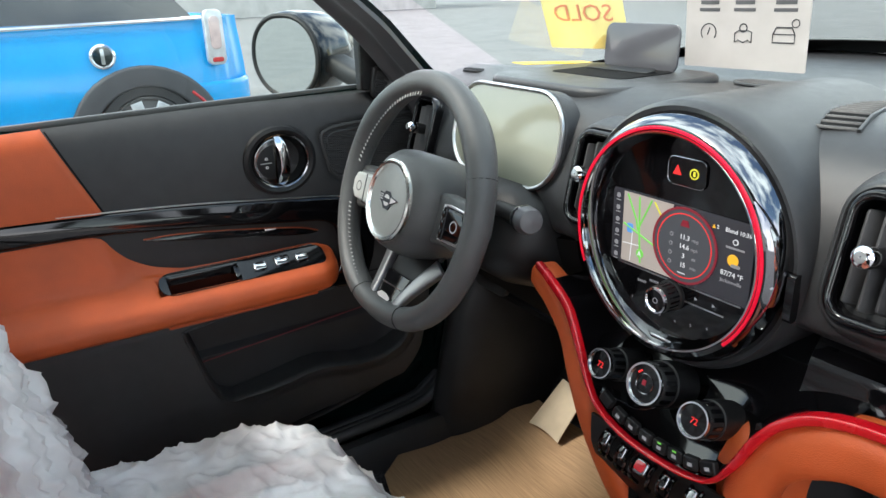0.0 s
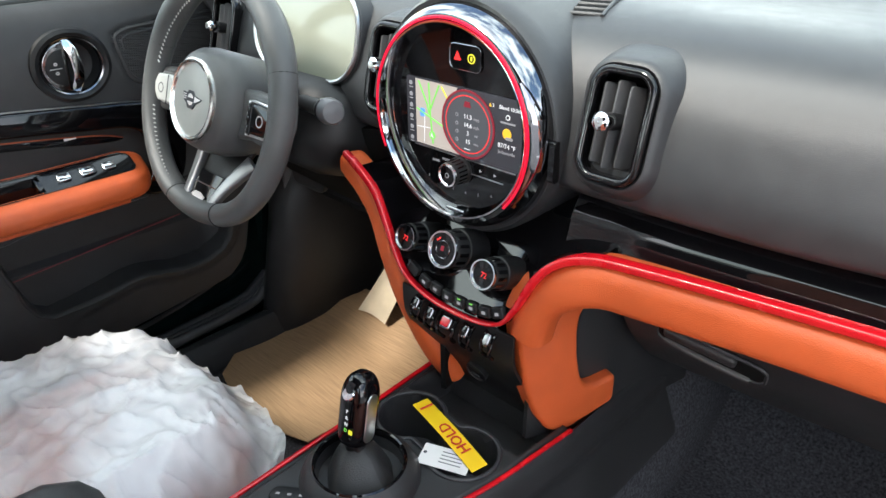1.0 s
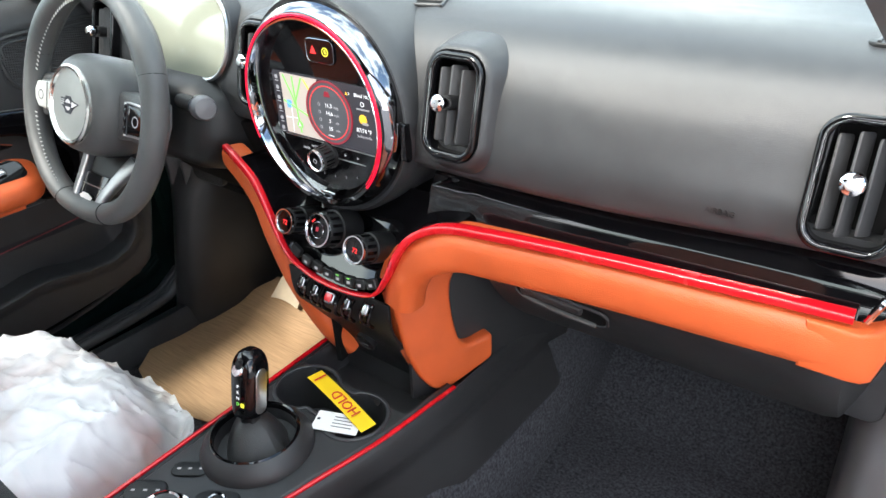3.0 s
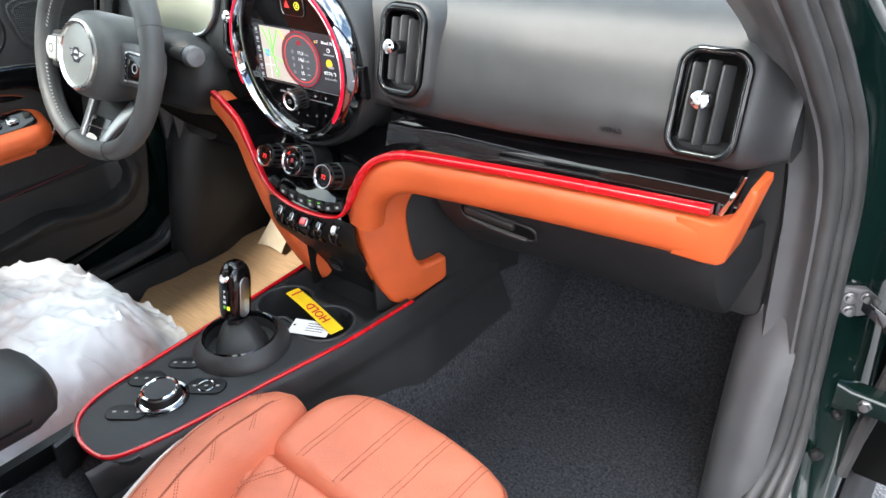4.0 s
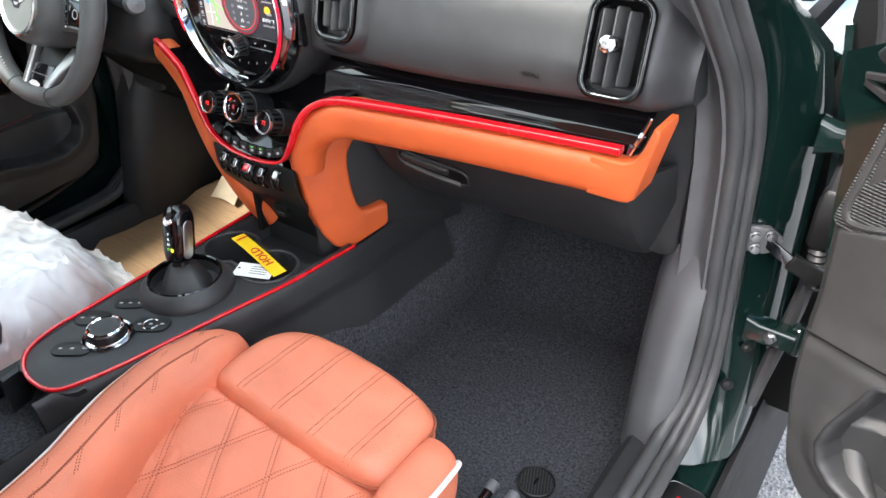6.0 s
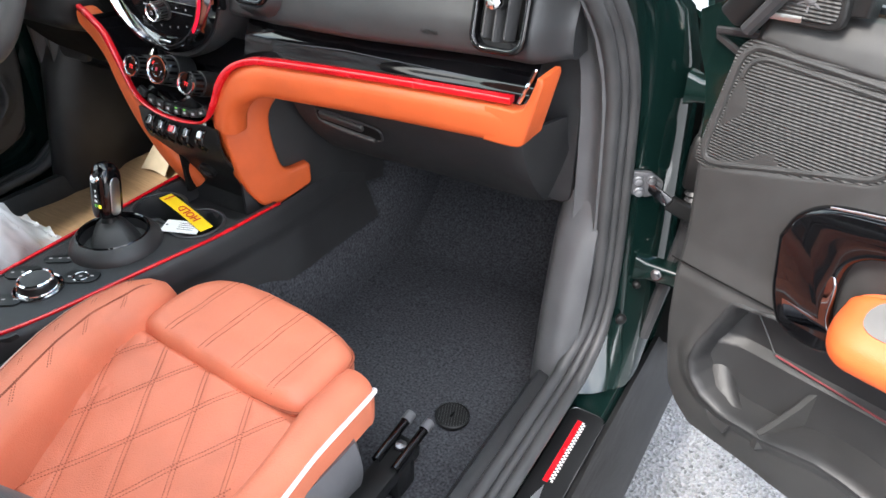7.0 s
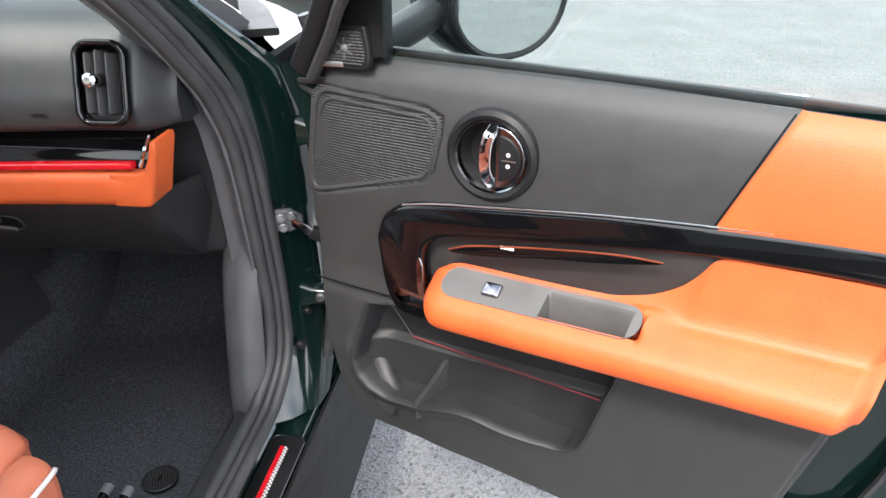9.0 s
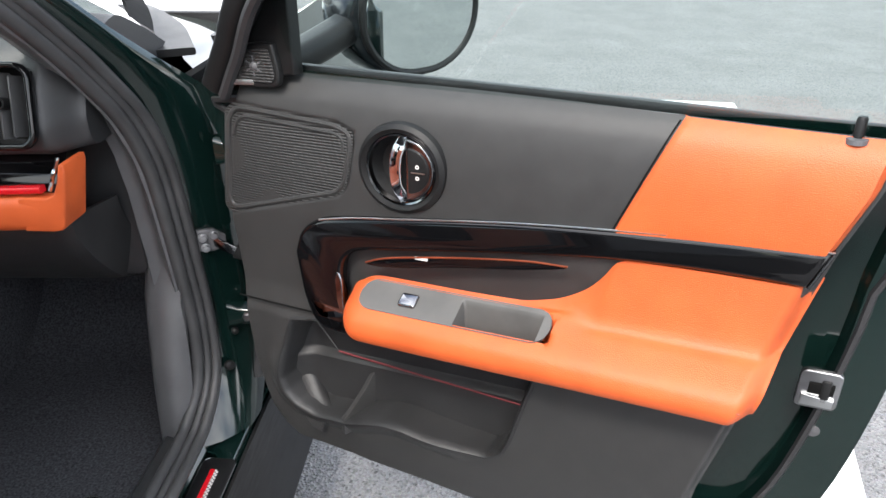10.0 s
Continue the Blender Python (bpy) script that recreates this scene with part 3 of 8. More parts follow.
pane.visible_shadow = False
part("windscreen_edge", grid(lambda u, v: tuple(V(screen_glass(u, 0.075 * v)) - V((0, 0.006, 0))), 40, 3, 0.002), INKBLACK, shell, "black enamelled lower edge of the windscreen")
part("cowl", sweep(bmesh.new(), cat([(-0.72, 0.38, 1.045), (-0.60, 0.60, 1.055), (-0.4, 0.785, 1.066), (0, 0.835, 1.07), (0.4, 0.785, 1.066), (0.60, 0.60, 1.055), (0.72, 0.38, 1.045)], 6), rrect(0.09, 0.014, 0.004, 2)), HARD, shell, "black cowl under the windscreen")
def tailgate(u, v):
    return (-0.7 + 1.4 * u, -2.5 + 0.15 * v, 0.35 + 0.75 * v)
part("tailgate", grid(tailgate, 6, 6, 0.03), GREEN, shell)
pane = part("rear_window", grid(lambda u, v: (-0.6 + 1.2 * u, -2.36 - 0.02 * v, 1.1 + 0.38 * v), 4, 4), PANE, shell)
pane.visible_shadow = False
# wiper
part("wiper", tube([(0.5, 0.74, 1.135), (0.1, 0.82, 1.162), (-0.4, 0.78, 1.15)], 0.006, 6), RUBBER, shell)

# scuff plates on the sill
for sgn, grp in ((1, True), (-1, False)):
    S = Matrix.Diagonal((sgn, 1, 1, 1))
    pl = thing("scuff_plate", "black sill plate with red and white checkered inlay", "sill plate", at=(sgn * 0.807, -0.25, 0.352))
    part("plate", prism([(p[0] + 0.811, p[1] - 0.25) for p in rrect(0.062, 0.68, 0.014)], 0.0035, Matrix.Translation((0, 0, 0.353)), 0.001), HARD, pl, "", S)
    part("plate_edge", sweep(bmesh.new(), [(p[0] + 0.811, p[1] - 0.25, 0.3555) for p in rrect(0.063, 0.682, 0.014, 6)], circ(0.0014, 6), closed=True), DARKCHROME, pl, "", S)
    for y0, y1 in ((0.062, -0.085), (-0.198, -0.42)):
        part("red_inlay", box((0.009, abs(y1 - y0), 0.001), Matrix.Translation((0.806, (y0 + y1) / 2, 0.3570)), 0), RED, pl, "", S)
        bm = bmesh.new()
        for i in range(int(abs(y1 - y0) / 0.0075)):
            for k in range(2):
                box((0.0036, 0.0036, 0.001), Matrix.Translation((0.8125 + 0.0034 * k, y0 - 0.003 - 0.0075 * i - 0.0037 * k, 0.357)), 0, bm)
        part("checkered_inlay", bm, WHITEPIPE, pl, "", S)
    bm = prism([(0.797, -0.19), (0.802, -0.16), (0.80, -0.125), (0.808, -0.092), (0.812, -0.12), (0.815, -0.155), (0.811, -0.175), (0.806, -0.194)], 0.001, Matrix.Translation((0, 0, 0.3567)))
    part("emblem", bm, SATIN, pl, "silver winged emblem", S)
    if sgn > 0:
        part("lettering", letters("WORKS", 0.012, frame_at((0.8075, -0.15, 0.3581), (0, 1, 0), (-1, 0, 0))), INK, pl)

# ---------------------------------------------------------------- dashboard
dash = thing("dashboard", "soft black dashboard with orange leather trim and red piping", "dashboard", at=(0, 0.4, 0.9))


def dash_face(x):
    """Forward place of the passenger face at mid height."""
    return 0.034 + 0.022 * sstep(0.35, 0.66, abs(x)) + 0.05 * sstep(0.655, 0.70, abs(x))


def dash_prof(x):
    yf = dash_face(x)
    lip = 0.965 + 0.012 * sstep(0.2, 0.66, abs(x))
    e = 0.012 * sstep(0.66, 0.70, abs(x))
    mid = 1 - sstep(0.45, 0.70, abs(x))
    far = 1 - 0.66 * sstep(0.40, 0.70, abs(x))
    return [(yf + 0.06, lip - 0.012), (yf + 0.02, lip - 0.014), (yf + 0.006, lip - 0.008), (yf, lip + 0.004), (yf - 0.001, lip + 0.03), (yf + 0.006, 1.03), (yf + 0.022, 1.075), (yf + 0.045, 1.108), (yf + 0.078, 1.130 - e), (yf + 0.13, 1.143 - e), (yf + 0.13 + 0.07 * far, 1.143 - e), (0.24 + 0.16 * far, 1.130 - e), (0.24 + 0.32 * far, 1.105 + 0.032 * mid - e), (0.24 + 0.51 * far, 1.07 + 0.078 * mid - e)]


bm = bmesh.new()
rows = []
VENTS = ((0.195, 1.047), (-0.165, 1.047), (0.617, 1.040), (-0.617, 1.040))


def vent_hole(x, z):
    """How far the pad is set back behind an air vent."""
    for cx, cz in VENTS:
        q = max(abs(x - cx) - 0.030, abs(z - cz) - 0.047)
        r = math.hypot(max(abs(x - cx) - 0.010, 0), max(abs(z - cz) - 0.027, 0)) - 0.023
        if max(q, r) < 0:
            return 0.055
    return 0.0


for i in range(281):
    x = -0.70 + 1.40 * i / 280
    pr = cat([(p[0], p[1], 0) for p in dash_prof(x)], 9)
    rows.append([(x, p.x + (vent_hole(x, p.y) if p.x < 0.10 else 0.0), p.y) for p in pr])
loft(bm, rows, closed=False)
bmesh.ops.recalc_face_normals(bm, faces=bm.faces)
part("dash_pad", bm, SOFT, dash, "soft grained black dash pad")
for sgn in (1, -1):
    bm = bmesh.new()
    vs = [bm.verts.new((sgn * 0.70, p.x, p.y)) for p in cat([(p[0], p[1], 0) for p in dash_prof(0.7)], 9)]
    bm.faces.new(vs)
    part("dash_end", bm, SOFT, dash)


def red_z(x):
    return curve1(((0.0, 0.885), (0.17, 0.888), (0.2, 0.893), (0.35, 0.900), (0.48, 0.905), (0.655, 0.912)), x)


# gloss decor panel on the passenger side
def decor(u, v):
    x = 0.135 + 0.53 * u
    y0, z0 = 0.040 + 0.016 * u, red_z(x) - 0.008
    z1 = 0.966 + 0.012 * sstep(0.2, 0.66, x)
    return (x, y0 + 0.040 * v - 0.0035 * math.sin(math.pi * v) + 0.0015 * math.sin(3 * math.pi * v), z0 + (z1 - z0) * v)


part("decor_panel", grid(decor, 40, 50, 0.004), GLOSS, dash, "glossy black decor panel")
part("decor_end", tube([(0.652, 0.047, 0.915), (0.662, 0.05, 0.94), (0.668, 0.06, 0.962)], 0.003, 8), CHROME, dash, "chrome end bead")

def dense_open(poly):
    """Midpoints added between corners, so that a curve keeps close to them."""
    return [q for i, p in enumerate(poly) for q in (p, tuple((V(p) + V(poly[(i + 1) % len(poly)])) / 2))]


# orange leather trim: bar and leg in one sweep, both sides of the stack
bar = [(0.126, -0.004, 0.772), (0.134, -0.004, 0.805), (0.148, 0.0, 0.832), (0.172, 0.006, 0.856), (0.207, 0.018, 0.870), (0.26, 0.03, 0.870), (0.40, 0.045, 0.874), (0.55, 0.056, 0.878), (0.635, 0.062, 0.880)]
bm = bmesh.new()
pts = cat(bar, 8)
def bar_prof(t):
    k = sstep(0.15, 0.5, t)
    return rrect(0.050 + 0.008 * k, 0.050 + 0.008 * k, 0.018, 4)
sweep(bm, pts, bar_prof, up=(0, 1, 0))
# upturned end of the bar, thinning to a fin
fin = [(0.605, 0.8525), (0.650, 0.8530), (0.662, 0.855), (0.6695, 0.861), (0.691, 0.952), (0.690, 0.960), (0.682, 0.960), (0.673, 0.932), (0.664, 0.914), (0.650, 0.9075), (0.605, 0.9075)]
prism(fin, 0.060, REAR((0.0, 0.093, 0.0), 0.0, 0.0), 0.004, bm)
# cheek: leg in one plane, with the hook that points forward along the tunnel
CHK = frame_at((0.143, 0.041, 0.0), (0.343, 0.939, 0), (0, 0, 1))
hook = [(-0.069, 0.80), (-0.064, 0.75), (-0.052, 0.68), (-0.034, 0.63), (-0.014, 0.598), (0.006, 0.588), (0.024, 0.588), (0.098, 0.611), (0.098, 0.657), (0.060, 0.6535), (0.046, 0.657), (0.036, 0.672), (0.028, 0.71), (0.024, 0.752), (0.027, 0.778), (0.040, 0.796), (0.065, 0.815), (0.060, 0.868), (0.02, 0.866), (-0.03, 0.846), (-0.056, 0.828)]
prism(fillet(hook, 0.010), 0.034, CHK @ Matrix.Translation((0, 0, -0.032)), 0.007, bm)
part("leather_trim", bm, ORANGE, dash, "smooth orange leather trim bar with hooked leg")
# the driver's side leg
legL = [(-0.052, 0.05, 0.595), (-0.066, 0.022, 0.65), (-0.092, 0.0, 0.73), (-0.118, -0.006, 0.80), (-0.142, -0.004, 0.855), (-0.176, -0.002, 0.890), (-0.205, 0.002, 0.904), (-0.222, 0.008, 0.906)]
bm = sweep(bmesh.new(), cat(legL, 8), lambda t: rrect(0.042 - 0.006 * t, 0.050 - 0.010 * t, 0.014 - 0.002 * t, 4), up=(0, 1, 0))
part("leather_trim", bm, ORANGE, dash, "smooth orange leather leg beside the footwell")
# red piping
redU = [(-0.206, -0.016, 0.930), (-0.172, -0.026, 0.924), (-0.130, -0.031, 0.900), (-0.104, -0.033, 0.855), (-0.082, -0.035, 0.812), (-0.062, -0.035, 0.790), (-0.02, -0.037, 0.777), (0.03, -0.037, 0.774), (0.075, -0.035, 0.778), (0.102, -0.033, 0.79), (0.122, -0.03, 0.82), (0.142, -0.024, 0.862), (0.165, -0.013, 0.889), (0.20, 0.0, 0.902), (0.26, 0.012, 0.905), (0.40, 0.028, 0.910), (0.55, 0.040, 0.915), (0.642, 0.046, 0.918)]
part("red_piping", sweep(bmesh.new(), cat(redU, 8), lambda t: rrect(0.0105 - 0.005 * sstep(0.14, 0.26, t) * (1 - sstep(0.5, 0.62, t)), 0.011 + 0.006 * sstep(0.60, 0.68, t), 0.003, 3), up=(0, 1, 0)), RED, dash, "glossy red piping along the trim")

# centre stack fascia: a shelf that rises from the red piping to the display
edge_pts = cat(redU[1:14], 6)
def fascia(u, v):
    k = u * (len(edge_pts) - 1)
    i = min(int(k), len(edge_pts) - 2)
    b = edge_pts[i].lerp(edge_pts[i + 1], k - i)
    t = V((-0.20 + 0.40 * u, 0.070, 0.905 - 0.004 * math.sin(math.pi * u)))
    b = b + V((0, 0.006, -0.002))
    p = b.lerp(t, v)
    return (p.x, p.y, p.z - 0.008 * math.sin(math.pi * v) * math.sin(math.pi * u))
part("fascia", grid(fascia, 66, 14, 0.004), GLOSS, dash, "glossy black climate panel")
def lowfascia(u, v):
    x = -0.082 + 0.20 * u
    z = 0.772 - 0.185 * v
    return (x, -0.03 + 0.075 * sstep(0.15, 1, v), z)
part("lower_fascia", grid(lowfascia, 12, 14, 0.004), HARD, dash, "matt black lower stack panel")

# temperature dials
for x, z, r, lab in ((-0.060, 0.846, 0.0180, "G"), (0.009, 0.852, 0.0238, "M"), (0.077, 0.842, 0.0190, "G")):
    M = REAR((x, -0.013, z), 20)
    kn = part("dial", lathe([(r * 1.1, -0.035), (r * 1.16, -0.012), (r * 1.14, 0.004), (r * 1.06, 0.005), (r * 1.07, 0.008), (r * 1.04, 0.026), (r * 0.99, 0.028)], M, 40), HARD, dash, "black ribbed climate dial with a chrome rim")
    part("rim", lathe([(r * 0.99, 0.0270), (r * 1.03, 0.0295), (r * 1.0, 0.0325), (r * 0.91, 0.0325), (r * 0.86, 0.0295)], M, 40), CHROME, kn)
    part("dial_face", lathe([(0.0001, 0.0300), (r * 0.87, 0.0295)], M, 30), GLOSS, kn)
    for k in range(14):
        a = 2 * math.pi * k / 14
        part("grip", box((0.0014, 0.0045, 0.017), M @ Matrix.Translation((r * 1.055 * math.cos(a), r * 1.055 * math.sin(a), 0.0165)) @ Matrix.Rotation(a, 4, "Z"), 0), GLOSS, kn)
    if lab == "G":
        part("digits", letters("72", 0.0095, M @ Matrix.Translation((0.001, -0.001, 0.0304)), 0.0002), G_RED, kn)
    else:
        part("tick", box((0.006, 0.002, 0.0006), M @ Matrix.Translation((-0.010, 0.011, 0.0303)) @ Matrix.Rotation(0.8, 4, "Z"), 0), G_RED, kn)
        part("tick", box((0.005, 0.006, 0.0006), M @ Matrix.Translation((-0.001, 0.001, 0.0303)), 0), G_DRED, kn)
        part("pointer", lathe([(0.0105, 0.0303), (0.0112, 0.0306), (0.0119, 0.0303)], M, 28), DARKCHROME, kn)
# button row
for i in range(8):
    x = -0.052 + 0.0212 * i
    z = curve1(((-0.06, 0.812), (-0.03, 0.797), (0.02, 0.790), (0.07, 0.793), (0.1, 0.803)), x)
    M = REAR((x, -0.031, z), 8) @ Matrix.Rotation(radians(curve1(((-0.06, -30), (-0.03, -16), (0.02, 0), (0.07, 8), (0.1, 26)), x)), 4, "Z")
    b = part("button", prism(rrect(0.0195, 0.015, 0.003, 3), 0.007, M, 0.002), HARD, dash)
    if 1 <= i:
        part("symbol", box((0.006, 0.004, 0.0004), M @ Matrix.Translation((0, -0.001, 0.0072)), 0), G_DIM, b)
    if i in (4, 5):
        part("indicator", box((0.005, 0.0018, 0.0004), M @ Matrix.Translation((0, 0.0048, 0.0072)), 0), G_GREEN, b)
# toggles
for i, x in enumerate((-0.046, -0.019, 0.011, 0.046, 0.083)):
    z = 0.742 + 0.006 * ((i - 2) / 2) ** 2
    M = REAR((x, -0.026, z), 14)
    w = 0.0185 if i == 2 else 0.0095
    t = part("toggle_guard", sweep(bmesh.new(), [M @ V(p) for p in cat([(-w * 0.72, 0.02, 0), (-w * 0.75, 0.006, 0.014), (-w * 0.7, -0.012, 0.014), (-w * 0.5, -0.022, 0.002)], 4)], circ(0.0028, 8)), GLOSS, dash, "gloss black toggle guard")
    part("guard_side", sweep(bmesh.new(), [M @ V(p) for p in cat([(w * 0.72, 0.02, 0), (w * 0.75, 0.006, 0.014), (w * 0.7, -0.012, 0.014), (w * 0.5, -0.022, 0.002)], 4)], circ(0.0028, 8)), GLOSS, t)
    part("lever", prism(rrect(w, 0.019, 0.004, 3), 0.011, M @ Matrix.Rotation(radians(-24), 4, "X") @ Matrix.Translation((0, 0, 0.008)), 0.003), DARKCHROME, t, "smoked chrome toggle lever")
    part("lever_face", prism(rrect(w * 0.74, 0.012, 0.003, 3), 0.0015, M @ Matrix.Rotation(radians(-24), 4, "X") @ Matrix.Translation((0, 0, 0.0185)), 0.0005), RED if i == 2 else SATIN if i == 4 else GLOSS, t)
    part("label_mark", box((0.008, 0.006, 0.0006), M @ Matrix.Translation((0, 0.023, 0.004)), 0), G_DIM, t)
# socket and port
M = REAR((0.022, 0.012, 0.648), -22)
s = part("power_socket", lathe([(0.0165, -0.01), (0.018, 0.003), (0.0145, 0.005), (0.0135, 0.003), (0.0001, 0.0032)], M, 24), HARD, dash, "round capped power socket")
part("socket_tab", box((0.016, 0.004, 0.003), M @ Matrix.Translation((0, -0.004, 0.004)), 0.001), SOFTG, s)
part("port", prism(rrect(0.016, 0.007, 0.002), 0.002, REAR((-0.008, 0.0, 0.69), -18)), GLOSS, dash)

# round display unit
RC = (-0.018, 0.0, 1.012)
disp = part("display_hood", lathe([(0.150, -0.30), (0.152, -0.05), (0.151, -0.028), (0.146, -0.02), (0.141, -0.022)], REAR(RC), 64), SOFT, dash, "soft black cowl round the centre display")
RM = REAR(RC)
part("bezel", lathe([(0.143, -0.06), (0.1425, -0.035), (0.1405, -0.020), (0.137, -0.008), (0.132, 0.001), (0.1290, 0.0035)], RM, 80), BEZEL, disp, "mirror-bright outer bezel")
part("bezel_inner", lathe([(0.1292, 0.0034), (0.1280, 0.0048), (0.1225, 0.0050)], RM, 80), GLOSS, disp, "gloss black ring")
part("light_band", lathe([(0.1276, 0.0048), (0.1270, 0.0066), (0.1246, 0.0068), (0.1238, 0.0050)], RM, 80, a0=-42, a1=206), REDGLOW, disp, "glowing red light band over the display")
part("bezel_rim", lathe([(0.1230, 0.0048), (0.1218, 0.0070), (0.1200, 0.0068), (0.1192, 0.0046)], RM, 80), CHROME, disp, "thin chrome inner ring")
part("bezel_well", lathe([(0.1193, 0.0048), (0.1165, -0.002), (0.1135, -0.0125)], RM, 80), BEZEL, disp, "smoked mirror bevel sloping in to the glass")
part("display_face", lathe([(0.1140, -0.0122), (0.0001, -0.0124)], RM, 64), GLOSS, disp, "black glass display face")
part("well_badge", prism(rrect(0.030, 0.009, 0.003), 0.002, REAR((RC[0] + 0.006, 0.006, RC[2] - 0.1155), -55), 0.0006), SATIN, disp, "small bright plate under the display")
for sgn in (1, -1):
    part("side_notch", prism(rrect(0.012, 0.05, 0.005), 0.008, Matrix.Translation((RC[0] + sgn * 0.1405, 0.02, RC[2] - 0.02)) @ Matrix.Rotation(radians(90 * sgn), 4, "Y") @ Matrix.Rotation(radians(90), 4, "Z")), GLOSS, disp)


def on_face(x, z, dz=0.0):
    return REAR((x - 0.010, 0.0122 - 0.0004 - dz, z))


# the lit screen
part("screen", prism(rrect(0.190, 0.088, 0.004), 0.0012, on_face(0.002, 1.012)), SCREEN, disp, "lit navigation screen")
part("map_area", prism([(-0.076, -0.042), (0.0, -0.042), (-0.012, -0.02), (-0.014, 0.01), (-0.004, 0.042), (-0.076, 0.042)], 0.0008, on_face(0.0, 1.012, 0.001)), G_MAP, disp)
for pts, mt in (([(-0.052, 0.04), (-0.05, 0.0), (-0.046, -0.038)], G_GREEN), ([(-0.074, 0.004), (-0.05, -0.004), (-0.026, -0.012)], G_GREEN), ([(-0.034, 0.04), (-0.05, 0.006)], G_GREEN), ([(-0.030, 0.039), (-0.020, 0.026)], G_YEL), ([(-0.07, 0.04), (-0.055, 0.012), (-0.052, 0.0)], G_GREEN), ([(-0.074, -0.02), (-0.048, -0.018)], G_WHITE), ([(-0.062, -0.04), (-0.060, 0.0)], G_WHITE)):
    part("map_road", sweep(bmesh.new(), [on_face(0, 1.012, 0.002) @ V((a, b, 0)) for a, b in pts], circ(0.0011 if mt != G_WHITE else 0.0005, 6), up=(0, 1, 0)), mt, disp)
part("map_lake", prism(rrect(0.009, 0.011, 0.002), 0.0006, on_face(-0.064, 1.012, 0.0018)), G_BLUE, disp)
part("map_marker", lathe([(0.0001, 0.001), (0.0050, 0.001), (0.0055, 0)], on_face(-0.047, 0.985, 0.002), 18), G_GREEN, disp)
part("map_arrow", prism([(-0.003, -0.003), (0, -0.001), (0.003, -0.003), (0, 0.004)], 0.0004, on_face(-0.047, 0.985, 0.0031)), G_WHITE, disp)
for i in range(6):
    part("menu_icon", prism(rrect(0.0055, 0.0055, 0.002), 0.0005, on_face(-0.085, 1.047 - 0.0145 * i, 0.0012)), G_DIM, disp)
    part("menu_caption", box((0.007, 0.0012, 0.0004), on_face(-0.085, 1.0415 - 0.0145 * i, 0.0012), 0), G_DIM, disp)
GX = 0.014
part("gauge_disc", lathe([(0.0001, 0.0006), (0.0405, 0.0006)], on_face(GX, 1.012, 0.0018), 56), G_GREY, disp)
part("gauge_ring", lathe([(0.0405, 0.001), (0.0430, 0.001), (0.0430, 0), (0.0405, 0)], on_face(GX, 1.012, 0.002), 56), G_DRED, disp)
part("gauge_halo", lathe([(0.0352, 0.0008), (0.0358, 0.0010), (0.0364, 0.0008)], on_face(GX, 1.012, 0.002), 56), G_RED, disp)
for i, (num, unit) in enumerate((("11.3", "mpg"), ("14.6", "mph"), ("3", "mi"), ("15", "min"))):
    part("reading", letters(num, 0.0078, on_face(GX + 0.001, 1.022 - 0.0105 * i, 0.0031), 0.0002), G_WHITE, disp)
    part("reading_unit", letters(unit, 0.0052, on_face(GX + 0.0145, 1.0215 - 0.0105 * i, 0.0031), 0.0002), G_DIM, disp)
    part("reading_icon", lathe([(0.0014, 0.0004), (0.0024, 0.0004), (0.0024, 0)], on_face(GX - 0.017, 1.022 - 0.0105 * i, 0.0029), 10), G_DIM, disp)
part("gauge_mark", prism([(-0.006, -0.003), (0.006, -0.003), (0.0035, 0.004), (-0.0035, 0.004)], 0.0004, on_face(GX, 1.037, 0.0029)), G_DRED, disp)
part("gauge_dash", box((0.010, 0.0009, 0.0004), on_face(GX, 0.981, 0.003), 0), G_WHITE, disp)
part("clock_text", letters("Blend 10:36", 0.0064, on_face(0.078, 1.044, 0.0016), 0.0002), G_WHITE, disp)
part("warning_mark", prism([(-0.002, -0.002), (0.002, -0.002), (0, 0.002)], 0.0004, on_face(0.049, 1.044, 0.0014)), G_SUN, disp)
part("warning_count", letters("2", 0.0055, on_face(0.0535, 1.044, 0.0014), 0.0002), G_WHITE, disp)
part("status_text", box((0.022, 0.002, 0.0004), on_face(0.076, 1.0265, 0.0014), 0), G_DIM, disp)
part("status_ring", lathe([(0.0022, 0.0005), (0.0032, 0.0005), (0.0032, 0)], on_face(0.076, 1.0335, 0.0014), 16), G_WHITE, disp)
part("weather_icon", lathe([(0.0001, 0.0006), (0.0062, 0.0006), (0.0066, 0)], on_face(0.075, 1.0135, 0.0014), 24), G_SUN, disp)
part("weather_cloud", prism(rrect(0.011, 0.0035, 0.0016), 0.0005, on_face(0.079, 1.0085, 0.002)), G_DIM, disp)
part("temperature_text", letters("87/74 °F", 0.0078, on_face(0.075, 0.998, 0.0014), 0.0002), G_WHITE, disp)
part("place_text", letters("Jacksonville", 0.0056, on_face(0.075, 0.990, 0.0014), 0.0002), G_DIM, disp)
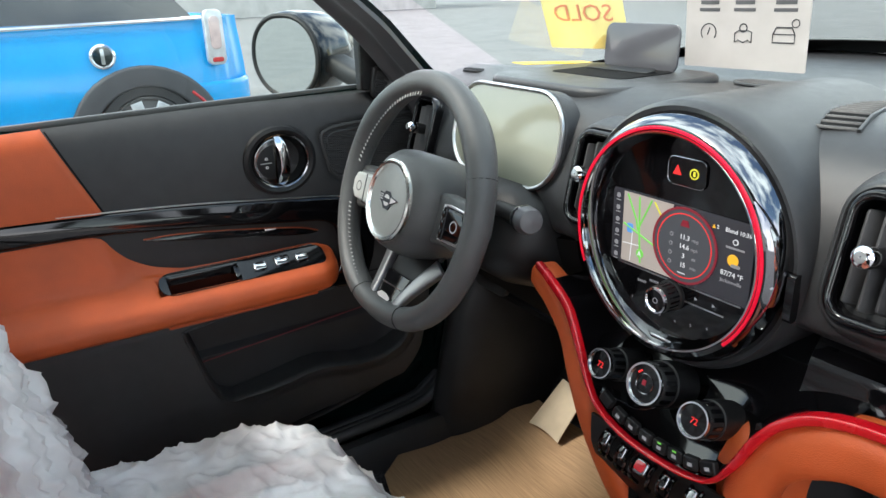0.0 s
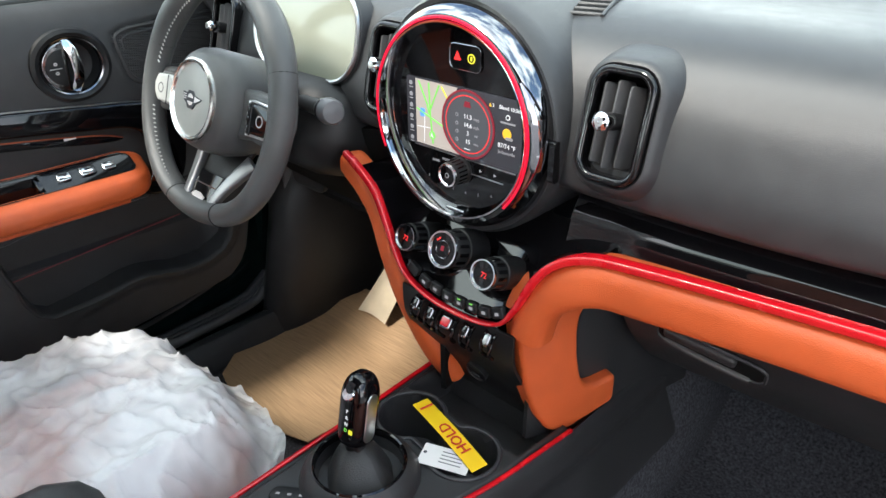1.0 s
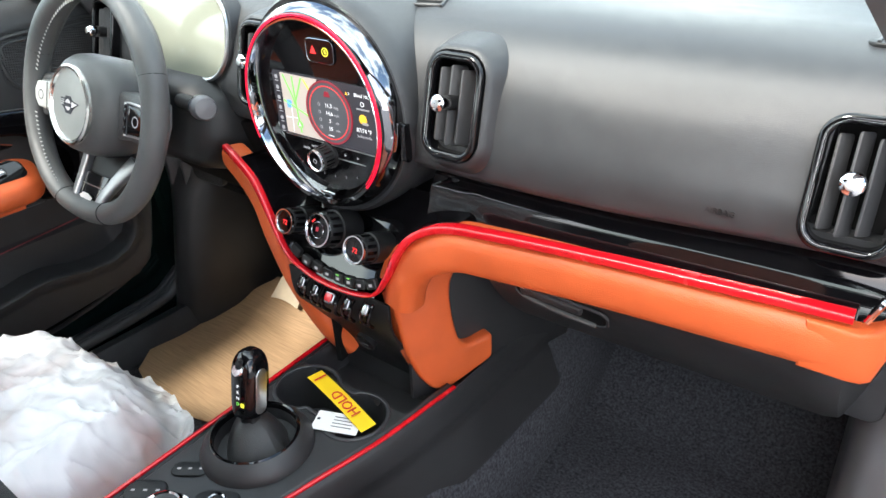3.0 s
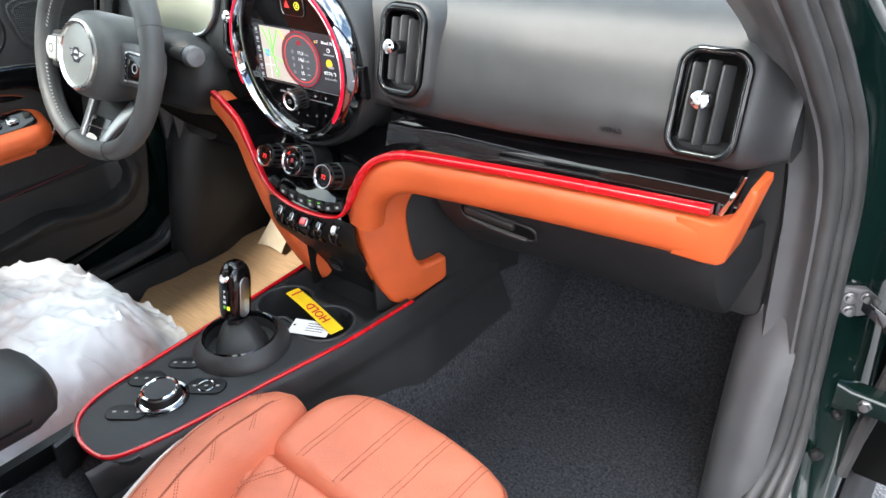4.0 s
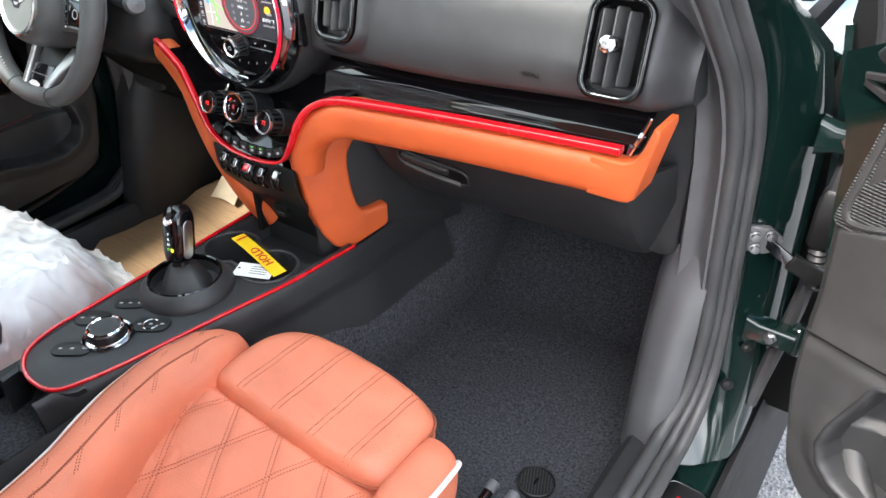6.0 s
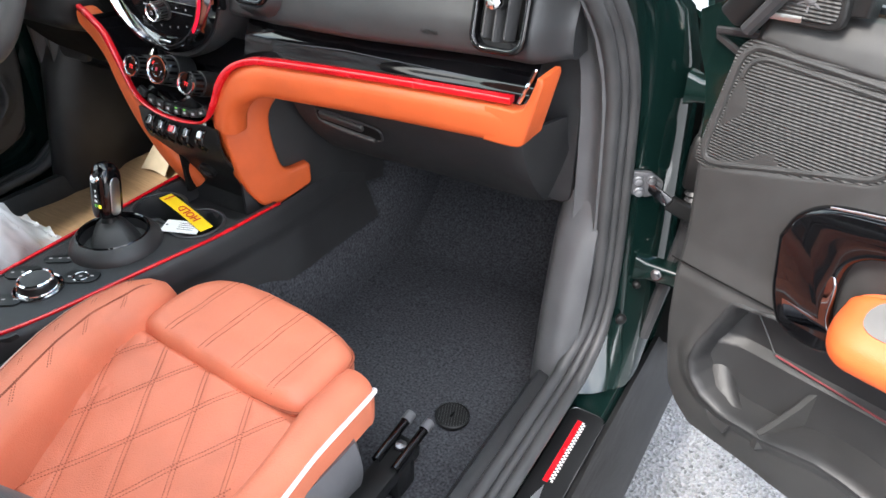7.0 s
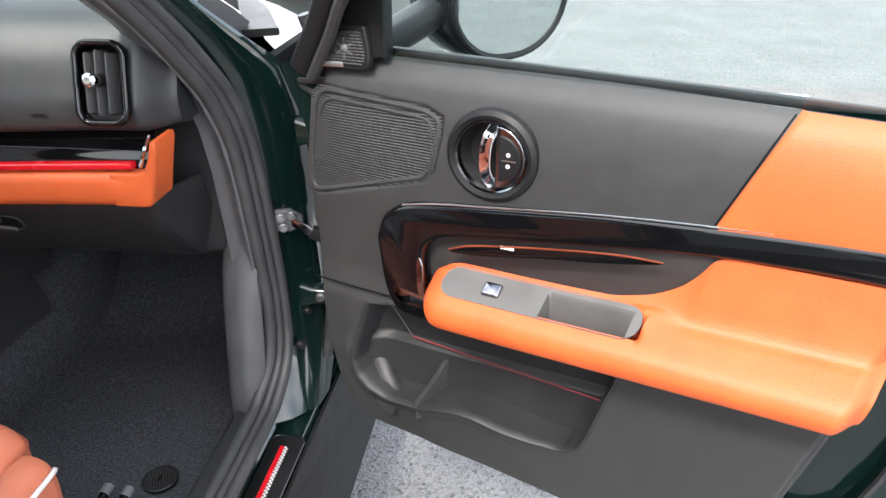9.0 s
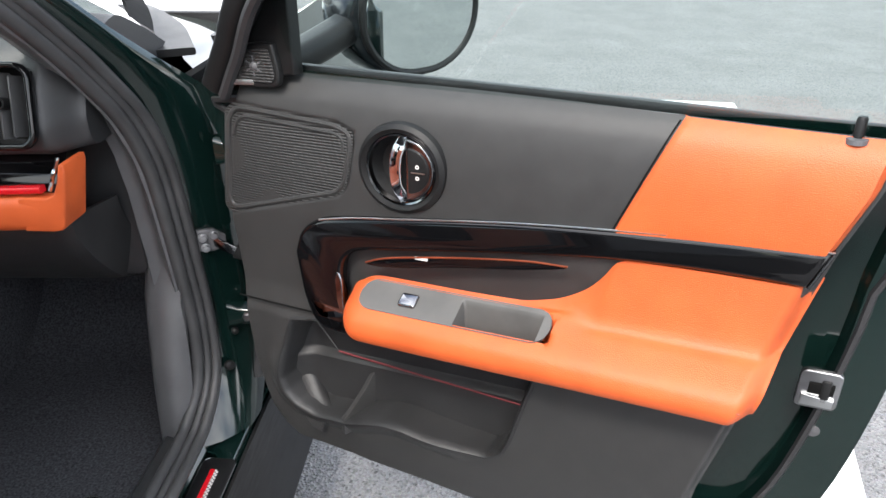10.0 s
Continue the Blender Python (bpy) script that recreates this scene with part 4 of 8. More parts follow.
# hazard and lock buttons
part("switch_surround", prism(rrect(0.05, 0.03, 0.008), 0.0012, on_face(0.009, 1.092)), GLOSS, disp)
part("switch_outline", sweep(bmesh.new(), [on_face(0.009, 1.092, 0.0014) @ V((a, b, 0)) for a, b in rrect(0.05, 0.03, 0.008, 5)], circ(0.0007, 5), up=(0, 1, 0), closed=True), DARKCHROME, disp)
part("hazard_symbol", prism([(-0.0055, -0.005), (0.0055, -0.005), (0, 0.0055)], 0.0006, on_face(-0.003, 1.093, 0.0016)), G_RED, disp)
part("lock_symbol", lathe([(0.0042, 0.0005), (0.0058, 0.0005), (0.0058, 0)], on_face(0.019, 1.092, 0.0016), 24), G_YEL, disp)
part("lock_mark", box((0.003, 0.005, 0.0004), on_face(0.019, 1.092, 0.0018), 0), G_YEL, disp)
# volume knob, keys below
M = on_face(0.002, 0.950)
vk = part("volume_knob", lathe([(0.0185, 0), (0.0180, 0.004), (0.0160, 0.005), (0.0158, 0.022), (0.0150, 0.025)], M, 30), HARD, disp, "black ribbed volume knob with a chrome cap")
for k in range(18):
    a = 2 * math.pi * k / 18
    part("grip", box((0.001, 0.002, 0.014), M @ Matrix.Translation((0.0159 * math.cos(a), 0.0159 * math.sin(a), 0.013)) @ Matrix.Rotation(a, 4, "Z"), 0), GLOSS, vk)
part("cap_ring", lathe([(0.0151, 0.0245), (0.0148, 0.0275), (0.0130, 0.028), (0.0118, 0.0262)], M, 30), CHROME, vk)
part("cap", lathe([(0.0119, 0.0262), (0.0001, 0.0268)], M, 24), GLOSS, vk)
part("power_mark", lathe([(0.0025, 0.0270), (0.0034, 0.0270), (0.0034, 0.0266)], M, 16), G_DIM, vk)
part("key_strip", box((0.17, 0.0012, 0.001), on_face(0.004, 0.9665, 0.0005), 0), SATIN, disp)
part("key_line", box((0.055, 0.0012, 0.001), on_face(0.043, 0.949, 0.0005), 0), SATIN, disp)
for x, z, t in ((-0.048, 0.952, "BAND"), (-0.03, 0.957, "MODE")):
    part("key_text", letters(t, 0.0048, on_face(x + 0.006, z, 0.0006), 0.0002), G_DIM, disp)
for i in range(6):
    part("key_text", letters(str(i + 1), 0.005, on_face(-0.055 + 0.0215 * i, 0.928 - 0.008 * math.sin(math.pi * i / 5), 0.0006), 0.0002), G_DIM, disp)
for x in (0.035, 0.058):
    part("arrow_mark", prism([(-0.002, -0.002), (0.002, 0), (-0.002, 0.002)], 0.0004, on_face(x, 0.9565, 0.0006)), G_DIM, disp)


# ---------------------------------------------------------------- air vents
def vent(x, y, z, tilt, yaw, w=0.068, h=0.110):
    M = REAR((x, y, z), tilt, yaw)
    v = part("air_vent", sweep(bmesh.new(), [M @ V((a, b, 0.0)) for a, b in rrect(w, h, 0.020, 7)], rrect(0.009, 0.015, 0.004, 3), up=M.to_3x3() @ V((0, 0, 1)), closed=True), GLOSS, dash, "air vent with gloss black surround and chrome knob")
    # satin wire put in for the highlights along the gloss surround
    part("edge_highlight", sweep(bmesh.new(), [M @ V((a, b, 0.0065)) for a, b in rrect(w - 0.002, h - 0.002, 0.019, 7)], circ(0.0009, 6), up=M.to_3x3() @ V((0, 0, 1)), closed=True), SATIN, v)
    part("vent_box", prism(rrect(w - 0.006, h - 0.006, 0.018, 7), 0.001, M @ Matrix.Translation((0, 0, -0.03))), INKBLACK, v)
    # side wall of the duct
    part("duct", sweep(bmesh.new(), [M @ V((a, b, -0.015)) for a, b in rrect(w - 0.005, h - 0.005, 0.018, 7)], rrect(0.003, 0.03, 0.001, 1), up=M.to_3x3() @ V((0, 0, 1)), closed=True), GLOSS, v)
    for k, dx in enumerate((-0.019, -0.0035, 0.012)):
        hh = h - 0.020 - (0.008 if k != 1 else 0)
        part("slat", prism(rrect(0.021, hh, 0.003, 2), 0.0025, M @ Matrix.Translation((dx * w / 0.07, 0, -0.010)) @ Matrix.Rotation(radians(62), 4, "Y") @ Matrix.Translation((0, 0, -0.001)), 0.001), SLATGREY, v)
    K = M @ Matrix.Translation((-0.004, 0.004, 0.0))
    kn = part("vent_knob", lathe([(0.0001, 0.031), (0.006, 0.0305), (0.0098, 0.027), (0.0108, 0.020), (0.0100, 0.013), (0.0085, 0.010), (0.0085, -0.006)], K, 28), CHROME, v, "chrome vent knob")
    part("knob_dimple", lathe([(0.0001, 0.0308), (0.0045, 0.0312), (0.0054, 0.0309)], K, 20), SATIN, kn)
    part("knob_neck", lathe([(0.0092, 0.011), (0.0094, 0.004), (0.0085, -0.012)], K, 22), HARD, kn)
    return v


for x, y, z, tl, yw in ((0.195, 0.030, 1.047, 14, 0), (-0.165, 0.036, 1.047, 14, 0), (0.617, 0.052, 1.040, 16, 4), (-0.617, 0.052, 1.040, 16, -4)):
    vent(x, y, z, tl, yw, 0.072 if abs(x) > 0.4 else 0.069, 0.114)

# vent pods: soft surrounds that swell a little out of the pad round the middle vents
for cx, cy in ((0.195, 0.030), (-0.165, 0.036)):
    M = REAR((cx, cy, 1.047), 14)
    rings = []
    for grow, h in ((0.002, -0.012), (0.0045, -0.001), (0.007, 0.0015), (0.010, 0.0005), (0.014, -0.006), (0.020, -0.020), (0.030, -0.045), (0.040, -0.08)):
        rings.append([M @ V((a, b, h)) for a, b in rrect(0.070 + 2 * grow, 0.114 + 2 * grow, 0.022 + grow, 9)])
    bm = loft(bmesh.new(), rings, True, False)
    bmesh.ops.recalc_face_normals(bm, faces=bm.faces)
    part("vent_pod", bm, SOFT, dash, "", None, 60)

# glovebox
def glove(u, v):
    x = 0.20 + 0.475 * u
    y = 0.07 + 0.012 * u + 0.125 * v ** 1.7
    z = 0.845 - 0.180 * v + 0.006 * u
    e = sstep(0.90, 1.0, u)
    b = sstep(0.93, 1.0, v)
    return (x, y + 0.10 * e * e + 0.02 * b * b, z - 0.004 * b)
part("glovebox", grid(glove, 30, 16, 0.006), DARKTRIM, dash, "dark grey glovebox lid")
gm = frame_at(V(glove(0.24, 0.34)) + V((0, -0.001, 0)), V(glove(0.40, 0.40)) - V(glove(0.08, 0.28)), V(glove(0.24, 0.24)) - V(glove(0.24, 0.44)))
gh = part("glovebox_handle", prism(rrect(0.128, 0.034, 0.012, 5), 0.0025, gm, 0.001), INKBLACK, dash, "moulded glovebox handle recess")
part("handle_lever", prism(rrect(0.088, 0.017, 0.005, 4), 0.009, gm @ Matrix.Translation((-0.012, 0.008, 0)), 0.004), SOFTG, gh)
part("recess_edge", sweep(bmesh.new(), [gm @ V((a, b, 0.002)) for a, b in rrect(0.132, 0.038, 0.013, 6)], circ(0.0022, 6), up=gm.to_3x3() @ V((0, 0, 1)), closed=True), SOFTG, gh)
part("lower_lip", sweep(bmesh.new(), [gm @ V(p) for p in cat([(-0.055, -0.017, 0.003), (0, -0.018, 0.005), (0.05, -0.018, 0.004)], 5)], rrect(0.008, 0.006, 0.002, 3), up=gm.to_3x3() @ V((0, 0, 1))), GREYPANEL, gh)
def under(u, v):
    return (-0.70 + 1.4 * u, 0.235 + 0.59 * v, 0.674 - 0.03 * v)
part("lower_dash", grid(under, 10, 8, 0.01), HARD, dash)
# stack side towards the passenger footwell
def stackside(u, v):
    y = 0.006 + 0.354 * u
    z = 0.585 + 0.265 * v - 0.06 * u * (1 - v)
    return (0.119 + 0.30 * min(u, 0.42) * 0.354 + 0.10 * max(u - 0.42, 0) * 0.354 + 0.004 * v, y, z)
part("stack_cheek", grid(stackside, 12, 10, 0.008), DARKTRIM, dash, "dark grey side cheek of the centre stack")
# driver's copy of the cheek, its colour blackened for footwell shade
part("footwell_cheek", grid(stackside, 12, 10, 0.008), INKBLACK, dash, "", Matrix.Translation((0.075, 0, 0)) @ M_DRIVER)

# embossed word on the pad
AIRX, AIRZ = 0.508, 0.990
part("embossed_word", letters("AIRBAG", 0.0085, REAR((AIRX, dash_face(AIRX) - 0.0024, AIRZ), 1), 0.0006), HARD, dash)
# dash-top speaker grille and defrost vent on the passenger side
def pad_top(y):
    return curve1(((0.11, 1.130), (0.165, 1.143), (0.235, 1.143), (0.40, 1.130), (0.56, 1.105)), y) + 0.001


tvp = [(0.085 - 0.085 * k / 24, 0.125 + 0.325 * k / 24) for k in range(25)]
tv = part("top_vent", sweep(bmesh.new(), [(x, y, pad_top(y)) for x, y in tvp], rrect(0.042, 0.004, 0.0015, 2)), INKBLACK, dash, "slatted vent in the dash top")
part("vent_edge", sweep(bmesh.new(), [(x + 0.022, y, pad_top(y) + 0.001) for x, y in tvp], rrect(0.004, 0.006, 0.002, 2)), SOFT, tv)
part("vent_edge", sweep(bmesh.new(), [(x - 0.022, y, pad_top(y) + 0.001) for x, y in tvp], rrect(0.004, 0.006, 0.002, 2)), SOFT, tv)
for x, y in tvp:
    part("slat", box((0.040, 0.0035, 0.004), Matrix.Translation((x, y, pad_top(y) + 0.0018)) @ Matrix.Rotation(radians(14), 4, "Z") @ Matrix.Rotation(radians(-25), 4, "X"), 0.001), SOFT, tv)
part("top_pad", prism(rrect(0.26, 0.16, 0.06, 6), 0.004, frame_at((-0.085, 0.40, 1.131), (1, 0, 0), (0, 1, -0.08)), 0.003), SOFT, dash, "raised panel in the dash top")
for sgn in (1, -1):
    lo = part("defrost_vent", prism(rrect(0.055, 0.022, 0.010), 0.004, frame_at((sgn * 0.61, 0.16, 1.136), (1, 0, 0), (0, 1, 0)), 0.0015), HARD, dash, "small side defrost vent")
    for i in range(4):
        part("slat", box((0.003, 0.018, 0.003), Matrix.Translation((sgn * 0.61 - 0.018 + 0.012 * i, 0.16, 1.1405)), 0.0005), SOFT, lo)
# head-up unit on the dash top ahead of the driver
hb = part("head_up_unit", prism(rrect(0.30, 0.27, 0.06, 6), 0.014, frame_at((-0.375, 0.245, 1.130), (1, 0, 0), (0, 1, 0.0)), 0.008), SOFT, dash, "head-up display unit with its screen folded up")
part("opening", prism(rrect(0.165, 0.12, 0.016), 0.001, frame_at((-0.375, 0.265, 1.1442), (1, 0, 0), (0, 1, 0.0))), INKBLACK, hb)
part("slot_blade", prism(rrect(0.14, 0.022, 0.006), 0.003, frame_at((-0.375, 0.285, 1.1465), (1, 0, 0), (0, 1, 0.2)), 0.001), HARD, hb)
part("flip_screen", prism(rrect(0.16, 0.075, 0.016, 5), 0.003, REAR((-0.378, 0.335, 1.178), 4), 0.001), GLOSSGREY, hb, "tinted flip-up screen")

# ---------------------------------------------------------------- instrument pod, column, wheel
pod = thing("instrument_display", "oval driver display in a pale protective film and chrome rim", "instrument cluster", at=(-0.37, 0.05, 1.0))
PM = REAR((-0.366, 0.045, 1.075), 12)
part("housing", prism(rrect(0.262, 0.142, 0.06, 8), 0.03, PM @ Matrix.Translation((0, 0, -0.03)), 0.006), SOFT, pod)
part("rim", sweep(bmesh.new(), [PM @ V((a, b, 0.002)) for a, b in rrect(0.256, 0.136, 0.058, 9)], circ(0.0032, 8), up=PM.to_3x3() @ V((0, 0, 1)), closed=True), SATIN, pod)
part("display_film", prism(rrect(0.252, 0.132, 0.056, 9), 0.003, PM @ Matrix.Translation((0, 0, -0.001)), 0.002), FILM, pod, "pale protective film")
part("mount", box((0.12, 0.08, 0.06), Matrix.Translation((-0.366, 0.09, 0.995)), 0.015), HARD, pod)

wheel = thing("steering_wheel", "black leather three-spoke steering wheel with pale centre disc", "steering wheel", at=(-0.366, -0.13, 0.99))
WM = REAR((-0.372, -0.118, 0.995), 18)
bm = bmesh.new()
n = 72
ring = []
for i in range(n):
    a = 2 * math.pi * i / n
    R = 0.171 - 0.012 * max(0, -math.sin(a)) ** 6
    grip = 0.0172 + 0.0024 * math.exp(-((math.degrees(a) - 40) / 18) ** 2) + 0.0024 * math.exp(-((math.degrees(a) - 140) / 18) ** 2)
    ring.append((a, R, grip))
vs = []
for a, R, g in ring:
    row = []
    for j in range(14):
        b = 2 * math.pi * j / 14
        row.append(bm.verts.new(WM @ V(((R + g * math.cos(b)) * math.cos(a), (R + g * math.cos(b)) * math.sin(a), 0.004 + 1.12 * g * math.sin(b)))))
    vs.append(row)
for i in range(n):
    for j in range(14):
        bm.faces.new((vs[i][j], vs[(i + 1) % n][j], vs[(i + 1) % n][(j + 1) % 14], vs[i][(j + 1) % 14]))
bmesh.ops.recalc_face_normals(bm, faces=bm.faces)
rim = part("rim", bm, LEATHERBLK, wheel, "stitched black leather rim")
bm = bmesh.new()
for i in range(66):
    a = radians(95 + 170 * i / 66)
    if abs(math.degrees(a) - 180) < 12:
        continue
    c = WM @ V((0.1545 * math.cos(a), 0.1545 * math.sin(a), 0.013))
    box((0.0014, 0.0072, 0.0015), Matrix.Translation(c) @ WM.to_3x3().to_4x4() @ Matrix.Rotation(a + 1.2, 4, "Z"), 0, bm)
tagged(part("stitching", bm, THREAD, rim), "pale stitching", kind="stuff")
for a in (22, 158, -112, -68):
    A = radians(a)
    R = 0.171 - 0.012 * max(0, -math.sin(A)) ** 6
    part("seam", sweep(bmesh.new(), [WM @ V(((R + 0.0176 * math.cos(b)) * math.cos(A), (R + 0.0176 * math.cos(b)) * math.sin(A), 0.004 + 0.0196 * math.sin(b))) for b in [2 * math.pi * k / 20 for k in range(20)]], circ(0.0006, 4), up=WM.to_3x3() @ V((-math.sin(A), math.cos(A), 0)), closed=True), INKBLACK, rim)
# airbag hub: deep soft drum
rings = []
for w, h, r, zz in ((0.13, 0.125, 0.045, -0.085), (0.150, 0.142, 0.05, -0.05), (0.158, 0.148, 0.058, -0.01), (0.152, 0.144, 0.062, 0.012), (0.140, 0.134, 0.062, 0.024), (0.122, 0.120, 0.058, 0.031), (0.108, 0.108, 0.0535, 0.033), (0.06, 0.06, 0.0298, 0.0335)):
    rings.append([WM @ V((a, b + 0.001, zz)) for a, b in rrect(w, h, r, 9)])
bm = loft(bmesh.new(), rings)
bmesh.ops.recalc_face_normals(bm, faces=bm.faces)
hub = part("hub", bm, LEATHERBLK, wheel, "soft black airbag hub", None, 60)
part("hub_ring", lathe([(0.0585, 0.031), (0.0580, 0.0365), (0.0555, 0.0385), (0.0515, 0.0375), (0.0500, 0.0340)], WM, 64), HUBRING, hub, "brushed ring")
part("hub_disc", lathe([(0.0503, 0.0345), (0.03, 0.0358), (0.0001, 0.0362)], WM, 48), FILMGREY, hub, "pale film-covered centre disc")
# plain winged badge
part("emblem_wing", prism([(-0.021, 0.009), (-0.009, 0.0085), (-0.006, 0.0125), (0.006, 0.0125), (0.011, 0.007), (0.030, 0.004), (0.014, -0.004), (0.008, -0.0125), (-0.006, -0.0125), (-0.011, -0.006), (-0.018, -0.002)], 0.0010, WM @ Matrix.Translation((0, 0, 0.0363))), INK, hub)
part("emblem_field", prism([(0.0115, 0.0055), (0.027, 0.0032), (0.0135, -0.0025), (0.011, -0.003)], 0.0006, WM @ Matrix.Translation((0, 0, 0.0372))), WHITEPIPE, hub)
part("emblem", lathe([(0.0098, 0.0372), (0.0001, 0.0378)], WM, 28), WHITEPIPE, hub)
part("emblem_bar", box((0.019, 0.005, 0.0008), WM @ Matrix.Translation((0, 0, 0.0379)), 0), INK, hub)
for k in range(3):
    part("emblem_line", box((0.008, 0.0012, 0.0006), WM @ Matrix.Translation((-0.0145, 0.006 - 0.003 * k, 0.0374)), 0), WHITEPIPE, hub)
# spokes, set back behind the hub
PADX = {-1: 0.066, 1: 0.096}
for sgn in (-1, 1):
    sp = part("spoke", prism([(sgn * 0.055, -0.040), (sgn * 0.1, -0.034), (sgn * 0.158, -0.040), (sgn * 0.168, 0.0), (sgn * 0.164, 0.028), (sgn * 0.12, 0.030), (sgn * 0.055, 0.034)], 0.026, WM @ Matrix.Translation((0, 0, -0.024)), 0.008), LEATHERBLK, wheel)
    part("switch_pad", prism([(sgn * PADX[sgn], -0.026), (sgn * 0.11, -0.0235), (sgn * 0.138, -0.023), (sgn * 0.148, -0.012), (sgn * 0.150, 0.004), (sgn * 0.142, 0.017), (sgn * 0.11, 0.019), (sgn * PADX[sgn], 0.018)], 0.012, WM @ Matrix.Translation((0, 0, -0.004 if sgn > 0 else 0.004)), 0.004), WHITEPAD if sgn < 0 else GLOSS, sp, "pale switch pad" if sgn < 0 else "gloss black switch pad")
    part("pad_frame", sweep(bmesh.new(), [WM @ V((sgn * a, b, 0.005)) for a, b in [(PADX[sgn] + 0.001, -0.027), (0.11, -0.025), (0.139, -0.0245), (0.150, -0.013), (0.152, 0.005), (0.143, 0.019), (0.11, 0.021), (PADX[sgn] + 0.001, 0.02)]], circ(0.0018, 6), up=WM.to_3x3() @ V((0, 0, 1)), closed=True), SATIN, sp)
    part("button_ring", lathe([(0.0062, 0.0082), (0.0075, 0.0086), (0.0082, 0.008)], WM @ Matrix.Translation((0, 0, 0.008 if sgn < 0 else 0)) @ Matrix.Translation((sgn * 0.128, -0.003, 0)), 20), HARDGREY if sgn < 0 else G_DIM, sp)
    part("pad_split", box((0.0012, 0.044, 0.0012), WM @ Matrix.Translation((sgn * 0.108, -0.003, 0.0082 if sgn > 0 else 0.0162)), 0), INK, sp)
    for k in range(3):
        part("key", box((0.006, 0.007, 0.002), WM @ Matrix.Translation((sgn * (0.102 if sgn > 0 else 0.088), -0.016 + 0.0125 * k, 0.0085 if sgn > 0 else 0.0165)), 0.0008), GLOSS if sgn > 0 else SATIN, sp)
sp = part("lower_spoke", loft(bmesh.new(), [[WM @ V((a * k, yy, zz + b)) for a, b in rrect(0.08, 0.010, 0.004, 3)] for k, yy, zz in ((1.5, -0.045, -0.05), (1.15, -0.085, -0.035), (0.85, -0.125, -0.012), (0.68, -0.158, 0.0))]), HARD, wheel, "forked lower spoke")
for sgn in (-1, 1):
    part("spoke_arm", sweep(bmesh.new(), [WM @ V(p) for p in cat([(sgn * 0.066, -0.074, -0.034), (sgn * 0.054, -0.095, -0.022), (sgn * 0.043, -0.118, -0.009), (sgn * 0.036, -0.138, 0.001), (sgn * 0.032, -0.152, 0.006)], 6)], lambda t: rrect(0.026 - 0.012 * t, 0.012, 0.004, 3), up=WM.to_3x3() @ V((0, 0, 1))), WHEELGREY, sp)
part("spoke_badge", loft(bmesh.new(), [[WM @ V((a, yy, zz + b)) for a, b in rrect(w, 0.006, 0.002, 3)] for w, yy, zz in ((0.064, -0.105, -0.014), (0.052, -0.150, 0.006))]), GLOSS, sp)
part("badge_line", box((0.054, 0.0015, 0.001), WM @ Matrix.Translation((0, -0.122, -0.0025)), 0), SATIN, sp)
part("badge_wing", prism([(-0.018, -0.139), (-0.008, -0.133), (0.006, -0.133), (0.018, -0.138), (0.010, -0.145), (-0.012, -0.145)], 0.001, WM @ Matrix.Translation((0, 0, 0.0068))), WHITEPIPE, sp)
part("spoke_link", sweep(bmesh.new(), [WM @ V((x, -0.152, 0.006)) for x in (-0.028, 0, 0.028)], rrect(0.008, 0.010, 0.003, 3), up=WM.to_3x3() @ V((0, 0, 1))), WHEELGREY, sp)

col = thing("steering_column", "matt black steering column shroud with stalks", "steering column", at=(-0.366, 0.1, 0.9))
CM = REAR((-0.366, 0.09, 0.93), 18)
bm = loft(bmesh.new(), [[CM @ V((a * k, b * k - 0.01, h)) for a, b in rrect(0.25, 0.15, 0.06, 6)] for k, h in ((1.15, -0.12), (1.06, -0.02), (1.0, 0.07), (0.82, 0.105), (0.5, 0.12))])
bmesh.ops.recalc_face_normals(bm, faces=bm.faces)
part("shroud", bm, HARD, col)
for sgn in (1, -1):
    p0, p1 = V((-0.366 + sgn * 0.06, -0.012, 0.985)), V((-0.366 + sgn * 0.178, -0.052, 1.004 if sgn > 0 else 0.985))
    d = (p1 - p0)
    SM = frame_at(p1, V((0, 0, 1)).cross(d), d.cross(V((0, 0, 1)).cross(d)))
    st = part("stalk", sweep(bmesh.new(), [p0.lerp(p1, k / 6) for k in range(7)], circ(0.0095, 10), scale=lambda t: 1.15 + 0.25 * t), HARD, col, "black control stalk with chrome collar")
    part("stalk_end", lathe([(0.010, -0.024), (0.0165, -0.020), (0.018, -0.004), (0.0172, 0.010), (0.0145, 0.016), (0.0001, 0.018)], SM, 26), HARDGREY, st)
    part("collar", lathe([(0.0182, -0.012), (0.0188, -0.008), (0.0184, -0.003)], SM, 26), DARKCHROME, st)
# knee panel and lower dash on the driver's side, blackened to imitate shade
def knee(u, v):
    x = -0.70 + 0.50 * u
    return (x, 0.045 + 0.02 * abs(u - 0.6) + 0.17 * v ** 1.5, 0.955 - 0.25 * v - 0.03 * (1 - v) * math.sin(math.pi * u))
part("knee_panel", grid(knee, 16, 10, 0.01), INKBLACK, dash, "knee panel under the column, blackened for shade")

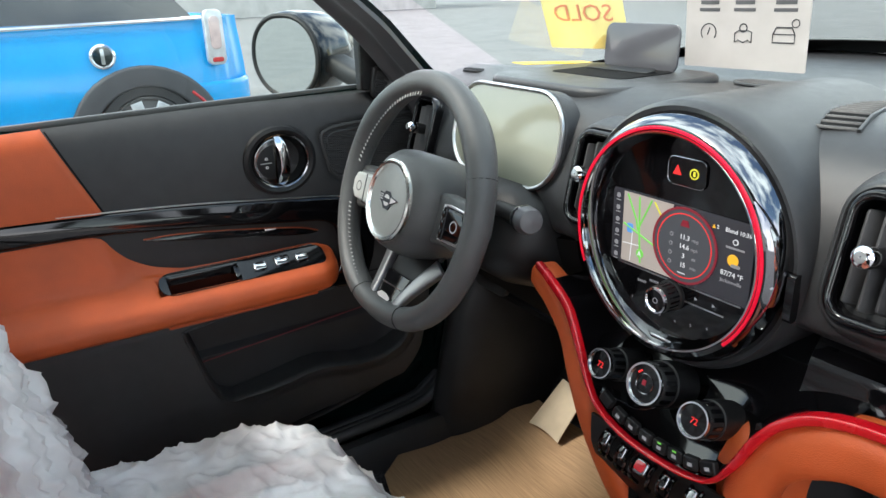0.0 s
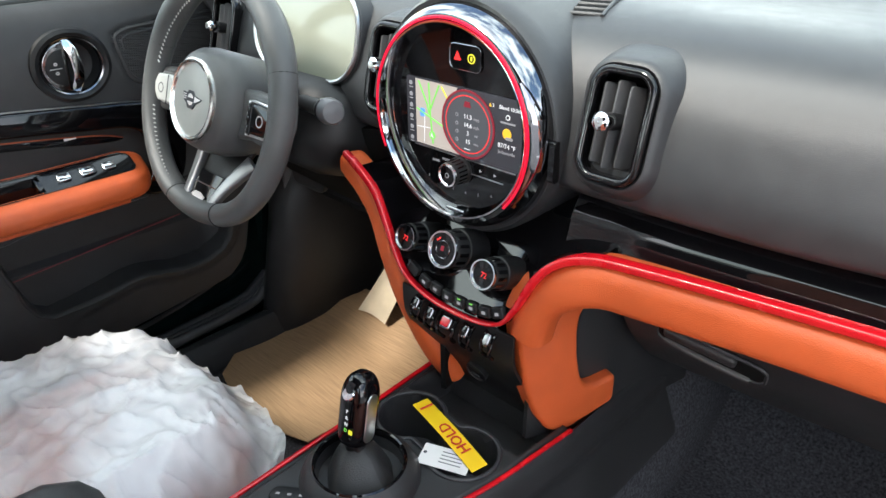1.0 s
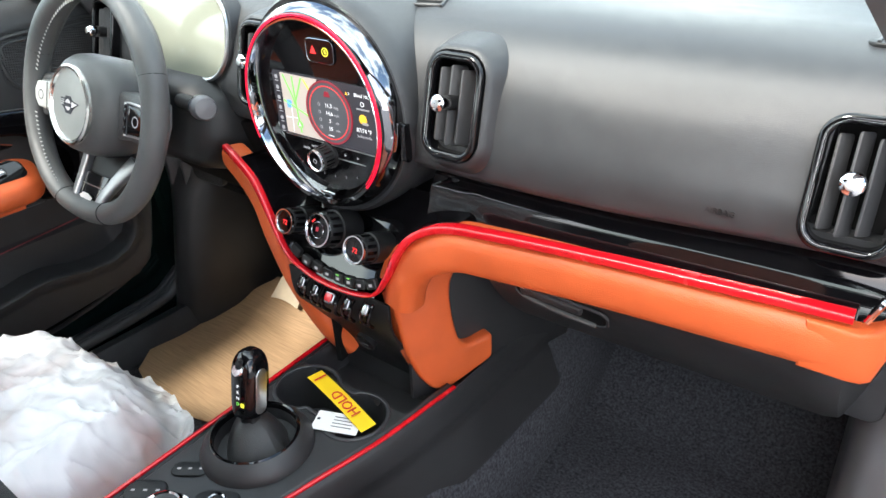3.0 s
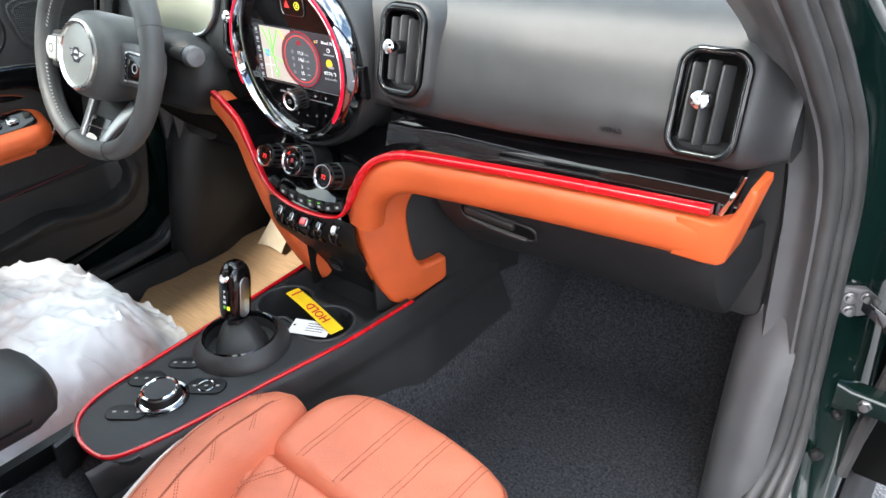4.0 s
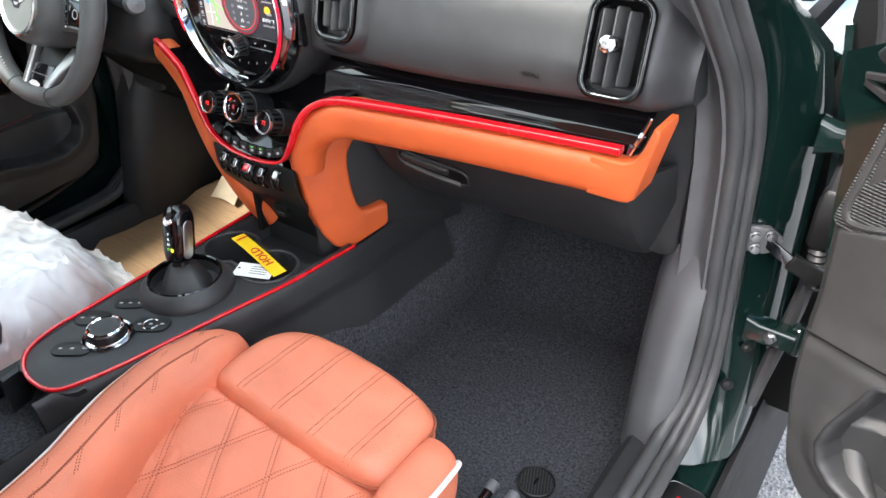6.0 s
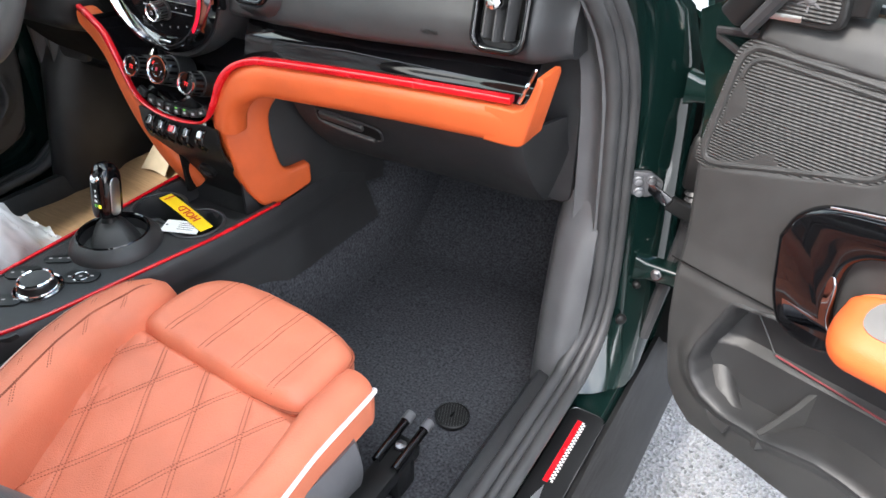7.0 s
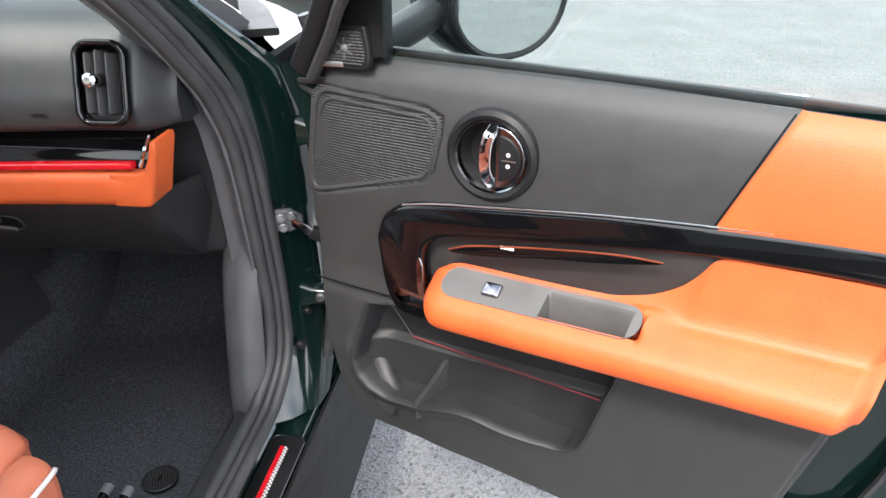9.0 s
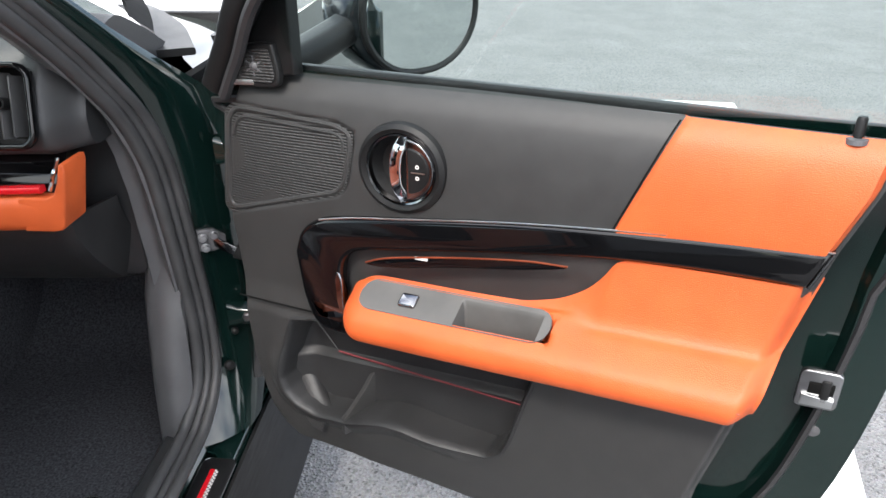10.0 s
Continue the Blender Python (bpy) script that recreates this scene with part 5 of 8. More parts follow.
# pedals
ped = thing("foot_rest", "black plastic footrest on the bulkhead side", "footrest", at=(-0.62, 0.45, 0.35))
part("pad", prism(rrect(0.07, 0.2, 0.02), 0.015, frame_at((-0.60, 0.44, 0.44), (1, 0, 0), (0, 0.6, 0.8)), 0.005), HARD, ped)
for i in range(6):
    part("rib", box((0.055, 0.006, 0.004), frame_at((-0.60, 0.44, 0.44), (1, 0, 0), (0, 0.6, 0.8)) @ Matrix.Translation((0, -0.075 + 0.03 * i, 0.016)), 0.001), SOFT, ped)
for x, nm, w, h in ((-0.42, "brake_pedal", 0.075, 0.06), (-0.27, "accelerator_pedal", 0.05, 0.17)):
    pd = thing(nm, "black rubber-faced " + nm.replace("_", " ") + " hanging over the carpet", "pedal", at=(x, 0.36, 0.42))
    PMx = frame_at((x, 0.36, 0.48), (1, 0, 0), (0, 0.45, 0.89))
    part("pad", prism(rrect(w, h, 0.01), 0.01, PMx, 0.003), RUBBER, pd)
    part("arm", tube([(x, 0.37, 0.49), (x, 0.44, 0.60), (x, 0.46, 0.72)], 0.008, 8), HARD, pd)

# ---------------------------------------------------------------- centre console
con = thing("centre_console", "black centre console edged with red piping", "console", at=(0.03, -0.2, 0.35))
LE = ((-0.475, -0.026), (-0.467, -0.046), (-0.45, -0.058), (-0.40, -0.066), (-0.30, -0.071), (-0.15, -0.076), (0.05, -0.086))
RI = ((-0.475, 0.060), (-0.467, 0.075), (-0.45, 0.083), (-0.38, 0.097), (-0.25, 0.121), (-0.10, 0.150), (0.05, 0.165))


def cupdrop(x, y):
    d = 0.0
    # two cups that run into one another
    for cx, cy, r in ((-0.020, -0.080, 0.047), (0.084, -0.085, 0.047), (0.03, -0.085, 0.033)):
        q = math.hypot(x - cx, y - cy)
        d = max(d, (0.085 if r > 0.04 else 0.06) * (1 - sstep(r - 0.004, r + 0.001, q)))
    # sloping tray wall towards the stack
    q = max(abs(x - 0.037 - 0.1 * y) - 0.108, abs(y - 0.005) - 0.045)
    d = max(d, 0.05 * (1 - sstep(-0.010, 0.0, q)))
    return d


def contop(u, v):
    y = -0.475 + 0.525 * v
    a, b = curve1(LE, y) + 0.003, curve1(RI, y) - 0.003
    x = a + (b - a) * u
    e = min(u, 1 - u) * (b - a)
    return (x, y, 0.600 - 0.006 * (1 - sstep(0, 0.008, e)) - cupdrop(x, y))


part("top_panel", grid(contop, 120, 220), DARKTRIM, con, "satin black console top with two cup holders")
for edge, sg in ((LE, -1), (RI, 1)):
    def side(u, v):
        y = -0.50 + 0.80 * u
        x = curve1(edge, max(y, -0.475))
        prof = ((0, 0.0, 0.598), (0.12, 0.006, 0.592), (0.45, 0.016, 0.548), (0.5, 0.013, 0.543), (1.0, 0.045, 0.46))
        dx = curve1([(p[0], p[1]) for p in prof], v)
        z = curve1([(p[0], p[2]) for p in prof], v)
        return (x + sg * dx, y, z)
    part("side_panel", grid(side, 30, 14, 0.006), DARKTRIM, con, "dark grey console side")
redpath = [(curve1(LE, y), y, 0.6015) for y in (0.045, -0.05, -0.15, -0.25, -0.34, -0.40)] + [(-0.052, -0.440, 0.6015), (-0.030, -0.462, 0.601), (0.005, -0.475, 0.60), (0.045, -0.475, 0.60), (0.068, -0.463, 0.601), (0.082, -0.435, 0.6015)] + [(curve1(RI, y), y, 0.6015) for y in (-0.38, -0.30, -0.20, -0.10, 0.0, 0.048)]
part("red_piping", sweep(bmesh.new(), cat(redpath, 6), rrect(0.0065, 0.005, 0.002, 2), up=(0, 0, 1)), RED, con, "glossy red edge piping")
# rounded rear face under the piping
def conrear(u, v):
    a = math.pi * u
    return (0.02 - 0.072 * math.cos(a), -0.44 - 0.036 * math.sin(a) ** 0.8 + 0.02 * v, 0.598 - 0.05 * v)
part("rear_face", grid(conrear, 20, 6, 0.004), DARKTRIM, con)
def rail(u, v):
    y = -0.44 - 0.75 * u
    return (0.105 + 0.055 * v, y, 0.575 - 0.11 * v + 0.01 * math.sin(v * 3))
part("rear_rail", grid(rail, 10, 8, 0.012), HARD, con, "lower black console rail")
part("rear_rail", grid(lambda u, v: (-rail(u, v)[0] + 0.03, rail(u, v)[1], rail(u, v)[2]), 10, 8, 0.012), HARD, con)
part("rear_tray", box((0.20, 0.7, 0.02), Matrix.Translation((0.02, -0.8, 0.50)), 0.004), INKBLACK, con)
# rim of the cup holders, one figure of eight
eight = []
for cx, cy, a0, a1 in ((-0.020, -0.080, 42, 318), (0.084, -0.085, 222, 498)):
    eight += [(cx + 0.0495 * math.cos(radians(a0 + (a1 - a0) * k / 24)), cy + 0.0495 * math.sin(radians(a0 + (a1 - a0) * k / 24)), 0.6005) for k in range(25)]
part("cup_rim", sweep(bmesh.new(), cat(eight, 2, True), rrect(0.006, 0.005, 0.002, 3), closed=True), RUBBER, con, "raised figure-of-eight cup holder rim")
# selector boot ring
BM = Matrix.Translation((0.016, -0.205, 0.6))
bt = part("selector_collar", lathe([(0.078, -0.004), (0.078, 0.003), (0.074, 0.012), (0.066, 0.022), (0.060, 0.026), (0.0575, 0.024), (0.056, 0.012), (0.055, -0.002)], BM, 56), DARKTRIM, con, "raised black collar round the gear selector")
part("collar_ring", lathe([(0.0612, 0.0255), (0.0595, 0.0278), (0.0572, 0.0262), (0.0562, 0.018)], BM, 56), GLOSS, bt)
def boot(u, v):
    a = 2 * math.pi * u
    r = 0.030 * (1 - v) ** 0.7 + 0.015
    w = 1 + 0.06 * math.sin(4 * a + 1)
    return (0.016 - 0.012 * v + r * w * math.cos(a) * (1.0 if v < 0.9 else 0.9), -0.205 + 0.006 * v + r * w * math.sin(a), 0.598 + 0.044 * v ** 0.9)
part("boot", grid(boot, 32, 10), GAITER, bt, "black leather gaiter")

sel = thing("gear_selector", "gloss black gear selector with chrome top and markings", "gear lever", at=(0.008, -0.2, 0.63))
sa, sb = V((0.006, -0.200, 0.640)), V((-0.012, -0.180, 0.735))
d = (sb - sa).normalized()
SX = V((0.985, 0.16, 0)).normalized()
SMx = frame_at(sa, SX, d.cross(SX))
part("stem", loft(bmesh.new(), [[SMx @ V((a, b, h)) for a, b in rrect(0.030 * k, 0.024 * k, 0.006, 3)] for k, h in ((1.05, -0.035), (0.85, -0.01), (0.75, 0.02))]), HARD, sel)
prof = [(0.62, 0.6, 0.010)] + [(1 - 0.10 * (1 - t) ** 2, 1 - 0.12 * (1 - t) ** 2, 0.012 + 0.02 * t) for t in (0.0, 0.4, 1.0)] + [(1.0, 1.0, 0.06)] + [(math.cos(radians(a)) ** 0.7, math.cos(radians(a)) ** 0.7, 0.072 + 0.034 * math.sin(radians(a))) for a in (0, 15, 30, 45, 58, 68, 76, 82, 86)]
bm = loft(bmesh.new(), [[SMx @ V((a, b - 0.002, h)) for a, b in rrect(0.041 * k, 0.048 * q, 0.0165 * k, 6)] for k, q, h in prof])
bmesh.ops.recalc_face_normals(bm, faces=bm.faces)
kb = part("knob", bm, GLOSS, sel, "gloss black knob", None, 60)
for sgn in (-1, 1):
    SB = SMx @ Matrix(((0, 0, sgn, sgn * 0.0192), (sgn, 0, 0, -0.003), (0, 1, 0, 0.049), (0, 0, 0, 1)))
    part("side_blade", prism(rrect(0.020, 0.066, 0.0095, 6), 0.0022, SB, 0.001), SATIN, kb, "chrome side blade")
part("release_button", lathe([(0.0095, 0), (0.0092, 0.003), (0.0075, 0.0042), (0.0001, 0.0036)], SMx @ Matrix.Translation((-0.001, -0.0215, 0.082)) @ Matrix.Rotation(radians(66), 4, "X"), 28), CHROME, kb)
for i, ch in enumerate("PRND"):
    part("mark", letters(ch, 0.0068, SMx @ Matrix.Translation((0.001, -0.0264, 0.060 - 0.0085 * i)) @ Matrix.Rotation(radians(90), 4, "X"), 0.0002), G_WHITE if ch != "D" else G_GREEN, kb)
part("active_mark", prism(rrect(0.006, 0.006, 0.001), 0.0005, SMx @ Matrix.Translation((0.009, -0.0264, 0.0345)) @ Matrix.Rotation(radians(90), 4, "X")), G_YEL, kb)

# rotary controller and its keys
rc = thing("rotary_controller", "round menu controller with chrome ring and key pads", "controller", at=(0.02, -0.356, 0.6))
KM = Matrix.Translation((0.020, -0.356, 0.600))
part("base_ring", lathe([(0.039, 0), (0.0385, 0.003), (0.0365, 0.0045), (0.0335, 0.003), (0.030, 0.004)], KM, 44), DARKCHROME, rc)
part("ring_edge", lathe([(0.0318, 0.0036), (0.0312, 0.0052), (0.0300, 0.0056), (0.0292, 0.004)], KM, 44), CHROME, rc)
kb = part("knob", lathe([(0.0285, 0.002), (0.0275, 0.016), (0.0255, 0.019)], KM, 44), HARD, rc)
part("knob_rim", lathe([(0.0275, 0.015), (0.0272, 0.0195), (0.0245, 0.021), (0.0225, 0.0195)], KM, 44), CHROME, kb)
part("knob_top", lathe([(0.0226, 0.0195), (0.0001, 0.0205)], KM, 40), SOFTG, kb)
for (cx, cy, w, h, rot) in ((-0.038, -0.345, 0.055, 0.034, 35), (0.052, -0.302, 0.06, 0.034, 35), (0.004, -0.405, 0.06, 0.03, 35), (-0.022, -0.288, 0.05, 0.024, 35)):
    rotM = Matrix.Translation((cx, cy, 0.6005)) @ Matrix.Rotation(radians(rot), 4, "Z")
    kp = part("key_pad", prism(rrect(w, h, h * 0.48, 6), 0.0022, rotM, 0.001), HARD, rc)
    part("pad_edge", sweep(bmesh.new(), [rotM @ V((a, b, 0.001)) for a, b in rrect(w, h, h * 0.48, 6)], circ(0.0008, 5), closed=True), INKBLACK, kp)
    for sx in (-0.3, 0.0, 0.3):
        part("key_mark", box((0.005, 0.003, 0.0005), rotM @ Matrix.Translation((sx * w, 0, 0.0024)), 0), G_DIM, kp)
part("four_way_ring", lathe([(0.010, 0.003), (0.012, 0.0038), (0.0135, 0.003)], Matrix.Translation((0.052, -0.302, 0.6)), 28), DARKCHROME, rc)

# armrest behind the console
arm = thing("centre_armrest", "black padded centre armrest between the seats", "armrest", at=(-0.04, -0.65, 0.6))
bm = loft(bmesh.new(), [[(-0.035 + a * k, y, 0.705 + b * q + dz) for a, b in rrect(0.15, 0.085, 0.035, 6)] for y, k, q, dz in ((-0.478, 0.55, 0.5, 0.0), (-0.490, 0.80, 0.8, 0.0), (-0.52, 0.97, 1.0, 0.002), (-0.60, 1.0, 1.0, 0.006), (-0.95, 1.0, 1.0, 0.03))])
bmesh.ops.recalc_face_normals(bm, faces=bm.faces)
part("pad", bm, DARKTRIM, arm)
part("pad_seam", sweep(bmesh.new(), [(-0.035, -0.47, 0.70), (-0.035 + 0.077, -0.53, 0.70), (-0.035 + 0.077, -0.9, 0.725)], circ(0.0015, 5)), INKBLACK, arm)
part("hinge_arm", box((0.05, 0.3, 0.12), Matrix.Translation((-0.035, -0.85, 0.60)), 0.015), HARD, arm)

# ---------------------------------------------------------------- front doors (built closed on the passenger side)
def d_front(z):
    return curve1(((0.435, -0.42), (0.453, -0.31), (0.478, -0.18), (0.492, -0.07), (0.505, 0.045), (0.53, 0.069), (0.56, 0.086), (0.624, 0.099), (0.67, 0.107), (0.76, 0.114), (0.89, 0.123), (1.0, 0.108), (1.07, 0.094), (1.12, 0.085)), z)


def d_rear(z):
    return curve1(((0.40, -0.56), (0.60, -0.585), (0.737, -0.618), (0.784, -0.629), (0.973, -0.676), (1.048, -0.702), (1.11, -0.712)), z)


def d_belt(y):
    return 1.106 + 0.003 * sstep(-0.2, 0.1, y) - 0.008 * sstep(-0.2, -0.7, y)


POCKET = [(0.016, 0.742), (0.030, 0.70), (0.040, 0.665), (0.044, 0.631), (0.036, 0.605), (0.018, 0.585), (-0.014, 0.572), (-0.069, 0.574), (-0.105, 0.585), (-0.135, 0.592), (-0.165, 0.591), (-0.20, 0.584), (-0.25, 0.576), (-0.295, 0.573), (-0.318, 0.588), (-0.330, 0.615), (-0.343, 0.665), (-0.360, 0.735), (-0.30, 0.745), (-0.15, 0.748), (-0.03, 0.750)]


def smooth_poly(poly):
    """Corners rounded by a curve through them and the midpoints."""
    q = [c for i, p in enumerate(poly) for c in (p, ((p[0] + poly[(i + 1) % len(poly)][0]) / 2, (p[1] + poly[(i + 1) % len(poly)][1]) / 2))]
    return [(p.x, p.y) for p in cat([(a, b, 0) for a, b in q], 2, True)]


POCKET_C = smooth_poly(POCKET)


def inside(poly, y, z):
    c, best = False, 9.0
    n = len(poly)
    for i in range(n):
        (a, b), (p, q) = poly[i - 1], poly[i]
        if (b > z) != (q > z) and y < (p - a) * (z - b) / (q - b) + a:
            c = not c
        ex, ez = p - a, q - b
        t = min(max(((y - a) * ex + (z - b) * ez) / (ex * ex + ez * ez), 0), 1)
        best = min(best, math.hypot(y - a - t * ex, z - b - t * ez))
    return best if c else -best


GRILLE = [(0.098, 1.066), (-0.075, 1.056), (-0.101, 1.045), (-0.100, 1.02), (-0.090, 0.970), (-0.075, 0.954), (-0.045, 0.946), (0.120, 0.896)]


def d_x(y, z):
    """Inner face of the door trim: smaller is further into the car."""
    x = curve_s(((0.43, 0.735), (0.5, 0.715), (0.6, 0.702), (0.74, 0.700), (0.76, 0.706), (0.80, 0.712), (0.93, 0.708), (0.99, 0.708), (1.04, 0.712), (1.075, 0.720), (1.092, 0.730), (1.104, 0.743), (1.11, 0.75)), z)
    x += 0.008 * sstep(0.0, 0.13, y) ** 2
    x += 0.003 * sstep(0.006, -0.002, z - 0.757) * sstep(-0.10, -0.05, y)
    s = inside(POCKET_C, y, z) if 0.52 < z < 0.78 and -0.40 < y < 0.09 else -9
    if -0.03 < s < 0.003:
        x -= 0.010 * sstep(-0.03, -0.004, s) * sstep(0.70, 0.64, z) * sstep(-0.30, -0.2, y)
    q = math.hypot(y + 0.17, (z - 1.006) * 1.03)
    if q < 0.07:
        x += 0.030 * (1 - sstep(0.030, 0.049, q))
    g = inside(GRILLE, y, z)
    if g > -0.01:
        x += 0.004 * sstep(-0.002, 0.003, g)
    return x


def d_main(u, v):
    z = 0.435 + (1.104 - 0.435) * v
    y0, y1 = d_front(z), d_rear(z)
    y = y0 + (y1 - y0) * u
    z = z + (d_belt(y) - 1.104) * sstep(0.6, 1.0, v)
    x = d_x(y, z)
    x += 0.02 * (1 - sstep(0, 0.02, u)) + 0.02 * (1 - sstep(0, 0.02, 1 - u)) + 0.02 * (1 - sstep(0, 0.03, v))
    return (x, y, z)


def split_y(z):
    return -0.436 - 0.055 * (z - 0.96) / 0.14


STRIP_T = [(-0.012, 0.868), (-0.022, 0.90), (-0.05, 0.92), (-0.10, 0.93), (-0.17, 0.939), (-0.316, 0.957), (-0.447, 0.968), (-0.56, 0.975), (-0.672, 0.979)]
STRIP_B = [(-0.655, 0.935), (-0.56, 0.936), (-0.46, 0.932), (-0.38, 0.924), (-0.28, 0.911), (-0.18, 0.896), (-0.12, 0.887), (-0.096, 0.876), (-0.086, 0.856), (-0.088, 0.81), (-0.098, 0.79), (-0.125, 0.775), (-0.10, 0.757), (-0.07, 0.757), (-0.045, 0.768), (-0.028, 0.80), (-0.018, 0.84)]


def arm_pt(y, s):
    """Armrest skin: s from the top inner edge (0) over the nose to the underside (1)."""
    r = sstep(-0.36, -0.47, y)
    lift = 0.003 * sstep(-0.2, -0.6, y)
    back = curve_s(((-0.66, 0.934), (-0.46, 0.932), (-0.436, 0.926), (-0.427, 0.906), (-0.413, 0.885), (-0.39, 0.866), (-0.369, 0.856), (-0.33, 0.847), (-0.1, 0.844)), y)
    top = [(0.706 + 0.004 * (1 - r), back), (0.700, back - 0.01 - 0.03 * r), (0.690, 0.846 + lift), (0.672, 0.834 + lift), (0.652, 0.822 + lift), (0.640, 0.813 + lift), (0.635, 0.803 + lift), (0.634, 0.793 + lift), (0.640, 0.781 + lift), (0.66, 0.776 + lift), (0.70, 0.775 + lift)]
    k = s * (len(top) - 1)
    i = min(int(k), len(top) - 2)
    t = k - i
    p0, p1, p2, p3 = V(top[max(i - 1, 0)]), V(top[i]), V(top[i + 1]), V(top[min(i + 2, len(top) - 1)])
    q = 0.5 * (2 * p1 + (p2 - p0) * t + (2 * p0 - 5 * p1 + 4 * p2 - p3) * t * t + (3 * p1 - p0 - 3 * p2 + p3) * t ** 3)
    return q.x, q.y


def plate_drop(y, x):
    q = max(abs(y + 0.322) - 0.054, abs(x - 0.668) - 0.0165)
    return 0.058 * (1 - sstep(-0.007, 0.0, q))


def dense(poly, n=6):
    """Points added along the sides, so that a curve keeps to them."""
    return [tuple(V(poly[i]).lerp(V(poly[(i + 1) % len(poly)]), k / n)) for i in range(len(poly)) for k in range(n)]


def rake(x, y, z):
    """The passenger door's rising waist line and its taper towards the rear."""
    w = 1 - 0.236 * y + 0.0241 * z
    return (x, (1.2207 * y - 0.0156 * z + 0.043) / w, (-0.3094 * y + 1.1139 * z - 0.1188) / w)


def build_door(M, name, label):
    d = thing(name, label, "car door", kind="")
    d.matrix_world = M if M.determinant() > 0 else Matrix()
    d.location = M @ V((0.8, -0.3, 0.7))
    d.rotation_euler = (0, 0, 0)
    opened = M.determinant() > 0
    def P(n, b, m, p=d, lab="", sharp=38):
        for v in b.verts:
            v.co = rake(*v.co) if opened else (v.co.x, 1.087 * v.co.y, v.co.z)
        return part(n, b, m, p, lab, M, sharp)
    tb = grid(d_main, 300 if opened else 150, 240 if opened else 120)
    drop = [f for f in tb.faces if 0.55 < f.calc_center_median().z < 0.77 and -0.39 < f.calc_center_median().y < 0.07 and inside(POCKET_C, f.calc_center_median().y, f.calc_center_median().z) > 0.0005]
    bmesh.ops.delete(tb, geom=drop, context="FACES")
    trim = P("trim_panel", tb, SOFTG, d, "dark grey moulded door trim with map pocket", 60)
    def ring(ins, dx):
        return [(d_x(y0, z0) + dx, y, z) for (y, z), (y0, z0) in zip(offset(POCKET_C, ins), POCKET_C)]
    sgn = 1 if sum(POCKET_C[i - 1][0] * q[1] - q[0] * POCKET_C[i - 1][1] for i, q in enumerate(POCKET_C)) > 0 else -1
    pk = loft(bmesh.new(), [ring(-0.005 * sgn, 0.004), ring(-0.003 * sgn, -0.0015), ring(0.0, -0.002), ring(0.003 * sgn, 0.002), ring(0.005 * sgn, 0.012), ring(0.007 * sgn, 0.045), ring(0.010 * sgn, 0.066)], True, False)
    bmesh.ops.recalc_face_normals(pk, faces=pk.faces)
    # hollow is coloured darker than the door trim to deepen its shade
    pocket = P("map_pocket", pk, DARKTRIM, d, "moulded map pocket", 60)
    back = grid(lambda u, v: (0.760 - 0.012 * sstep(0.55, 0.5, v) - 0.022 * sstep(0.12, 0.02, u), 0.06 - 0.44 * u, 0.55 + 0.21 * v), 40, 60)
    P("pocket_back", back, DARKTRIM, pocket)
    # bottle holder: a curved rib and a divider standing in the pocket
    if opened:
        def rib(u, v):
            p = V((0.752, 0.026, 0.628)).lerp(V((0.722, -0.036, 0.578)), u) - V((0.006, 0, 0.016)) * math.sin(math.pi * u)
            w = 2 * v - 1
            return (p.x + 0.026 * w, p.y - 0.012 * w, p.z - 0.034 * w * w)
        P("bottle_rib", grid(rib, 16, 10, 0.004), DARKTRIM, pocket)
        fin = Matrix(((-0.901, 0, 0.433, 0.752), (0.433, 0, 0.901, -0.094), (0, 1, 0, 0), (0, 0, 0, 1)))
        P("pocket_divider", prism([(0.0, 0.55), (0.062, 0.55), (0.062, 0.578), (0.05, 0.588), (0.02, 0.622), (0.006, 0.644), (0.0, 0.648)], 0.011, fin, 0.004), SOFTG, pocket)
        P("pocket_crease", sweep(bmesh.new(), [(0.742, 0.010, 0.735), (0.746, -0.012, 0.70), (0.748, -0.030, 0.672)], circ(0.0012, 5), up=(1, 0, 0)), SOFTG, pocket)
    P("trim_seam", sweep(bmesh.new(), [(d_x(y, z) - 0.0006, y, z) for y, z in [(p.x, p.y) for p in cat([(0.113, 0.762, 0), (0.05, 0.7635, 0), (-0.03, 0.762, 0), (-0.065, 0.757, 0), (-0.10, 0.748, 0)], 6)]], circ(0.0013, 6), up=(1, 0, 0)), INKBLACK, trim)
    # orange upper quarter
    def upper(u, v):
        z = 0.962 + (1.104 - 0.962) * v
        a, b = split_y(z), d_rear(z) + 0.002
        y = a + (b - a) * u
        zz = z + (d_belt(y) - 1.104) * sstep(0.0, 1.0, v)
        return (d_x(y, zz) - 0.004 + 0.006 * (1 - sstep(0, 0.02, u)) + 0.03 * sstep(0.96, 1.0, u), y, zz)
    P("upper_leather", grid(upper, 40, 24, 0.003), ORANGE, d, "orange leather upper panel", 60)
    P("upper_seam", sweep(bmesh.new(), [(d_x(split_y(z), z) - 0.001, split_y(z), z) for z in [0.962 + 0.135 * k / 12 for k in range(13)]], circ(0.0011, 6), up=(0, 1, 0)), INKBLACK, trim)
    # gloss strip with its hooked front end
    poly = [(p.x, p.y) for p in cat([(a, b, 0) for a, b in STRIP_T], 4)] + [(p.x, p.y) for p in cat([(a, b, 0) for a, b in STRIP_B], 4)]
    LEAN = 0.13
    F = Matrix(((0, LEAN, -1, 0.709 - 0.9 * LEAN), (1, 0, 0, 0), (0, 1, 0, 0), (0, 0, 0, 1)))
    st = P("decor_strip", prism(poly, 0.016, F, 0.007), GLOSS, d, "gloss black decor strip with hooked front")
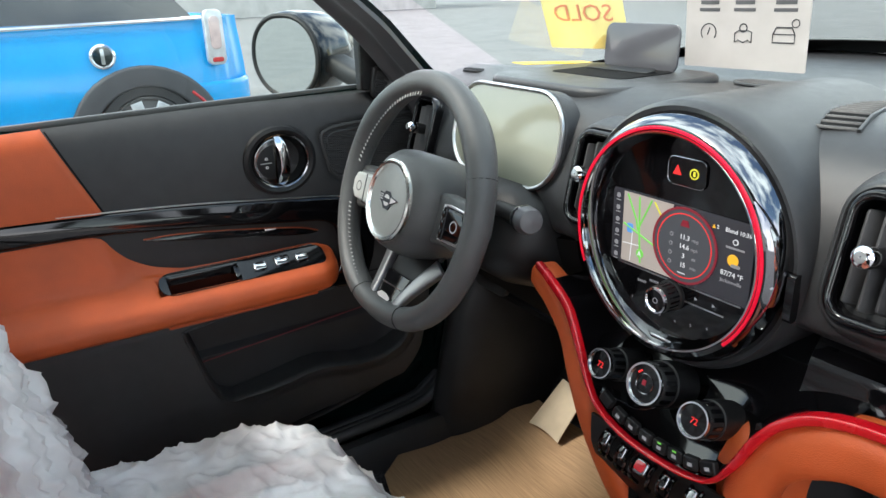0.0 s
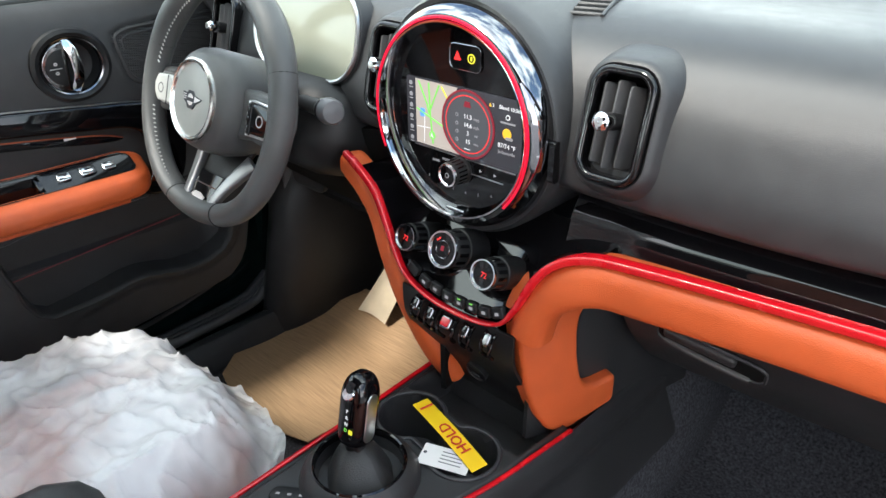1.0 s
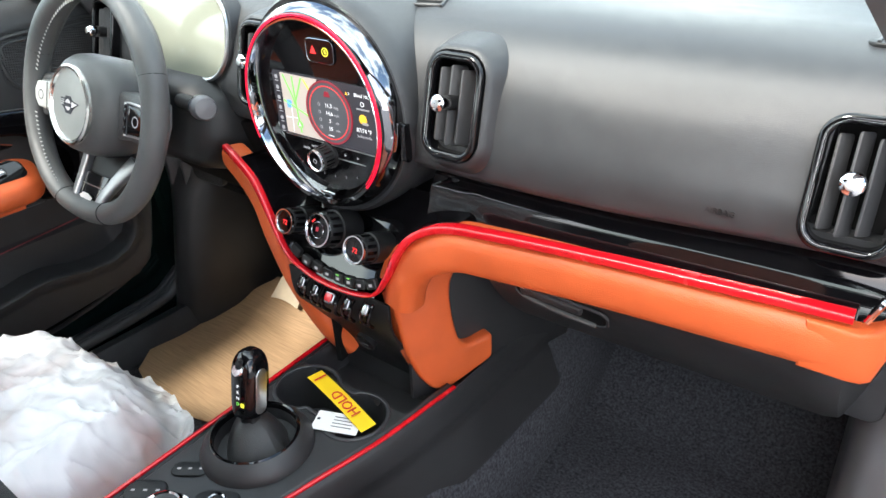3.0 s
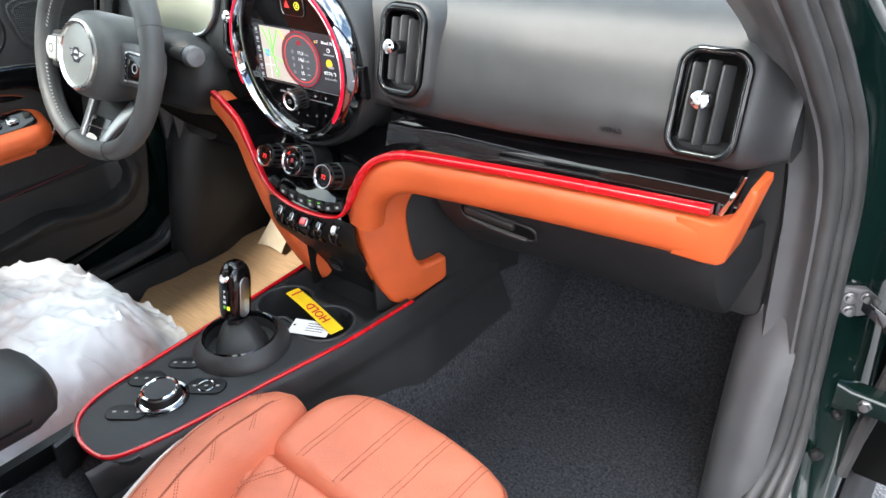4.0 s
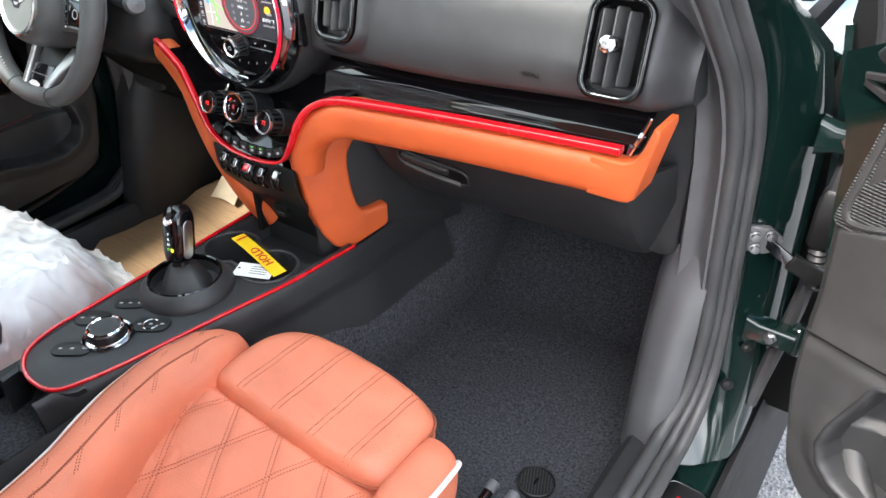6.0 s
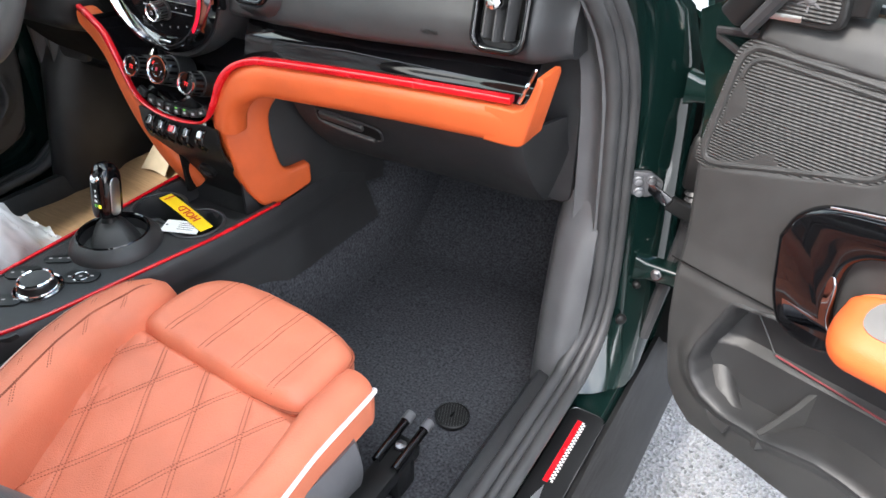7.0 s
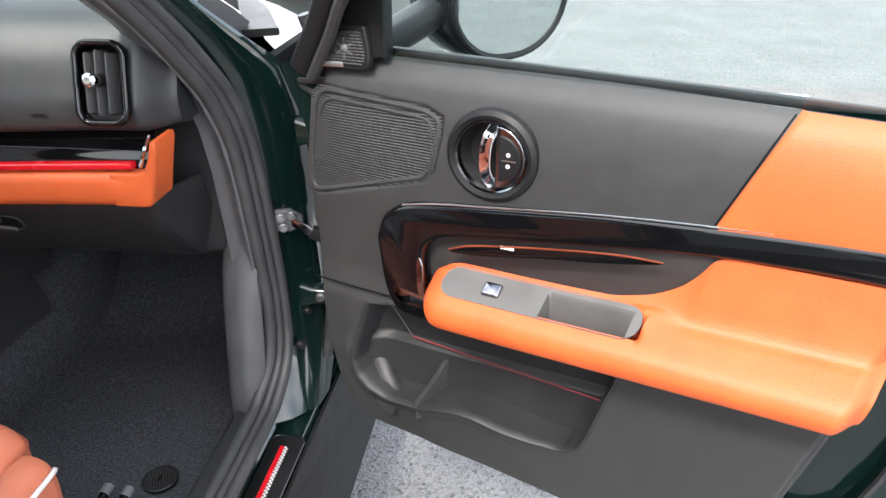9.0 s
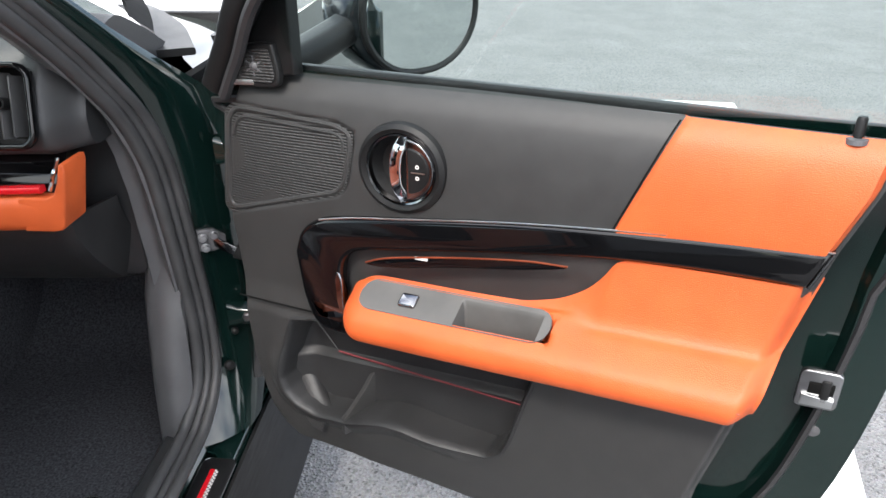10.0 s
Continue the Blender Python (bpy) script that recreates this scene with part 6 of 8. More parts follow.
    P("strip_line", sweep(bmesh.new(), [(0.6955 + LEAN * (p.y - 0.9), p.x, p.y) for p in cat([(0, a, b) for a, b in STRIP_T[2:]], 4) for p in [V((p.y, p.z))]], circ(0.0014, 6), up=(1, 0, 0)), SATIN, st, "thin bright edge line")
    P("strip_end", sweep(bmesh.new(), [(0.6955 + LEAN * 0.079, -0.672, 0.979), (0.6955 + LEAN * 0.036, -0.655, 0.936)], circ(0.002, 6), up=(1, 0, 0)), DARKCHROME, st)
    # chrome glint cup inside the hook
    P("strip_scoop", prism([(p.x, p.y) for p in cat([(-0.045, 0.845, 0), (-0.04, 0.80, 0), (-0.06, 0.775, 0), (-0.10, 0.782, 0), (-0.092, 0.80, 0), (-0.082, 0.85, 0)], 4, True)], 0.004, F @ Matrix.Translation((0, 0, 0.012)), 0.002), BEZEL, st, "bright reflecting scoop")
    # light slot under the strip
    slot = [(-0.125, 0.872), (-0.16, 0.884), (-0.25, 0.900), (-0.34, 0.912), (-0.395, 0.914), (-0.34, 0.902), (-0.25, 0.888), (-0.16, 0.872)]
    P("light_slot", prism([(p.x, p.y) for p in cat([(a, b, 0) for a, b in slot], 4, True)], 0.0015, F @ Matrix.Translation((0, 0, 0.0165)), 0.0005), GLOSS, st, "dark slot edged with copper tone")
    P("slot_edge", sweep(bmesh.new(), [(0.6905 + LEAN * (p.z - 0.9), p.y, p.z) for p in cat([(0, a, b + 0.002) for a, b in slot[:5]], 5)], circ(0.0013, 6), up=(1, 0, 0)), COPPER, st)
    P("slot_mark", box((0.002, 0.018, 0.004), Matrix.Translation((0.690, -0.205, 0.8925)), 0.0005), WHITEPIPE, st)
    # armrest
    def armrest(u, v):
        y = -0.098 - 0.545 * u
        a, z = arm_pt(y, v)
        y = -0.098 + (d_rear(z) + 0.098 - 0.002) * u
        w = min(u * 0.552 / 0.045, 1)
        k = math.sqrt(max(0.0, 1 - (1 - w) ** 2))
        x = 0.705 + (a - 0.705) * k
        z = 0.806 + (z - 0.806) * (0.15 + 0.85 * k)
        rr = 0.03 * sstep(0.955, 1.0, u)
        if -0.40 < y < -0.12 and 0.1 < v < 0.42:
            z -= 0.065 * sstep(-0.393, -0.387, y) * (1 - sstep(-0.145, -0.135, y)) * sstep(0.215, 0.25, v) * (1 - sstep(0.35, 0.385, v))
        return (x + rr, min(y, -0.098) if u < 1 else y, z)
    ar = P("armrest", grid(armrest, 150, 40, 0.003), ORANGE, d, "padded orange leather armrest", 60)
    P("armrest_seam", sweep(bmesh.new(), [tuple(V((arm_pt(y, 0.62)[0] - 0.0004, y, arm_pt(y, 0.62)[1]))) for y in [-0.16 - 0.46 * k / 20 for k in range(21)]], circ(0.0012, 6), up=(1, 0, 0)), STITCH, ar)
    # switch plate with pull cup
    def plate(u, v):
        y = -0.128 - 0.26 * u
        x = 0.690 - 0.040 * v
        e = min(u * 0.26, (1 - u) * 0.26)
        r = math.sqrt(max(0, 1 - (1 - min(e / 0.022, 1)) ** 2))
        x = 0.670 + (x - 0.670) * (0.15 + 0.85 * r)
        lift = 0.003 * sstep(-0.2, -0.6, y)
        z = 0.8225 + (x - 0.652) * 0.63 + lift + 0.0048
        return (x, y, z - plate_drop(y, x))
    pl = P("switch_plate", grid(plate, 110, 40, 0.003), GREYPANEL if M.determinant() > 0 else GLOSS, d, "grey switch plate with pull cup" if M.determinant() > 0 else "gloss black switch plate with pull cup", 60)
    P("window_switch", prism(rrect(0.024, 0.020, 0.003), 0.006, frame_at((0.670, -0.198, 0.8368), (0, 1, 0), (-1, 0, -0.63)), 0.0025), DARKCHROME, pl, "chrome window switch")
    if M.determinant() < 0:
        P("switch_panel", prism(rrect(0.15, 0.042, 0.012), 0.004, frame_at((0.670, -0.20, 0.8335), (0, 1, 0), (-1, 0, -0.63)), 0.001), GLOSS, pl, "gloss black window switch panel")
        for k in range(3):
            P("window_switch", prism(rrect(0.02, 0.016, 0.003), 0.006, frame_at((0.668, -0.165 - 0.035 * k, 0.836), (0, 1, 0), (-1, 0, -0.63)), 0.0015), CHROME, pl)
    # pull handle bowl
    C = Matrix(((0, 0, -1, 0.7085), (1, 0, 0, -0.17), (0, 1, 0, 1.006), (0, 0, 0, 1)))
    C = C @ Matrix.Diagonal((0.93, 0.93, 0.93, 1))
    hd = P("handle_bezel", lathe([(0.066, -0.004), (0.064, 0.004), (0.058, 0.008), (0.052, 0.005), (0.050, -0.004)], C, 56), HARD, d, "round door handle bowl")
    P("bezel_ring", lathe([(0.0515, 0.004), (0.0505, 0.0062), (0.048, 0.005), (0.0465, -0.004)], C, 56), DARKCHROME, hd)
    P("bowl", lathe([(0.047, -0.002), (0.040, -0.018), (0.0001, -0.026)], C, 48), HARD, hd)
    half = [(0.010 * (1 if k else 1) - 0.02 + 0.0, 0) for k in range(1)]
    arc = [(-0.006 - 0.044 * math.sin(a) * 0.95, 0.0445 * math.cos(a)) for a in [math.pi * k / 18 for k in range(19)]]
    P("handle_plate", prism([(a, b) for a, b in arc], 0.012, C @ Matrix.Translation((0, 0, -0.008)), 0.003), DARKCHROME, hd, "chrome half-moon handle")
    arc2 = [(-0.012 - 0.030 * math.sin(a), 0.032 * math.cos(a)) for a in [math.pi * k / 16 for k in range(17)]]
    P("lock_button", prism(arc2, 0.004, C @ Matrix.Translation((0, 0, 0.003)), 0.001), HARD, hd, "black lock button with white symbols")
    P("button_split", box((0.0012, 0.018, 0.0012), Matrix.Translation((0.7005, -0.1955, 1.006)), 0), SATIN, hd)
    for dz in (0.008, -0.008):
        P("lock_symbol", lathe([(0.0014, 0.0003), (0.0028, 0.0003), (0.0028, 0)], C @ Matrix.Translation((-0.026, dz, 0.0072)), 14), WHITEPIPE, hd)
    P("pull_blade", sweep(bmesh.new(), [C @ V(p) for p in cat([(-0.004, 0.045, -0.004), (0.006, 0.02, 0.004), (0.007, -0.02, 0.004), (-0.002, -0.045, -0.004)], 5)], rrect(0.016, 0.005, 0.002, 3), up=C.to_3x3() @ V((0, 0, 1))), CHROME, hd, "chrome pull blade")
    # speaker grille with its frame
    gp = fillet(GRILLE, 0.02)
    ctr = (0.0, 1.0)
    gb = bmesh.new()
    loft(gb, [[(d_x(ctr[0] + (a - ctr[0]) * k, ctr[1] + (b - ctr[1]) * k) - 0.0015, ctr[0] + (a - ctr[0]) * k, ctr[1] + (b - ctr[1]) * k) for a, b in gp] for k in (0.02, 0.25, 0.5, 0.75, 0.9, 1.0)], True, True)
    bmesh.ops.recalc_face_normals(gb, faces=gb.faces)
    sg = P("speaker_grille", gb, MESHGREY, d, "fine mesh speaker grille", 60)
    for grow, r in ((0.006, 0.0042), (0.016, 0.0030)):
        big = [q for q in fillet([(a, b) for a, b in offset(GRILLE[::-1], -grow)], 0.028) ]
        keep = big if r > 0.004 else [q for q in big if q[1] > 1.0 and q[0] < 0.10]
        P("grille_frame", sweep(bmesh.new(), [(d_x(a, b) - 0.0012, min(a, d_front(b) - 0.003), b) for a, b in keep], circ(r, 8), up=(1, 0, 0), closed=r > 0.004), SOFTG, sg)
    # tweeter triangle
    TF = Matrix(((0, 0, -1, 0.722), (1, 0, 0, 0), (0, 1, 0, 0), (0, 0, 0, 1)))
    tri = [(0.128, 1.085), (0.112, 1.115), (0.055, 1.19), (0.02, 1.235), (-0.012, 1.235), (-0.012, 1.108)]
    tp = P("mirror_triangle", prism(tri, 0.02, TF @ Matrix.Translation((0, 0, -0.02)), 0.004), HARD, d, "black corner panel with tweeter")
    P("tweeter_frame", prism([(p.x, p.y) for p in cat([(0.092, 1.094, 0), (0.082, 1.118, 0), (0.06, 1.142, 0), (0.016, 1.148, 0), (0.008, 1.14, 0), (0.004, 1.098, 0), (0.03, 1.09, 0)], 4, True)], 0.010, TF, 0.003), HARD, tp)
    P("tweeter_mesh", prism([(p.x, p.y) for p in cat([(0.083, 1.099, 0), (0.074, 1.117, 0), (0.056, 1.135, 0), (0.02, 1.141, 0), (0.013, 1.134, 0), (0.010, 1.102, 0), (0.035, 1.097, 0)], 4, True)], 0.002, TF @ Matrix.Translation((0, 0, 0.0095)), 0.0005), MESHGREY, tp)
    P("tweeter_badge", box((0.002, 0.042, 0.007), Matrix.Translation((0.711, 0.062, 1.0955)) @ Matrix.Rotation(radians(-4), 4, "X"), 0.0008), SATIN, tp)
    TC = TF @ Matrix.Translation((0.038, 1.118, 0.0118))
    P("tweeter_dome", lathe([(0.0001, 0.003), (0.004, 0.002), (0.006, 0)], TC, 18), HARDGREY, tp)
    for k in range(6):
        P("tweeter_spoke", box((0.002, 0.008, 0.001), TC @ Matrix.Rotation(math.pi * k / 3, 4, "Z") @ Matrix.Translation((0, 0.009, 0)), 0), HARDGREY, tp)
    # red piping in the pocket
    P("pocket_piping", sweep(bmesh.new(), [(0.7475, -0.032 - 0.305 * k / 20, 0.671 - 0.024 * k / 20) for k in range(21)], circ(0.0015, 6), up=(1, 0, 0)), REDLINE, pocket, "dull red piping")
    # lock pin
    pin = P("lock_pin", lathe([(0.0055, -0.02), (0.0055, 0.012), (0.004, 0.015), (0.0001, 0.0155)], Matrix.Translation((0.735, -0.664, 1.104)), 16), HARD, d, "black lock pin")
    P("pin_collar", lathe([(0.012, -0.012), (0.011, -0.007), (0.006, -0.006)], Matrix.Translation((0.733, -0.664, 1.104)), 20), HARDGREY, pin)
    # painted shell: flat inner frame and outer skin
    full = [(0.155, 0.36), (0.185, 0.55), (0.175, 0.75), (0.15, 0.95), (0.115, 1.09), (-0.40, 1.085), (-0.752, 1.082), (-0.765, 0.90), (-0.748, 0.70), (-0.715, 0.55), (-0.66, 0.42), (-0.60, 0.355), (-0.2, 0.345)]
    out = full if M.determinant() < 0 else [(0.02, 0.495), (0.096, 0.60), (0.112, 0.75), (0.140, 0.95), (0.118, 1.09), (-0.40, 1.085), (-0.752, 1.082), (-0.765, 0.90), (-0.748, 0.70), (-0.715, 0.55), (-0.66, 0.46), (-0.56, 0.43), (-0.2, 0.44), (-0.05, 0.455)]
    ring = [(p.x, p.y) for p in cat([(a, b, 0) for a, b in out], 4, True)]
    sh = bmesh.new()
    lay = []
    for x, ins in ((0.815, -0.055), (0.776, -0.048), (0.775, 0.012), (0.78, 0.004), (0.80, 0.0), (0.835, -0.004), (0.865, -0.006), (0.885, 0.0), (0.892, 0.02)):
        pr = offset(ring[::-1], ins)
        lay.append([(x - 0.03 * sstep(1.0, 1.10, z), y, z - 0.6 * (x - 0.775) * sstep(0.95, 1.09, z)) for y, z in pr])
    loft(sh, lay)
    bmesh.ops.recalc_face_normals(sh, faces=sh.faces)
    P("door_shell", sh, GREEN, d, "dark green painted door shell")
    inner = [(p.x, p.y) for p in cat([(0.10, 0.55, 0), (0.125, 0.75, 0), (0.11, 1.0, 0), (0.09, 1.06, 0), (-0.705, 1.06, 0), (-0.725, 0.9, 0), (-0.70, 0.7, 0), (-0.66, 0.55, 0), (-0.58, 0.45, 0), (-0.2, 0.43, 0), (0.05, 0.48, 0)], 4, True)]
    P("shell_seal", sweep(bmesh.new(), [(0.776 - 0.03 * sstep(1.0, 1.10, b), a, b) for a, b in inner], circ(0.0055, 6), up=(1, 0, 0), closed=True), RUBBER, d, "rubber door seal")
    lt = P("latch", prism(rrect(0.05, 0.056, 0.008), 0.006, Matrix(((0, 0, -1, 0.775), (1, 0, 0, -0.697), (0, 1, 0, 0.758), (0, 0, 0, 1))), 0.002), METAL, d, "bare steel door latch")
    P("latch_slot", box((0.004, 0.03, 0.016), Matrix.Translation((0.768, -0.700, 0.762)), 0.001), INKBLACK, lt)
    P("latch_plate", prism([(-0.02, -0.022), (0.018, -0.022), (0.018, -0.006), (-0.02, -0.010)], 0.004, Matrix(((0, 0, -1, 0.769), (1, 0, 0, -0.697), (0, 1, 0, 0.758), (0, 0, 0, 1))), 0.001), SATIN, lt)
    P("latch_claw", box((0.012, 0.012, 0.034), Matrix.Translation((0.771, -0.705, 0.758)), 0.003), HARD, lt)
    P("grommet", lathe([(0.009, 0), (0.008, 0.003), (0.0001, 0.004)], Matrix(((0, 0, -1, 0.777), (1, 0, 0, -0.705), (0, 1, 0, 0.69), (0, 0, 0, 1))), 18), HARDGREY, d)
    # window glass and frame
    def gl(u, v):
        z = 1.095 + 0.375 * v
        a = curve1(((1.09, 0.0), (1.23, -0.02), (1.35, -0.24), (1.47, -0.46)), z)
        b = -0.725 - 0.08 * v
        return (0.745 - 0.20 * v, a + (b - a) * u, z)
    g = P("window_glass", grid(gl, 10, 10), PANE, d, "tinted door glass wound up")
    g.visible_shadow = False
    fr = [(0.735, 0.115, 1.085), (0.72, 0.075, 1.14), (0.69, 0.0, 1.235), (0.645, -0.19, 1.36), (0.60, -0.42, 1.46), (0.565, -0.62, 1.492), (0.555, -0.80, 1.49)]
    P("window_frame", sweep(bmesh.new(), cat(fr, 6), rrect(0.03, 0.045, 0.008, 3), up=(1, 0, 0)), HARD, d, "black window frame")
    P("window_frame", sweep(bmesh.new(), [(0.555, -0.79, 1.49), (0.65, -0.775, 1.29), (0.745, -0.745, 1.09)], rrect(0.03, 0.05, 0.008, 3), up=(1, 0, 0)), HARD, d)
    P("frame_seal", sweep(bmesh.new(), [tuple(V(p) + V((-0.018, -0.02, -0.012))) for p in cat(fr, 6)], circ(0.008, 8), up=(1, 0, 0)), RUBBER, d)
    P("belt_seal", sweep(bmesh.new(), [(0.757, y, d_belt(y) + 0.002) for y in (0.0, -0.2, -0.4, -0.6, -0.72)], rrect(0.012, 0.012, 0.003, 2)), RUBBER, d, "rubber window seal")
    # mirror
    MF = REAR((0.97, -0.055, 1.157), 0, -25)
    if M.determinant() > 0:
        MF = MF @ Matrix.Diagonal((1.15, 1.12, 1.0, 1))
    mr = P("door_mirror", loft(bmesh.new(), [[MF @ V((a * k, b * k, -dy - 0.048)) for a, b in rrect(0.185, 0.175, 0.085, 8)] for k, dy, dx in ((0.93, -0.048, 0), (1.0, -0.04, 0), (1.02, -0.02, 0), (0.98, 0.03, 0), (0.8, 0.07, -0.01), (0.45, 0.09, -0.02))]), MIRRORCAP, d, "rounded dark door mirror")
    P("mirror_glass", prism(rrect(0.16, 0.15, 0.072, 9), 0.002, MF @ Matrix.Translation((0, 0, 0.001))), MIRROR, mr, "mirror glass")
    P("mirror_rim", sweep(bmesh.new(), [MF @ V((a, b, 0.001)) for a, b in rrect(0.17, 0.16, 0.077, 9)], circ(0.0055, 8), up=MF.to_3x3() @ V((0, 0, 1)), closed=True), HARD, mr)
    P("mirror_foot", sweep(bmesh.new(), cat([(0.76, 0.04, 1.11), (0.82, 0.03, 1.12), (0.90, 0.02, 1.14)], 5), rrect(0.05, 0.04, 0.015, 4), up=(0, 0, 1)), HARD, mr)
    # check strap and hinge hardware
    return d


MESHGREY = pm("speaker_mesh", (0.026, 0.026, 0.026), 0.55, var=0.15, scale=90)
mn, ml = MESHGREY.node_tree.nodes, MESHGREY.node_tree.links
for turn, strength in ((0.0, 0.9), (90.0, 0.35)):
    wv, mpn, bpn = mn.new("ShaderNodeTexWave"), mn.new("ShaderNodeMapping"), mn.new("ShaderNodeBump")
    mpn.inputs["Rotation"].default_value = (radians(8 + turn), 0, 0)
    wv.bands_direction = "Z"
    wv.inputs["Scale"].default_value = 75.0
    bpn.inputs["Strength"].default_value, bpn.inputs["Distance"].default_value = strength, 0.0012
    ml.new(mn["Texture Coordinate"].outputs["Object"], mpn.inputs["Vector"])
    ml.new(mpn.outputs["Vector"], wv.inputs["Vector"])
    ml.new(wv.outputs["Fac"], bpn.inputs["Height"])
    if turn:
        ml.new(mn["Principled BSDF"].inputs["Normal"].links[0].from_socket, bpn.inputs["Normal"])
    ml.new(bpn.outputs["Normal"], mn["Principled BSDF"].inputs["Normal"])
COPPER = pm("copper_tone", (0.30, 0.07, 0.03), 0.3, 0.6)
MIRROR = pm("mirror_glass", (0.62, 0.66, 0.66), 0.02, 1.0, var=0.01)
MIRRORCAP = pm("black_mirror_cap", (0.01, 0.012, 0.014), 0.2, coat=0.6)
build_door(M_OPEN, "car_door", "open front passenger door with dark grey and orange trim")
build_door(M_DRIVER, "car_door", "closed driver's door with dark grey and orange trim")

# check strap, cable plug and bellows between pillar and open door
hw = thing("door_check_strap", "greasy steel door check strap bolted to the pillar", "door hardware", at=(0.80, 0.24, 0.74))
HM = frame_at((0.797, 0.243, 0.742), (0.8, 0.35, -0.05), (0, 0, 1))
part("bracket", prism([(-0.024, -0.020), (0.004, -0.022), (0.026, -0.012), (0.026, 0.006), (0.004, 0.022), (-0.024, 0.022)], 0.010, HM, 0.003), HARDGREY, hw)
part("strap", sweep(bmesh.new(), cat([(0.80, 0.238, 0.744), (0.825, 0.236, 0.730), (0.85, 0.24, 0.716), (0.875, 0.25, 0.706)], 5), rrect(0.004, 0.018, 0.001, 2), up=(0, 0, 1)), DARKCHROME, hw)
part("strap_cover", sweep(bmesh.new(), cat([(0.842, 0.236, 0.722), (0.865, 0.243, 0.710), (0.885, 0.25, 0.70)], 4), rrect(0.014, 0.026, 0.004, 3), up=(0, 0, 1)), HARD, hw)
for dx, dz in ((-0.014, 0.008), (0.006, 0.012), (-0.010, -0.012)):
    part("bolt", lathe([(0.0085, 0), (0.0085, 0.003), (0.006, 0.0035), (0.006, 0.009), (0.0001, 0.0095)], HM @ Matrix.Translation((dx, dz, 0.010)), 12), METAL, hw)
cb = thing("cable_plug", "black cable plug with ribbed rubber bellows beside the hinge", "cable", at=(0.86, 0.27, 0.8))
part("plug", loft(bmesh.new(), [[(0.867 + a * k, 0.27 + b * k, z) for a, b in rrect(0.034, 0.036, 0.008, 4)] for k, z in ((0.8, 0.742), (1.0, 0.748), (1.0, 0.812), (0.9, 0.816), (0.86, 0.826), (0.6, 0.832))]), HARD, cb)
part("bellows", lathe([(0.011 + 0.004 * (i % 2), -0.075 + 0.0056 * i) for i in range(14)], Matrix.Translation((0.868, 0.27, 0.745)) @ Matrix.Rotation(radians(-8), 4, "Y"), 20), RUBBER, cb)
part("cable", tube([(0.866, 0.272, 0.83), (0.872, 0.285, 0.93), (0.868, 0.29, 1.02), (0.85, 0.28, 1.10)], 0.011, 8), RUBBER, cb)
part("cable_sleeve", tube([(0.885, 0.285, 0.86), (0.892, 0.292, 0.95), (0.888, 0.295, 1.05)], 0.008, 8), INKBLACK, cb)
HINGES = ((0.872, 0.265, 0.905), (0.850, 0.258, 0.575))
for hx, hy, hz in HINGES:
    lh = part("door_hinge", loft(bmesh.new(), [[(hx + x, hy + b, hz + a) for a, b in rrect(h, 0.034, 0.006, 3)] for x, h in ((-0.045, 0.050), (-0.025, 0.036), (0.028, 0.032))]), GREEN, shell, "dark green painted hinge block")
    part("knuckle", lathe([(0.010, -0.026), (0.012, -0.024), (0.012, 0.024), (0.010, 0.026), (0.0001, 0.027)], Matrix.Translation((hx + 0.03, hy + 0.004, hz)), 16), GREEN, lh)
    part("bolt", lathe([(0.010, 0), (0.010, 0.003), (0.007, 0.004), (0.007, 0.010), (0.0001, 0.011)], frame_at((hx - 0.005, hy - 0.018, hz + 0.004), (1, 0, 0), (0, 0, 1)), 6), METAL, lh)
ps = thing("hinge_stay", "black rubber cable sleeve running down behind the door edge", "cable", at=(0.86, 0.29, 0.5))
part("sleeve", tube([(0.868, 0.29, 0.68), (0.862, 0.286, 0.60), (0.85, 0.27, 0.50), (0.842, 0.25, 0.43)], 0.012, 8), RUBBER, ps)
for x, y, z, r in ((0.808, 0.205, 0.487, 0.010), (0.816, 0.238, 0.545, 0.007)):
    part("grommet", lathe([(r, -0.004), (r, 0.003), (r * 0.6, 0.006), (0.0001, 0.0065)], frame_at((x, y, z), (0.8, 0.6, 0), (0, 0, 1)), 16), HARD, ps)

# ---------------------------------------------------------------- passenger seat
seat = thing("passenger_seat", "chestnut leather sports seat with quilted centre and white piping", "car seat", at=(0.35, -0.45, 0.33))


def pad_shape(x0, x1, y0, y1, ztop, zlow, crown, edge=0.03):
    """Closed cushion: rounded outline, crowned top."""
    def f(u, v):
        a, b = 2 * u - 1, 2 * v - 1
        k = 0.18
        x = (x0 + x1) / 2 + (x1 - x0) / 2 * a * (1 - k * b * b * a * a)
        y = (y0 + y1) / 2 + (y1 - y0) / 2 * b * (1 - k * a * a * b * b)
        tx = min((1 - abs(a)) * (x1 - x0) / 2 / edge, 1)
        ty = min((1 - abs(b)) * abs(y1 - y0) / 2 / edge, 1)
        h = math.sqrt(max(0, 1 - (1 - tx) ** 2)) * math.sqrt(max(0, 1 - (1 - ty) ** 2))
        return (x, y, zlow + (ztop - zlow) * h + crown * (1 - a * a) * (1 - b * b))
    return f


